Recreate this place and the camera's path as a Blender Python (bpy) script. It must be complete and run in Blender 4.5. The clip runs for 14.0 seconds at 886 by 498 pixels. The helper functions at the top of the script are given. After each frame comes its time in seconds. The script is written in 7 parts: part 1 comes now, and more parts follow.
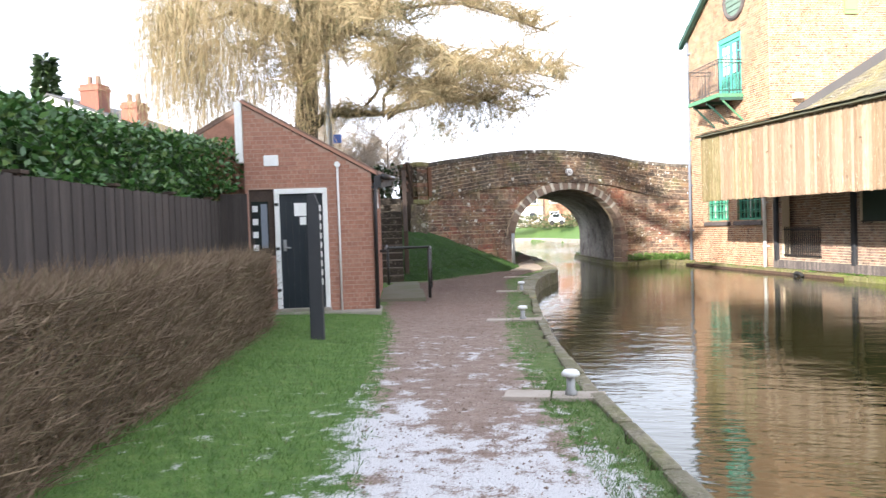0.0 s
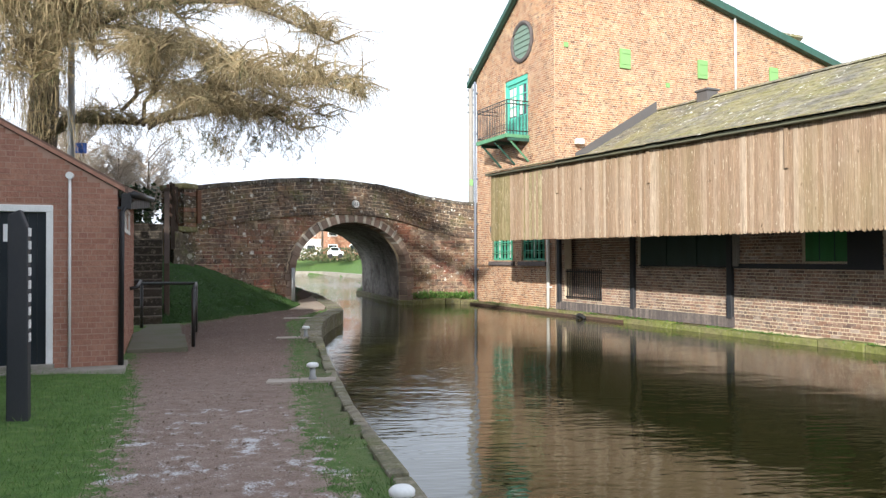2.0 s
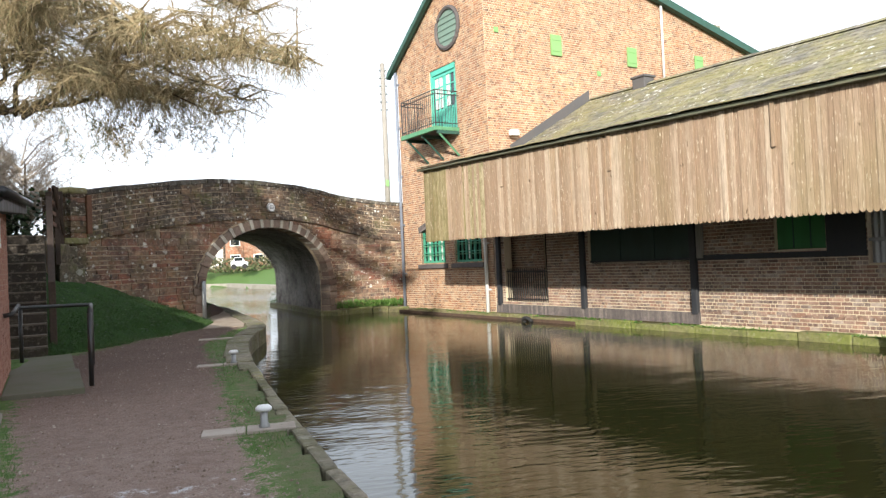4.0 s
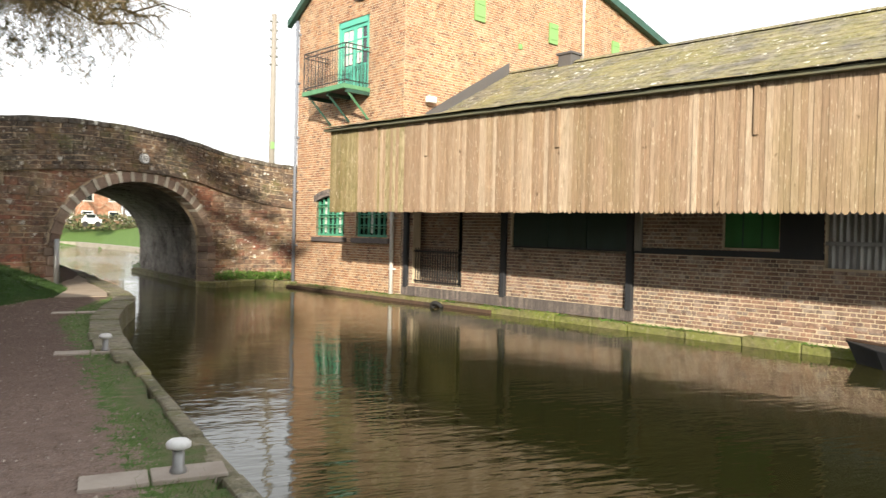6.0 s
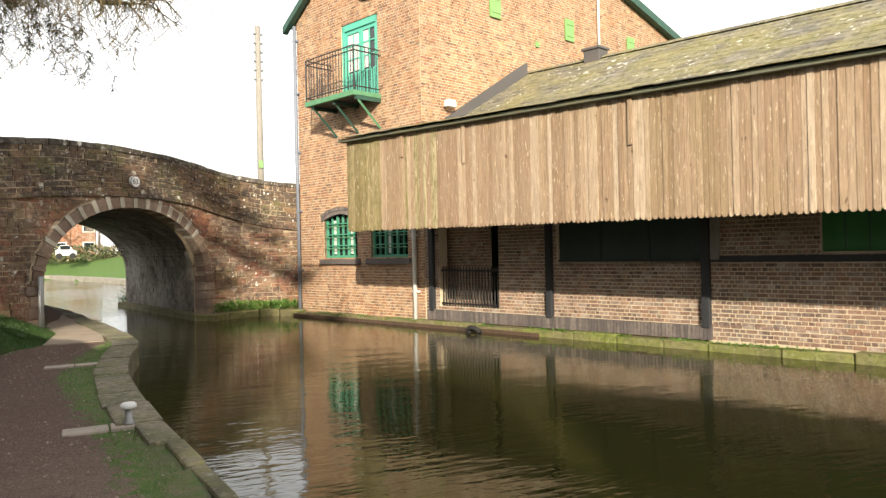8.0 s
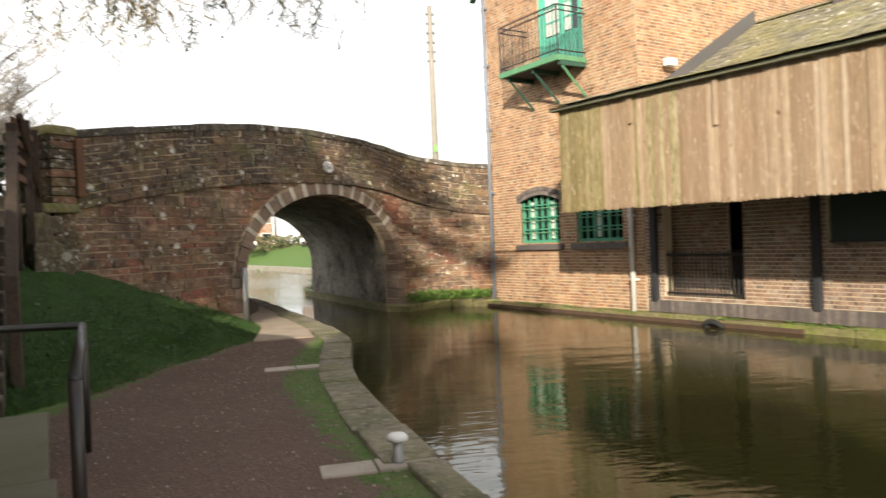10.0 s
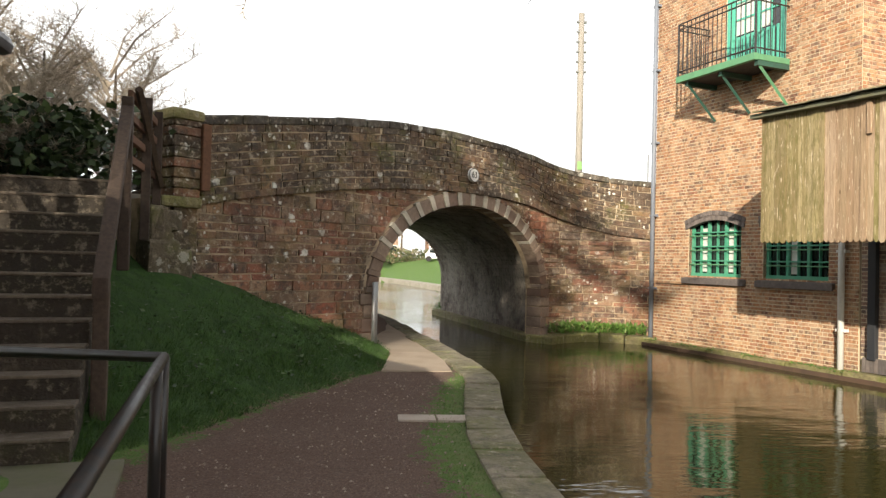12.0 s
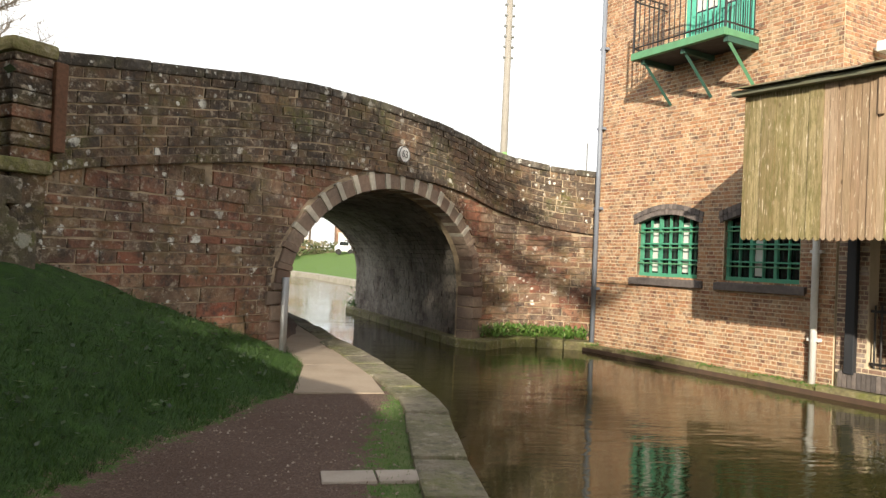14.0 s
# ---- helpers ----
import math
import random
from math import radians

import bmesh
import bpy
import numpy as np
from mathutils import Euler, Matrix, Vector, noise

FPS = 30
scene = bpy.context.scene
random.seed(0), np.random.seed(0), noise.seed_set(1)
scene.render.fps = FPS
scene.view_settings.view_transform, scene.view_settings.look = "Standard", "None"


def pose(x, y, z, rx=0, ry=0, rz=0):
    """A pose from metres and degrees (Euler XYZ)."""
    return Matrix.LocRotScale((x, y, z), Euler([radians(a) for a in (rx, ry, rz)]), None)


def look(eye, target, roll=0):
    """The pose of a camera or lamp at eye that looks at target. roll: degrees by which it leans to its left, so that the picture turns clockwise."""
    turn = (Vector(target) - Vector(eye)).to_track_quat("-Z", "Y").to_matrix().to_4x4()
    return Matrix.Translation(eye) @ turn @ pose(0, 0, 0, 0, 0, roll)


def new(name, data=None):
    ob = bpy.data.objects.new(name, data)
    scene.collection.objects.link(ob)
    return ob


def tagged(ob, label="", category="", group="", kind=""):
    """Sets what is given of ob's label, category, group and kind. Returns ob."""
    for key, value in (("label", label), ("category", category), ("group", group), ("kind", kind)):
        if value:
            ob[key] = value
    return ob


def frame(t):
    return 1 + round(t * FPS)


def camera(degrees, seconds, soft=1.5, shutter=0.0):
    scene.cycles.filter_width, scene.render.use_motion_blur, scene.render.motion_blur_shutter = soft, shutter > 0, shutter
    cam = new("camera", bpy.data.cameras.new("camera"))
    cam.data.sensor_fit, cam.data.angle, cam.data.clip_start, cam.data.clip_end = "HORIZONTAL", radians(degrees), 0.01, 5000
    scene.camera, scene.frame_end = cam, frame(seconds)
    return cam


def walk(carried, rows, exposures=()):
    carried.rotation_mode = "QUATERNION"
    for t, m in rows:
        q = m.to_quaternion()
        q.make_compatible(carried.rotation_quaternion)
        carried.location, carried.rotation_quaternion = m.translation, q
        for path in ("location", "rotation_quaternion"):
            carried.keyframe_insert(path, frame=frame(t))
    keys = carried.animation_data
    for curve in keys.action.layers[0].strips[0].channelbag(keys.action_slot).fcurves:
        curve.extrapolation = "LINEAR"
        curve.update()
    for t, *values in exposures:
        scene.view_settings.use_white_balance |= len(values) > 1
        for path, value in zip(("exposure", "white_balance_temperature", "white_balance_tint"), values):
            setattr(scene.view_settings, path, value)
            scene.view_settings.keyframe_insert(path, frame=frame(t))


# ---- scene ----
cam = camera(62.6, 14.0, soft=1.35, shutter=0.3)
METRES, EYE, TILT, LEAN, TURN = 15.75, 1.44, 0.0, 0.0, 12.8
ROWS = [
    (0.0, 0.0, 0.0, 0.0, -0.05, -1.54, 1.88),
    (0.5, 0.0057, 0.0297, 0.0009, -5.02, -1.01, 0.9),
    (1.0, 0.0056, 0.0596, 0.0028, -13.02, -0.24, -0.26),
    (1.5, 0.0054, 0.0954, 0.0031, -17.36, -0.16, 1.57),
    (2.0, 0.0007, 0.1286, 0.0051, -17.54, 0.72, 0.2),
    (4.5, -0.0105, 0.3053, 0.0038, -25.8, 0.77, 2.94),
    (5.0, -0.0142, 0.3422, 0.0043, -22.95, -0.21, -0.03),
    (5.5, -0.0143, 0.3751, 0.0051, -27.55, -0.31, -0.24),
    (6.0, -0.0063, 0.4136, 0.0056, -35.46, -1.08, -1.35),
    (6.5, -0.0067, 0.4497, 0.0069, -38.66, -0.24, -0.37),
    (7.0, -0.0041, 0.4866, 0.0098, -38.24, 0.66, 0.85),
    (9.5, -0.0107, 0.6727, 0.0089, -33.67, -1.05, -0.26),
    (10.0, -0.011, 0.7085, 0.0104, -25.38, -0.68, 2.47),
    (10.5, -0.0095, 0.7462, 0.0141, -19.26, 0.64, -0.21),
    (11.0, -0.0081, 0.7814, 0.0152, -16.98, 0.56, 1.0),
    (11.5, 0.0002, 0.8159, 0.0139, -15.51, 0.7, 0.37),
    (12.0, 0.0047, 0.85, 0.012, -15.93, 0.95, -1.35),
    (12.5, 0.0138, 0.8857, 0.0101, -17.1, 1.01, -1.8),
    (13.0, 0.0173, 0.9212, 0.01, -17.3, 0.93, -2.05),
    (13.5, 0.0239, 0.9561, 0.0086, -21.11, 0.22, -0.61),
    (14.0, 0.026, 0.9908, 0.0102, -23.18, 0.75, -2.5),
]
walk(cam, [(t, pose(0, 0, EYE, TILT, LEAN, TURN) @ pose(METRES * x, METRES * y, METRES * z, 90 + pitch, roll, yaw)) for t, x, y, z, yaw, pitch, roll in ROWS],
     exposures=[(0.0, 1.68, 5950, 13), (0.5, 1.2, 5850, 12), (1.0, 0.98, 5850, 11), (2.0, 0.88, 5850, 10), (5.0, 0.92, 6250, 9), (6.5, 0.92, 6750, 9), (9.5, 0.8, 6800, 9), (14.0, 0.82, 6750, 9)])

# ---- sky and sun ----
SUN_WAY = Vector((1.425, 3.955, -1.56)).normalized()
world = bpy.data.worlds.new("world")
scene.world = world
world.use_nodes = True
wn, wl = world.node_tree.nodes, world.node_tree.links
sky = wn.new("ShaderNodeTexSky")
sky.sky_type, sky.sun_disc = "NISHITA", False
sky.sun_elevation = math.asin(-SUN_WAY.z)
sky.sun_rotation = math.atan2(-SUN_WAY.x, -SUN_WAY.y)
sky.dust_density, sky.air_density = 3.0, 1.0
cloud_at = wn.new("ShaderNodeTexCoord")
cloud = wn.new("ShaderNodeTexNoise")
cloud.inputs["Scale"].default_value, cloud.inputs["Detail"].default_value = 2.2, 5.0
cloud_ramp = wn.new("ShaderNodeMapRange")
for k, v in (("From Min", 0.36), ("From Max", 0.6), ("To Min", 0.74), ("To Max", 0.98)):
    cloud_ramp.inputs[k].default_value = v
cloud_mix = wn.new("ShaderNodeMix")
cloud_mix.data_type = "RGBA"
cloud_mix.inputs["B"].default_value = (12.8, 13.0, 13.4, 1)
wl.new(cloud_at.outputs["Generated"], cloud.inputs["Vector"])
wl.new(cloud.outputs["Fac"], cloud_ramp.inputs["Value"])
# thin cloud, bluer overhead
split = wn.new("ShaderNodeSeparateXYZ")
overhead = wn.new("ShaderNodeMapRange")
for k, v in (("From Min", 0.3), ("From Max", 0.75), ("To Min", 1.0), ("To Max", 0.5)):
    overhead.inputs[k].default_value = v
thin = wn.new("ShaderNodeMath")
thin.operation = "MULTIPLY"
wl.new(cloud_at.outputs["Generated"], split.inputs["Vector"])
wl.new(split.outputs["Z"], overhead.inputs["Value"])
wl.new(overhead.outputs["Result"], thin.inputs[0])
wl.new(cloud_ramp.outputs["Result"], thin.inputs[1])
wl.new(thin.outputs["Value"], cloud_mix.inputs["Factor"])
wl.new(sky.outputs["Color"], cloud_mix.inputs["A"])
wl.new(cloud_mix.outputs["Result"], wn["Background"].inputs["Color"])
wn["Background"].inputs["Strength"].default_value = 0.082
sun = new("sun", bpy.data.lights.new("sun", "SUN"))
sun.data.energy, sun.data.angle, sun.data.color = 4.5, radians(0.6), (1.0, 0.91, 0.77)
sun.matrix_world = look((0, 0, 60), Vector((0, 0, 60)) + SUN_WAY)

# ---- materials ----
def shader(name, roughness=0.8, metallic=0.0):
    m = bpy.data.materials.new(name)
    m.use_nodes = True
    n = m.node_tree.nodes
    p = n["Principled BSDF"]
    p.inputs["Roughness"].default_value, p.inputs["Metallic"].default_value = roughness, metallic
    return m, n, m.node_tree.links, p


def coords(n, l, stretch=(1, 1, 1)):
    tc, mp = n.new("ShaderNodeTexCoord"), n.new("ShaderNodeMapping")
    mp.inputs["Scale"].default_value = stretch
    l.new(tc.outputs["Object"], mp.inputs["Vector"])
    return mp.outputs["Vector"]


def noise_at(n, l, vec, scale, detail=4.0, rough=0.55):
    t = n.new("ShaderNodeTexNoise")
    t.inputs["Scale"].default_value, t.inputs["Detail"].default_value, t.inputs["Roughness"].default_value = scale, detail, rough
    l.new(vec, t.inputs["Vector"])
    return t.outputs["Fac"]


def ranged(n, l, value, a, b, c=0.0, d=1.0):
    r = n.new("ShaderNodeMapRange")
    for k, v in (("From Min", a), ("From Max", b), ("To Min", c), ("To Max", d)):
        r.inputs[k].default_value = v
    l.new(value, r.inputs["Value"])
    return r.outputs["Result"]


def ramp(n, l, value, *stops):
    r = n.new("ShaderNodeValToRGB")
    els = r.color_ramp.elements
    while len(els) < len(stops):
        els.new(0.5)
    for e, (at, col) in zip(els, stops):
        e.position, e.color = at, (*col, 1)
    l.new(value, r.inputs["Fac"])
    return r.outputs["Color"]


def mixed(n, l, fac, a, b, mode="MIX"):
    x = n.new("ShaderNodeMix")
    x.data_type, x.blend_type = "RGBA", mode
    for key, v in (("Factor", fac), ("A", a), ("B", b)):
        if isinstance(v, bpy.types.NodeSocket):
            l.new(v, x.inputs[key])
        else:
            x.inputs[key].default_value = v if key == "Factor" else (*v, 1)
    return x.outputs["Result"]


def calc(n, l, op, a, b=0.0):
    x = n.new("ShaderNodeMath")
    x.operation = op
    for k, v in enumerate((a, b)):
        if isinstance(v, bpy.types.NodeSocket):
            l.new(v, x.inputs[k])
        else:
            x.inputs[k].default_value = v
    return x.outputs[0]


def chance(n, l):
    """A random number for each object and each loose piece of a mesh."""
    a, b = n.new("ShaderNodeObjectInfo"), n.new("ShaderNodeNewGeometry")
    return calc(n, l, "FRACT", calc(n, l, "ADD", a.outputs["Random"], b.outputs["Random Per Island"]))


def bumped(n, l, p, height, strength=0.5, distance=0.01):
    b = n.new("ShaderNodeBump")
    b.inputs["Strength"].default_value, b.inputs["Distance"].default_value = strength, distance
    l.new(height, b.inputs["Height"])
    l.new(b.outputs["Normal"], p.inputs["Normal"])


def painted(name, colour, roughness=0.5, wear=0.25, scale=6.0, dirt=(0.12, 0.09, 0.06), metallic=0.0, stretch=(1, 1, 0.4)):
    """Paint, plastic, metal or stone with stains at two scales."""
    m, n, l, p = shader(name, roughness, metallic)
    v = coords(n, l, stretch)
    big, fine = noise_at(n, l, v, scale), noise_at(n, l, v, scale * 12, 3)
    c = mixed(n, l, ranged(n, l, big, 0.45, 0.75, 0, wear), colour, dirt)
    c = mixed(n, l, ranged(n, l, fine, 0.35, 0.7, 0, 0.22), c, tuple(x * 0.6 for x in colour))
    l.new(c, p.inputs["Base Color"])
    l.new(ranged(n, l, big, 0.3, 0.7, roughness, min(1, roughness + 0.2)), p.inputs["Roughness"])
    bumped(n, l, p, fine, 0.25, 0.004)
    return m


def masonry(name, stops, dirt, dirt_amount, lichen=0.0, moss=0.0, grain=14.0, crust=0.0, bloom=0.0, bloom_colour=(0.55, 0.43, 0.34)):
    """Bricks or stones: one colour a piece, stains over the wall, lichen spots and moss."""
    m, n, l, p = shader(name, 0.9)
    v = coords(n, l)
    c = ramp(n, l, chance(n, l), *stops)
    fine, mid, big = noise_at(n, l, v, grain * 3, 4), noise_at(n, l, v, grain, 5), noise_at(n, l, v, 0.9, 6, 0.65)
    c = mixed(n, l, ranged(n, l, mid, 0.35, 0.7, 0, 0.55), c, tuple(0.55 * x for x in stops[0][1]))
    c = mixed(n, l, ranged(n, l, big, 0.38, 0.6, 0, dirt_amount), c, dirt)
    if bloom:
        pale = calc(n, l, "MULTIPLY", ranged(n, l, noise_at(n, l, v, 3.1, 5, 0.7), 0.46, 0.66, 0, bloom), ranged(n, l, chance(n, l), 0.15, 0.8, 0.25, 1.0))
        c = mixed(n, l, pale, c, bloom_colour)
    if moss:
        c = mixed(n, l, calc(n, l, "MULTIPLY", ranged(n, l, noise_at(n, l, v, 1.7, 5), 0.5, 0.68, 0, moss), ranged(n, l, mid, 0.3, 0.6)), c, (0.13, 0.14, 0.03))
    if lichen:
        spot = None
        for scale, least in ((4.2, 0.5), (10.0, 0.6)):
            vo = n.new("ShaderNodeTexVoronoi")
            vo.inputs["Scale"].default_value = scale
            l.new(v, vo.inputs["Vector"])
            pick = n.new("ShaderNodeSeparateXYZ")
            l.new(vo.outputs["Color"], pick.inputs["Vector"])
            reach = ranged(n, l, pick.outputs["X"], least, 1.0, 0.0, 0.34)
            edge = calc(n, l, "ADD", vo.outputs["Distance"], ranged(n, l, noise_at(n, l, v, 26, 5, 0.75), 0.25, 0.75, -0.2, 0.2))
            one = ranged(n, l, calc(n, l, "SUBTRACT", reach, edge), -0.02, 0.05)
            spot = one if spot is None else calc(n, l, "MAXIMUM", spot, one)
        spot = calc(n, l, "MULTIPLY", spot, ranged(n, l, noise_at(n, l, v, 0.7, 4), 0.44, 0.54, 0.12 * lichen, lichen))
        c = mixed(n, l, spot, c, (0.64, 0.63, 0.57))
    if crust:
        flake = calc(n, l, "MULTIPLY", ranged(n, l, noise_at(n, l, v, 11, 6, 0.75), 0.53, 0.63), ranged(n, l, big, 0.36, 0.52, 0.15 * crust, crust))
        c = mixed(n, l, flake, c, (0.40, 0.34, 0.26))
        scab = calc(n, l, "MULTIPLY", ranged(n, l, noise_at(n, l, v, 6, 6, 0.75), 0.51, 0.62), crust)
        c = mixed(n, l, scab, c, (0.045, 0.036, 0.03))
    l.new(c, p.inputs["Base Color"])
    bumped(n, l, p, calc(n, l, "ADD", fine, calc(n, l, "MULTIPLY", mid, 1.6)), 0.8, 0.018 if crust else 0.012)
    return m


def timber(name, stops, grain=(9, 9, 0.5), green=0.0, rough=0.85, knots=0.5, flecks=0.0, flaky=0.0):
    m, n, l, p = shader(name, rough)
    v = coords(n, l)
    w = coords(n, l, grain)
    c = ramp(n, l, chance(n, l), *stops)
    g = noise_at(n, l, w, 6, 6, 0.65)
    c = mixed(n, l, ranged(n, l, g, 0.4, 0.68, 0, 0.6), c, tuple(0.42 * x for x in stops[0][1]))
    c = mixed(n, l, ranged(n, l, noise_at(n, l, v, 1.4, 4), 0.5, 0.75, 0, 0.35), c, tuple(0.6 * x for x in stops[-1][1]))
    if knots:
        k = noise_at(n, l, coords(n, l, (1, 1, 0.45)), 9, 2)
        c = mixed(n, l, ranged(n, l, k, 0.7, 0.76, 0, knots), c, (0.09, 0.05, 0.025))
    if flecks:
        c = mixed(n, l, ranged(n, l, noise_at(n, l, coords(n, l, (7, 7, 0.9)), 7, 3), 0.62, 0.7, 0, flecks), c, (0.58, 0.48, 0.35))
    if flaky:
        c = mixed(n, l, ranged(n, l, noise_at(n, l, coords(n, l, (5, 5, 1.1)), 4, 6, 0.75), 0.47, 0.6, 0, flaky), c, (0.12, 0.105, 0.032))
    if green:
        c = mixed(n, l, ranged(n, l, noise_at(n, l, coords(n, l, (1, 1, 0.3)), 0.8, 4), 0.5, 0.68, 0, green), c, (0.2, 0.19, 0.05))
    l.new(c, p.inputs["Base Color"])
    bumped(n, l, p, g, 0.5, 0.006)
    return m


def leafy(name, stops, rough=0.55):
    m, n, l, p = shader(name, rough)
    c = ramp(n, l, chance(n, l), *stops)
    c = mixed(n, l, ranged(n, l, noise_at(n, l, coords(n, l), 2.0, 3), 0.35, 0.7, 0, 0.5), c, tuple(0.55 * x for x in stops[0][1]))
    l.new(c, p.inputs["Base Color"])
    return m


def glassy(name, tint=(0.02, 0.025, 0.025)):
    m, n, l, p = shader(name, 0.06)
    p.inputs["Base Color"].default_value = (*tint, 1)
    p.inputs["Specular IOR Level"].default_value = 0.8
    bumped(n, l, p, noise_at(n, l, coords(n, l), 3, 2), 0.12, 0.01)
    return m


ORANGE = ((0.0, (0.44, 0.205, 0.10)), (0.3, (0.53, 0.29, 0.145)), (0.58, (0.60, 0.40, 0.235)), (0.78, (0.36, 0.145, 0.08)), (0.93, (0.22, 0.12, 0.085)), (1.0, (0.16, 0.10, 0.075)))
M_BRICK = masonry("orange_brick", ORANGE, (0.27, 0.125, 0.07), 0.55, crust=0.6, bloom=0.5, bloom_colour=(0.60, 0.47, 0.32))
M_OLD_BRICK = masonry("sooty_brick", ((0, (0.30, 0.16, 0.11)), (0.35, (0.43, 0.27, 0.19)), (0.65, (0.25, 0.15, 0.12)), (0.85, (0.13, 0.095, 0.085)), (1, (0.55, 0.46, 0.38))), (0.12, 0.09, 0.075), 0.55, 0.0, 0.0, 14.0, 0.35, 0.55, (0.58, 0.47, 0.39))
M_BLUE_BRICK = masonry("blue_brick", ((0, (0.11, 0.095, 0.09)), (0.5, (0.185, 0.155, 0.14)), (1, (0.26, 0.215, 0.19))), (0.07, 0.06, 0.06), 0.5)
M_STONE = masonry("red_sandstone", ((0, (0.27, 0.10, 0.06)), (0.25, (0.36, 0.165, 0.095)), (0.45, (0.18, 0.11, 0.07)), (0.68, (0.42, 0.255, 0.15)), (0.86, (0.11, 0.072, 0.054)), (1, (0.33, 0.105, 0.062))), (0.055, 0.04, 0.03), 0.72, 1.0, 0.4, 9.0, 0.75, 0.35, (0.44, 0.345, 0.25))
M_STONE_DARK = masonry("weathered_sandstone", ((0, (0.12, 0.070, 0.045)), (0.35, (0.20, 0.115, 0.066)), (0.6, (0.09, 0.058, 0.042)), (0.85, (0.31, 0.185, 0.095)), (1, (0.065, 0.047, 0.04))), (0.034, 0.028, 0.022), 0.85, 1.0, 0.6, 9.0, 0.9, 0.15, (0.36, 0.31, 0.22))
M_RUBBLE = masonry("mossy_rubble", ((0, (0.13, 0.10, 0.07)), (1, (0.19, 0.15, 0.10))), (0.06, 0.055, 0.03), 0.6, 0.4, 0.9, 9.0, 0.5)
M_CAP = masonry("black_crusted_coping", ((0, (0.065, 0.052, 0.042)), (0.6, (0.10, 0.076, 0.055)), (1, (0.05, 0.042, 0.036))), (0.03, 0.026, 0.022), 0.7, 1.0, 0.35, 9.0, 0.5, 0.35, (0.42, 0.41, 0.37))
M_VOUSSOIR = masonry("arch_stone", ((0, (0.24, 0.17, 0.13)), (0.5, (0.33, 0.25, 0.19)), (1, (0.19, 0.115, 0.085))), (0.12, 0.09, 0.07), 0.5)
M_QUOIN = masonry("pale_arch_stone", ((0, (0.52, 0.48, 0.40)), (1, (0.62, 0.57, 0.48))), (0.3, 0.26, 0.2), 0.5)
M_MORTAR = painted("mortar", (0.62, 0.52, 0.37), 0.95, 0.5, 2.0, (0.22, 0.15, 0.09))
M_STONE_MORTAR = painted("lime_mortar", (0.44, 0.345, 0.235), 0.95, 1.0, 3.4, (0.04, 0.03, 0.024), stretch=(1, 1, 1))
M_BARREL = masonry("dark_arch_lining", ((0, (0.09, 0.065, 0.055)), (0.5, (0.15, 0.115, 0.095)), (1, (0.24, 0.20, 0.17))), (0.40, 0.37, 0.32), 0.6, 0.0, 0.0, 9.0, 0.6)
M_HUT_BRICK = masonry("pinkish_red_brick", ((0, (0.36, 0.172, 0.115)), (0.4, (0.41, 0.208, 0.14)), (0.8, (0.45, 0.245, 0.168)), (1, (0.31, 0.142, 0.10))), (0.30, 0.155, 0.11), 0.45)
M_STACK = masonry("sooty_red_brick", ((0, (0.26, 0.09, 0.06)), (1, (0.34, 0.13, 0.085))), (0.14, 0.08, 0.06), 0.5)
M_HUT_MORTAR = painted("red_mortar", (0.43, 0.28, 0.215), 0.95, 0.3, 3.0)
M_BOARD = timber("weathered_larch_board", ((0, (0.26, 0.17, 0.105)), (0.3, (0.39, 0.275, 0.18)), (0.55, (0.31, 0.205, 0.13)), (0.8, (0.43, 0.315, 0.215)), (1, (0.52, 0.41, 0.30))), green=0.2, flecks=1.0, knots=0.9, flaky=0.15)
M_BOARD_GREEN = timber("algae_stained_board", ((0, (0.22, 0.165, 0.075)), (0.5, (0.34, 0.27, 0.14)), (1, (0.46, 0.385, 0.235))), green=0.6, flecks=1.0, knots=0.7, flaky=0.75)
M_FENCE = timber("dark_stained_board", ((0, (0.045, 0.036, 0.032)), (0.5, (0.062, 0.05, 0.044)), (1, (0.08, 0.066, 0.058))), knots=0.2)
M_RAILWOOD = timber("brown_rail_wood", ((0, (0.045, 0.030, 0.022)), (0.5, (0.064, 0.042, 0.030)), (1, (0.09, 0.06, 0.042))), (4, 4, 4))
M_RUSTWOOD = timber("rusty_and_sunlit_brown_wood", ((0, (0.11, 0.052, 0.028)), (1, (0.16, 0.075, 0.04))), (4, 4, 4))
M_WARMWOOD = timber("honey_coloured_wood", ((0, (0.33, 0.19, 0.08)), (1, (0.42, 0.26, 0.11))), (4, 4, 4))
M_BLACKWOOD = painted("black_painted_wood", (0.025, 0.027, 0.032), 0.55, 0.35, 5.0, (0.07, 0.065, 0.06))
M_DOOR = painted("black_gloss_paint", (0.012, 0.018, 0.024), 0.3, 0.2, 5.0, (0.04, 0.045, 0.05))
M_WHITE = painted("white_paint", (0.78, 0.78, 0.76), 0.5, 0.22, 5.0, (0.4, 0.38, 0.33))
M_GREEN = painted("sea_green_paint", (0.09, 0.44, 0.33), 0.5, 0.3, 5.0, (0.25, 0.42, 0.33))
M_GREEN_WINDOW = painted("mid_green_paint", (0.06, 0.29, 0.18), 0.5, 0.35, 5.0, (0.2, 0.36, 0.27))
M_LOUVRE = painted("weathered_grey_green_paint", (0.15, 0.22, 0.175), 0.7, 0.4, 4.0, (0.2, 0.2, 0.16))
M_FASCIA = painted("mossy_grey_green_fascia", (0.12, 0.125, 0.085), 0.75, 0.7, 3.0, (0.16, 0.14, 0.07))
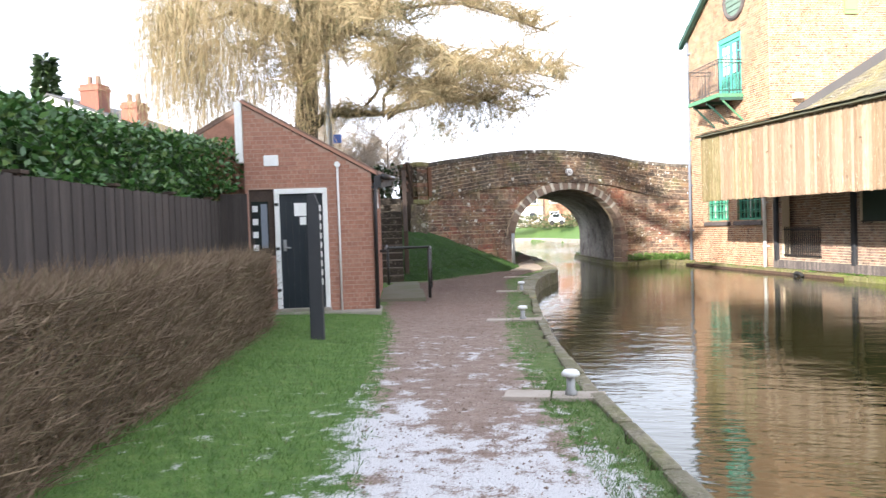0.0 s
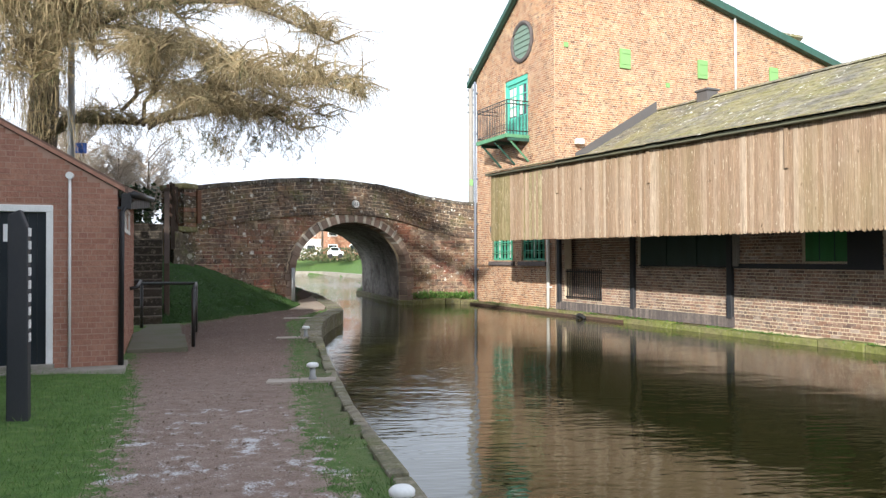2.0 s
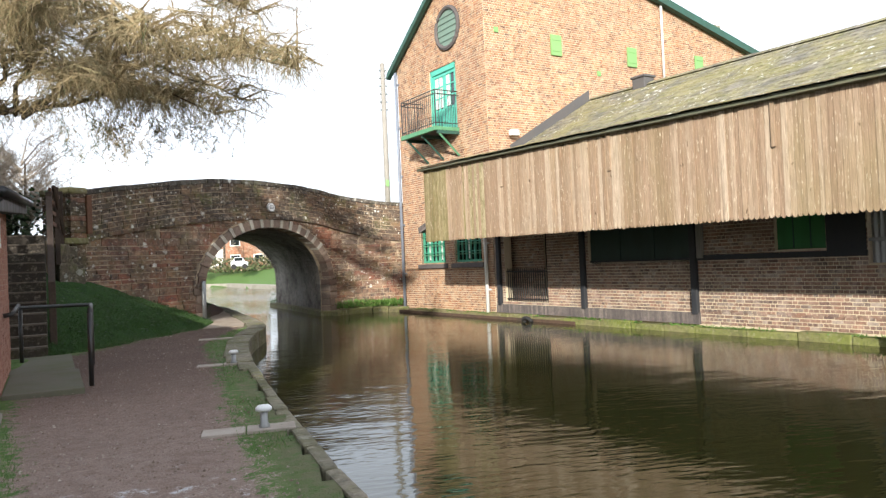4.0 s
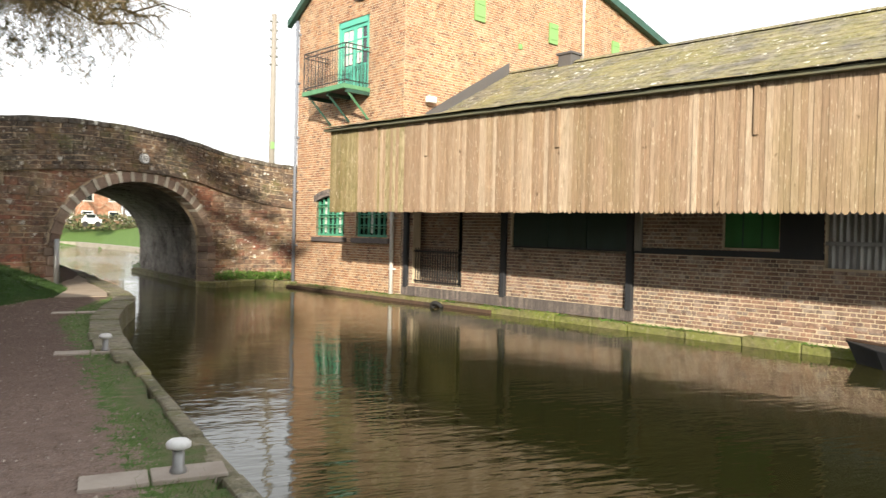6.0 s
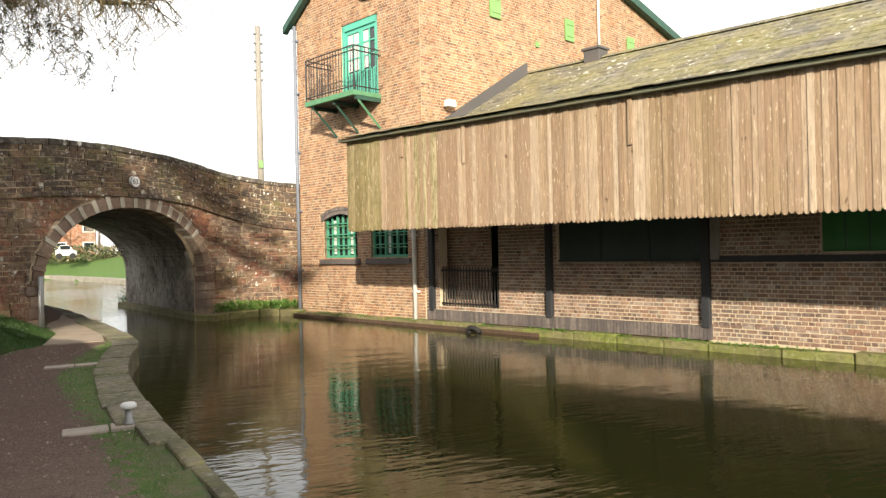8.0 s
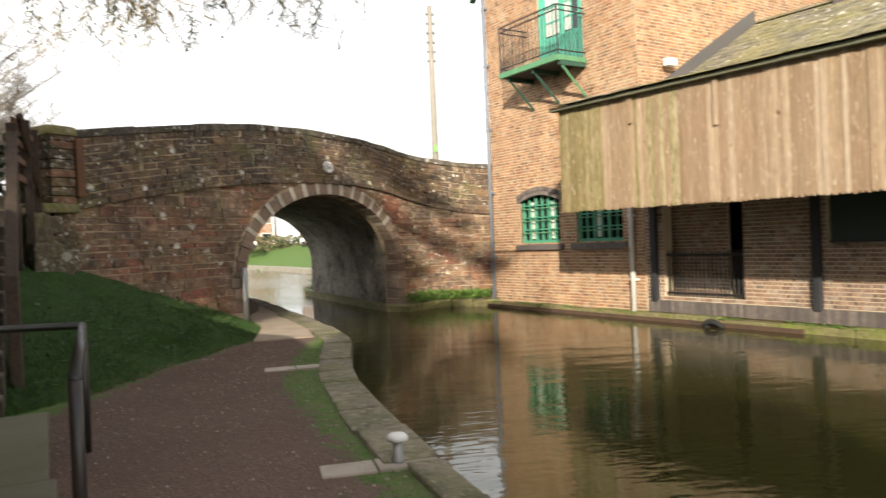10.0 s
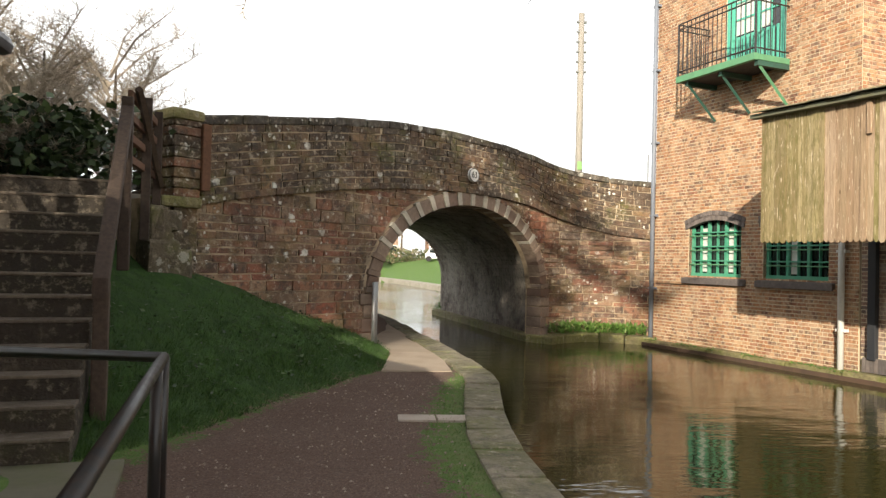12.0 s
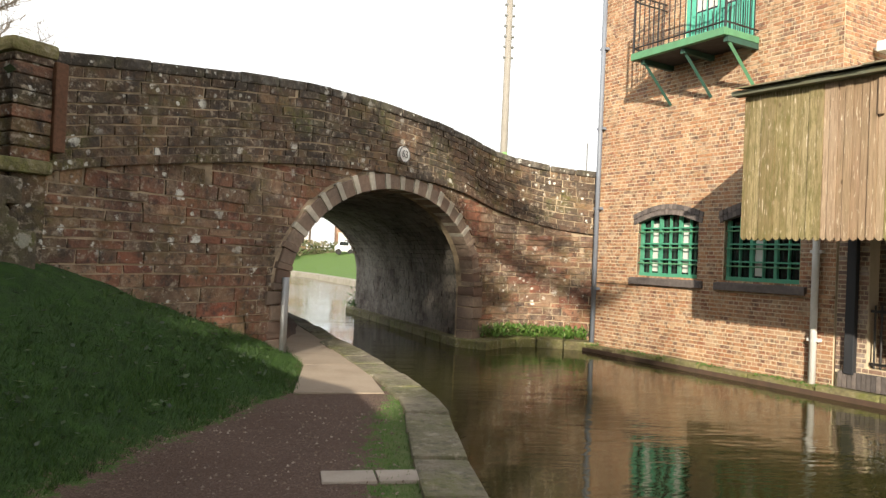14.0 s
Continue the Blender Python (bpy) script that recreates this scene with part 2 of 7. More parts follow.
M_GREEN_DARK = painted("faded_green_paint", (0.10, 0.27, 0.14), 0.6, 0.4, 4.0, (0.07, 0.09, 0.06))
M_VERGE_AND_SHADE = painted("bottle_green_paint", (0.026, 0.085, 0.062), 0.5, 0.4, 3.0, (0.05, 0.05, 0.04))
M_BOTTLE = painted("bright_bottle_green_paint", (0.035, 0.19, 0.05), 0.5, 0.4, 3.0, (0.03, 0.05, 0.03))
M_SHUTTER = painted("lime_green_paint", (0.20, 0.38, 0.13), 0.6, 0.3, 4.0, (0.3, 0.4, 0.2))
M_IRON = painted("black_iron", (0.02, 0.02, 0.02), 0.28, 0.3, 8.0, (0.09, 0.045, 0.025))
M_GREYMETAL = painted("worn_grey_metal", (0.35, 0.36, 0.36), 0.4, 0.4, 6.0, (0.2, 0.16, 0.12), 0.6)
M_PLASTIC = painted("black_gutter_plastic", (0.016, 0.015, 0.016), 0.35, 0.2, 4.0, (0.05, 0.04, 0.035))
M_PIPE = painted("grey_pipe_paint", (0.19, 0.215, 0.26), 0.45, 0.45, 4.0, (0.10, 0.08, 0.07))
M_PALEPIPE = painted("pale_pipe_paint", (0.70, 0.69, 0.66), 0.45, 0.35, 3.0, (0.35, 0.25, 0.18))
M_CONCRETE = painted("stained_concrete", (0.30, 0.275, 0.23), 0.9, 0.6, 2.2, (0.13, 0.125, 0.06), stretch=(1, 1, 1))
M_PAVED = painted("worn_sandy_concrete", (0.36, 0.29, 0.22), 0.9, 0.45, 1.8, (0.20, 0.15, 0.11), stretch=(1, 1, 1))
M_GRIT = leafy("loose_grit", ((0, (0.16, 0.11, 0.08)), (0.5, (0.28, 0.21, 0.165)), (1, (0.45, 0.38, 0.32))), 0.9)
M_SLAB = painted("pale_worn_slab", (0.40, 0.345, 0.29), 0.9, 0.6, 4.0, (0.22, 0.18, 0.14), stretch=(1, 1, 1))
M_PAD = painted("mossy_concrete", (0.14, 0.132, 0.092), 0.9, 0.75, 1.6, (0.10, 0.115, 0.045), stretch=(1, 1, 1))
M_COPING = masonry("canal_coping_stone", ((0, (0.25, 0.215, 0.155)), (0.5, (0.31, 0.27, 0.20)), (1, (0.20, 0.175, 0.13))), (0.10, 0.10, 0.04), 0.75, 0.2, 0.7, 14.0, 0.5)
M_TREAD = masonry("paler_tread_stone", ((0, (0.15, 0.12, 0.092)), (1, (0.21, 0.17, 0.13))), (0.08, 0.066, 0.05), 0.5, 0.0, 0.1, 14.0, 0.2)
M_STEP = masonry("dark_step_stone", ((0, (0.04, 0.031, 0.022)), (1, (0.06, 0.046, 0.033))), (0.03, 0.026, 0.02), 0.6, 0.0, 0.2, 14.0, 0.4)
M_LEDGE = masonry("mossy_ledge", ((0, (0.20, 0.165, 0.09)), (1, (0.26, 0.22, 0.12))), (0.16, 0.175, 0.04), 0.6, 0.2, 0.8, 14.0, 0.4)
M_MOSSLEDGE = masonry("bright_moss_ledge", ((0, (0.17, 0.155, 0.07)), (1, (0.25, 0.235, 0.10))), (0.17, 0.205, 0.035), 0.85, 0.0, 0.9, 9.0, 0.35)
M_PLAINSLATE = masonry("grey_roof_slate", ((0, (0.10, 0.10, 0.105)), (1, (0.16, 0.155, 0.16))), (0.08, 0.075, 0.07), 0.5)
M_RUST = painted("rusty_piling", (0.085, 0.05, 0.032), 0.85, 0.7, 3.0, (0.04, 0.032, 0.026))
M_SLATE = masonry("mossy_roof_slate", ((0, (0.15, 0.14, 0.115)), (0.4, (0.21, 0.195, 0.155)), (0.75, (0.28, 0.255, 0.205)), (1, (0.115, 0.105, 0.095))), (0.27, 0.24, 0.075), 0.6, 1.0, 0.5, 6.0, 0.45)
M_LEAD = painted("lead_flashing", (0.09, 0.085, 0.085), 0.6, 0.4, 3.0, (0.14, 0.12, 0.10))
M_ROOFTILE = masonry("clay_roof_tile", ((0, (0.20, 0.12, 0.09)), (1, (0.26, 0.17, 0.13))), (0.1, 0.08, 0.06), 0.5)
M_GLASS = glassy("dark_window_glass")
# near-black backing for openings: the gloom of the rooms is in its colour
M_ROOM_SHADE = painted("painted_room_shade", (0.02, 0.02, 0.018), 0.9, 0.3, 2.0, (0.03, 0.03, 0.025))
M_OLIVE = painted("dark_green_boarding", (0.022, 0.045, 0.034), 0.5, 0.4, 3.0, (0.03, 0.03, 0.025))
M_CURTAIN = painted("pale_blind", (0.62, 0.62, 0.58), 0.9, 0.2, 8.0, (0.4, 0.38, 0.35), stretch=(6, 6, 0.3))
M_TEXT = painted("grey_lettering", (0.16, 0.16, 0.16), 0.6, 0.1, 9.0)
M_BARK = masonry("larch_bark", ((0, (0.10, 0.075, 0.055)), (1, (0.14, 0.105, 0.08))), (0.06, 0.045, 0.035), 0.6, 0, 0.3, 10.0)
M_LARCH = leafy("bare_larch_twig", ((0, (0.26, 0.195, 0.095)), (0.4, (0.35, 0.27, 0.145)), (0.75, (0.42, 0.33, 0.195)), (1, (0.18, 0.18, 0.08))), 0.8)
M_LARCH_DARK = leafy("dark_ivy_twig", ((0, (0.06, 0.08, 0.035)), (1, (0.12, 0.13, 0.05))), 0.8)
M_TWIG = leafy("brown_hedge_twig", ((0, (0.15, 0.10, 0.06)), (0.5, (0.22, 0.155, 0.10)), (0.85, (0.30, 0.22, 0.14)), (1, (0.12, 0.12, 0.05))), 0.85)
M_POLEWOOD = timber("grey_pole_wood", ((0, (0.26, 0.24, 0.21)), (1, (0.34, 0.31, 0.27))), knots=0.0)
M_GREYTWIG = leafy("bare_grey_twig", ((0, (0.40, 0.335, 0.26)), (1, (0.54, 0.46, 0.37))), 0.85)
M_LAUREL = leafy("laurel_leaf", ((0, (0.035, 0.10, 0.02)), (0.5, (0.065, 0.16, 0.035)), (0.85, (0.11, 0.22, 0.05)), (1, (0.20, 0.27, 0.08))), 0.3)
M_IVY = leafy("dark_evergreen_leaf", ((0, (0.02, 0.04, 0.015)), (0.7, (0.04, 0.07, 0.02)), (1, (0.09, 0.14, 0.04))), 0.4)
M_HEDGEMIX = leafy("brown_green_hedge_leaf", ((0, (0.06, 0.09, 0.03)), (0.5, (0.13, 0.13, 0.06)), (1, (0.26, 0.20, 0.12))), 0.7)
M_BLADE = leafy("grass_blade", ((0, (0.06, 0.14, 0.02)), (0.5, (0.095, 0.195, 0.03)), (0.85, (0.135, 0.23, 0.045)), (1, (0.24, 0.23, 0.10))), 0.6)
# bank blades: the shade over the bank is put into their green
M_BANK_SHADE = leafy("shade_darkened_grass", ((0, (0.018, 0.055, 0.006)), (0.6, (0.034, 0.09, 0.009)), (1, (0.065, 0.13, 0.016))), 0.6)
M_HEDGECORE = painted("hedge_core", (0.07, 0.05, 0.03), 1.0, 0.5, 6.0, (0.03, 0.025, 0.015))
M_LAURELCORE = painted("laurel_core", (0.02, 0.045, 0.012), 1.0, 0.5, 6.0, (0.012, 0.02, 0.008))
M_RENDER = painted("white_house_render", (0.72, 0.70, 0.66), 0.8, 0.2, 2.0)
M_CARPAINT = painted("pale_car_paint", (0.68, 0.70, 0.72), 0.25, 0.05, 2.0)
M_TYRE = painted("tyre_rubber", (0.02, 0.02, 0.02), 0.8, 0.2, 6.0)
M_BLUESIGN = painted("blue_sign", (0.02, 0.09, 0.42), 0.5, 0.1, 5.0)


def water_material():
    m, n, l, p = shader("canal_water", 0.035)
    p.inputs["Base Color"].default_value = (0.034, 0.032, 0.0095, 1)
    p.inputs["IOR"].default_value = 1.33
    p.inputs["Specular IOR Level"].default_value = 0.75
    a = noise_at(n, l, coords(n, l, (0.9, 2.2, 1)), 0.9, 3, 0.5)
    b = noise_at(n, l, coords(n, l, (1.0, 3.4, 1)), 3.2, 2, 0.5)
    calm = ranged(n, l, noise_at(n, l, coords(n, l), 0.13, 2), 0.38, 0.62, 0.35, 1.2)
    # wind reaches the water beyond the bridge
    along = n.new("ShaderNodeSeparateXYZ")
    l.new(coords(n, l), along.inputs["Vector"])
    calm = calc(n, l, "MULTIPLY", calm, ranged(n, l, along.outputs["Y"], 33.0, 42.0, 1.0, 4.0))
    h = calc(n, l, "MULTIPLY", calc(n, l, "ADD", a, calc(n, l, "MULTIPLY", b, 0.34)), calm)
    bumped(n, l, p, h, 0.30, 0.05)
    return m


def ground_material():
    """Grass, with a stony path where the layer 'path' says so and pale grit where 'frost' does."""
    m, n, l, p = shader("ground_cover", 0.95)
    v = coords(n, l)
    at = {}
    for key in ("path", "frost", "wear", "bank", "near_light"):
        q = n.new("ShaderNodeAttribute")
        q.attribute_name = key
        at[key] = q.outputs["Fac"]
    fine, mid, big = noise_at(n, l, v, 55, 4), noise_at(n, l, v, 7, 5, 0.65), noise_at(n, l, v, 0.8, 4)
    grass = ramp(n, l, mid, (0.3, (0.045, 0.105, 0.014)), (0.5, (0.08, 0.165, 0.024)), (0.7, (0.13, 0.205, 0.04)))
    grass = mixed(n, l, ranged(n, l, fine, 0.45, 0.75, 0, 0.4), grass, (0.14, 0.15, 0.045))
    # layer 'bank' darkens the turf to paint in the shade over the bank
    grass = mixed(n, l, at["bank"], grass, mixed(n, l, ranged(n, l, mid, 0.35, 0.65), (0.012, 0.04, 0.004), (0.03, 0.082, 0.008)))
    soil = ramp(n, l, fine, (0.32, (0.10, 0.058, 0.040)), (0.52, (0.21, 0.135, 0.098)), (0.72, (0.37, 0.275, 0.22)))
    soil = mixed(n, l, ranged(n, l, big, 0.4, 0.65, 0, 0.6), soil, (0.14, 0.082, 0.058))
    clod = noise_at(n, l, v, 33, 5, 0.75)
    soil = mixed(n, l, ranged(n, l, clod, 0.45, 0.62, 0.0, 0.6), soil, (0.07, 0.043, 0.031))
    vo = n.new("ShaderNodeTexVoronoi")
    vo.inputs["Scale"].default_value = 30
    l.new(v, vo.inputs["Vector"])
    pebble = calc(n, l, "MULTIPLY", ranged(n, l, vo.outputs["Distance"], 0.32, 0.2), ranged(n, l, noise_at(n, l, v, 23, 2), 0.52, 0.6))
    soil = mixed(n, l, calc(n, l, "MULTIPLY", pebble, 0.7), soil, (0.40, 0.33, 0.28))
    # soil darker far off, paler close by: uneven skylight put into its colour
    soil = mixed(n, l, ranged(n, l, at["near_light"], 0.0, 0.5, 0.5, 0.0), soil, (0.075, 0.044, 0.033))
    soil = mixed(n, l, calc(n, l, "MULTIPLY", at["near_light"], ranged(n, l, mid, 0.3, 0.6, 0.2, 0.65)), soil, (0.37, 0.285, 0.235))
    chunk = noise_at(n, l, v, 2.4, 3, 0.6)
    grit = calc(n, l, "ADD", calc(n, l, "ADD", calc(n, l, "MULTIPLY", mid, 0.55), calc(n, l, "MULTIPLY", fine, 0.3)), calc(n, l, "MULTIPLY", chunk, 0.55))
    grit = ranged(n, l, calc(n, l, "ADD", grit, calc(n, l, "MULTIPLY", at["frost"], 0.37)), 0.97, 1.06)
    edge = calc(n, l, "ADD", at["path"], calc(n, l, "ADD", ranged(n, l, mid, 0.3, 0.7, -0.34, 0.34), ranged(n, l, fine, 0.3, 0.7, -0.2, 0.2)))
    edge = ranged(n, l, edge, 0.44, 0.58)
    c = mixed(n, l, edge, mixed(n, l, calc(n, l, "MULTIPLY", at["wear"], ranged(n, l, mid, 0.3, 0.52)), grass, (0.14, 0.105, 0.07)), soil)
    c = mixed(n, l, grit, c, (0.60, 0.585, 0.585))
    l.new(c, p.inputs["Base Color"])
    bumped(n, l, p, calc(n, l, "ADD", fine, calc(n, l, "ADD", mid, pebble)), 0.9, 0.03)
    return m


M_WATER, M_GROUND = water_material(), ground_material()

# ---- building blocks: the plan is drawn in units of 0.9 m and brought to metres here ----
K = 0.9
RNG = random.Random(7)


class Shape:
    """Vertices and faces that become one mesh."""

    def __init__(self):
        self.v, self.f = [], []

    def quad_box(self, corners):
        """A box from its four lower and four upper corners, each in turn round the box."""
        o = len(self.v)
        self.v += [tuple(c) for c in corners]
        self.f += [tuple(o + k for k in q) for q in ((3, 2, 1, 0), (4, 5, 6, 7), (0, 1, 5, 4), (1, 2, 6, 5), (2, 3, 7, 6), (3, 0, 4, 7))]
        return self

    def box(self, place, a0, a1, b0, b1, z0, z1):
        return self.quad_box([place(a, b, z) for z in (z0, z1) for a, b in ((a0, b0), (a1, b0), (a1, b1), (a0, b1))])

    def tube(self, pts, radii, sides=6, cap=True):
        pts = [Vector(p) for p in pts]
        o = len(self.v)
        for k, p in enumerate(pts):
            way = (pts[min(k + 1, len(pts) - 1)] - pts[max(k - 1, 0)]).normalized()
            side = way.cross(Vector((0, 0, 1)) if abs(way.z) < 0.9 else Vector((1, 0, 0))).normalized()
            up = side.cross(way)
            r = radii[k] if hasattr(radii, "__len__") else radii
            for s in range(sides):
                an = 2 * math.pi * s / sides
                self.v.append(tuple(p + (side * math.cos(an) + up * math.sin(an)) * r))
        for k in range(len(pts) - 1):
            for s in range(sides):
                a, b = o + k * sides + s, o + k * sides + (s + 1) % sides
                self.f.append((a, a + sides, b + sides, b))
        if cap:
            self.f.append(tuple(o + s for s in range(sides)))
            self.f.append(tuple(o + (len(pts) - 1) * sides + s for s in reversed(range(sides))))
        return self

    def sliver(self, a, b, w):
        """A thin twig, blade or stalk: a three-sided spike from a to b."""
        a, b = Vector(a), Vector(b)
        way = (b - a).normalized()
        side = way.cross(Vector((0.3, 0.2, 1))).normalized() * w
        up = way.cross(side)
        o = len(self.v)
        self.v += [tuple(a + side), tuple(a - side * 0.5 + up * 0.87), tuple(a - side * 0.5 - up * 0.87), tuple(b)]
        self.f += [(o, o + 1, o + 3), (o + 1, o + 2, o + 3), (o + 2, o, o + 3)]
        return self

    def leaf(self, at, way, side, long, wide):
        o = len(self.v)
        at, way, side = Vector(at), Vector(way), Vector(side)
        self.v += [tuple(at), tuple(at + way * long * 0.45 + side * wide), tuple(at + way * long), tuple(at + way * long * 0.45 - side * wide)]
        self.f += [(o, o + 1, o + 2), (o, o + 2, o + 3)]
        return self

    def prism(self, ring_a, ring_b):
        """A solid between two like outlines."""
        o, k = len(self.v), len(ring_a)
        self.v += [tuple(p) for p in ring_a] + [tuple(p) for p in ring_b]
        self.f += [tuple(o + i for i in reversed(range(k))), tuple(o + k + i for i in range(k))]
        self.f += [(o + i, o + (i + 1) % k, o + k + (i + 1) % k, o + k + i) for i in range(k)]
        return self

    def mesh(self, name, material, soft=0.0, smooth=False, origin=None, weld=False):
        me = bpy.data.meshes.new(name)
        o = Vector(origin) if origin is not None else Vector((0, 0, 0))
        me.from_pydata([((x - o[0]) * K, (y - o[1]) * K, (z - o[2]) * K) for x, y, z in self.v], [], self.f)
        if soft or len(self.f) < 4000:
            bm = bmesh.new()
            bm.from_mesh(me)
            if weld:
                bmesh.ops.remove_doubles(bm, verts=bm.verts, dist=0.001)
            bmesh.ops.recalc_face_normals(bm, faces=bm.faces)
            if soft:
                sharp = [e for e in bm.edges if len(e.link_faces) == 2 and e.calc_face_angle(0) > 0.6]
                bmesh.ops.bevel(bm, geom=sharp, offset=soft * K, segments=2, profile=0.6, affect="EDGES", clamp_overlap=True)
            bm.to_mesh(me)
            bm.free()
        if smooth:
            me.polygons.foreach_set("use_smooth", [True] * len(me.polygons))
        me.materials.append(material)
        return me


def part(name, shape, material, parent=None, label="", soft=0.0, smooth=False, kind="", weld=False):
    o = Vector((0, 0, 0))
    up = parent
    while up is not None:
        o, up = o + up.location / K, up.parent
    ob = new(name, shape.mesh(name, material, soft, smooth, o, weld))
    if parent is not None:
        ob.parent = parent
    return tagged(ob, label, kind=kind)


def thing(name, label, category, group="", kind="", at=(0, 0, 0)):
    ob = new(name)
    ob.empty_display_size = 0.1
    ob.location = Vector(at) * K
    return tagged(ob, label, category, group, kind)


def frame_at(origin, degrees):
    """A level frame: a along the heading, b to its left, z up."""
    c, s = math.cos(radians(degrees)), math.sin(radians(degrees))
    return lambda a, b, z: (origin[0] + a * c - b * s, origin[1] + a * s + b * c, z)


def line(y, pts):
    """Straight-line reading of a table of (y, x)."""
    if y <= pts[0][0]:
        return pts[0][1]
    for (ya, xa), (yb, xb) in zip(pts, pts[1:]):
        if y <= yb:
            return xa + (xb - xa) * (y - ya) / (yb - ya)
    return pts[-1][1]


def flat(a, b, z):
    return (a, b, z)

# ---- plan ----
WATER = -0.36
WALL = frame_at((3.71, 34.3), -69.8)      # the wharf front: a along the canal, b inland
HUT = frame_at((-4.45, 13.5), 106.0)      # the hut: a to its back, b to its left along the front
CANAL_L = [(-60, 16.0), (0, 1.62), (4.5, 0.5), (5.5, 0.26), (7.0, -0.12), (10.6, -0.82), (12.4, -1.08), (14.6, -1.39), (17.4, -1.73), (19.5, -1.92), (21.8, -2.04), (23.6, -1.94), (25.3, -1.74), (26.2, -1.76), (28.5, -2.07), (31.1, -2.55), (36, -3.4), (40, -4.4), (50, -8), (65, -16), (90, -40)]
CANAL_R = [(-60, 38.4), (34.6, 3.6), (35.4, 1.4), (44.7, -1.6), (46, 2.6), (58, 1.2), (67, -0.5), (78, -3.0), (95, -8.0), (112, -22), (125, -50)]
PATH_L = [(-60, 12.5), (0, -0.9), (4, -1.56), (10.3, -3.2), (12.6, -3.9), (14, -4.5), (20.5, -5.6), (23.4, -4.85), (24.7, -4.3), (25.6, -3.95), (26.4, -3.52), (28.9, -3.48), (30.2, -3.75), (36, -4.4), (45, -7.0), (65, -18)]
PATH_R = [(-60, 14.6), (0, 1.0), (4, 0.1), (6, -0.42), (9.2, -1.22), (12, -1.65), (18, -2.4), (21.5, -2.93), (23.6, -2.76), (25, -2.56), (26.2, -2.23), (30, -2.38), (36, -3.6), (45, -5.8), (65, -15.5)]
FOOT = [(20.5, -6.1), (21.9, -5.35), (23.4, -4.88), (24.7, -4.34), (25.6, -3.98), (26.4, -3.56), (28.9, -3.52), (30.2, -3.78), (34, -3.6)]


def smooth(x):
    x = min(1.0, max(0.0, x))
    return x * x * (3 - 2 * x)


def ground_height(x, y):
    left, right = line(y, CANAL_L), line(y, CANAL_R)
    if y > 112 or x < -50:
        return 1.6
    if left - 0.06 < x < right + 0.3:
        return -1.4
    if x <= left:
        z = 0.02 + 0.08 * smooth((left - 2.6 - x) / 2.0)
        if y > 20.4:
            d = line(y, FOOT) - x
            z += 0.47 * max(0.0, d) * smooth((y - 20.4) / 1.5) if y < 36 else 0
            if 20.4 < y < 23.8 and x < -6.05 - 0.28 * (y - 20.6):
                z = 0.0 if x > -7.3 - 0.28 * (y - 20.6) else z
        return min(z, 2.62)
    d = x - right
    if y < 34.6:
        return -0.05
    return 0.0 + 2.25 * smooth((d - 1) / 13) if y > 50 else 0.1 + 0.3 * smooth(d / 3)


def build_ground():
    def steps(fine_a, fine_b, fine, far_a, far_b):
        out, q, d = [fine_a], fine_a, fine
        while q > far_a:
            d *= 1.25
            q -= d
            out.insert(0, q)
        while out[-1] < fine_b:
            out.append(out[-1] + fine)
        q, d = out[-1], fine
        while q < far_b:
            d *= 1.22
            q += d
            out.append(q)
        return out
    xs, ys = steps(-8.5, 3.0, 0.13, -900, 900), steps(1.0, 37.0, 0.14, -300, 1500)
    sh = Shape()
    masks = {"path": [], "frost": [], "wear": [], "bank": [], "near_light": []}
    for y in ys:
        l0, r0 = line(y, PATH_L), line(y, PATH_R)
        for x in xs:
            z = ground_height(x, y)
            z += 0.025 * noise.noise(Vector((x * 0.9, y * 0.9, 3))) + (0.05 * noise.noise(Vector((x * 2.1, y * 2.1, 9))) if z > 0.2 else 0)
            sh.v.append((x, y, z))
            inside = min(x - l0, r0 - x)
            masks["path"].append(min(1.0, max(0.0, 0.5 + inside / 0.8)) if z < 0.3 and y < 70 else 0.0)
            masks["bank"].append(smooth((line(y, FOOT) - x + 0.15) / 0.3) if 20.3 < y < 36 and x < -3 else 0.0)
            heavy = smooth((8.6 - y) / 4.5) + (0.35 * smooth((10.5 - y) / 3) if x - l0 < 0.5 else 0)
            thin = 0.6 * smooth((14.5 - y) / 5.5)
            masks["frost"].append(max(thin, min(1.0, heavy)) * (0.45 + 0.55 * smooth((inside + 0.5) / 0.5)) * (0.6 if x > 0.3 else 1) if -1.9 < inside else 0.0)
            masks["near_light"].append(smooth((20.0 - y) / 12.0))
            masks["wear"].append(smooth((x - r0) / 0.3) * (0.4 if y > 19.5 else 0.65 if y > 9 else 0.3) if r0 < x < line(y, CANAL_L) and y < 45 else 0.0)
    w = len(xs)
    sh.f = [(j * w + i, j * w + i + 1, (j + 1) * w + i + 1, (j + 1) * w + i) for j in range(len(ys) - 1) for i in range(w - 1)]
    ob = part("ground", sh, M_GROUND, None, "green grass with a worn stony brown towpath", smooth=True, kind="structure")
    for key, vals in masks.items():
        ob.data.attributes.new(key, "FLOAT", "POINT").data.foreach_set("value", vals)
    tagged(ob, category="ground")


build_ground()

sh = Shape()
sh.v = [(-70, -60, WATER), (70, -60, WATER), (70, 130, WATER), (-70, 130, WATER)]
sh.f = [(0, 1, 2, 3)]
tagged(part("water", sh, M_WATER, None, "calm brown canal water with soft ripples and reflections", kind="structure"), category="canal water")


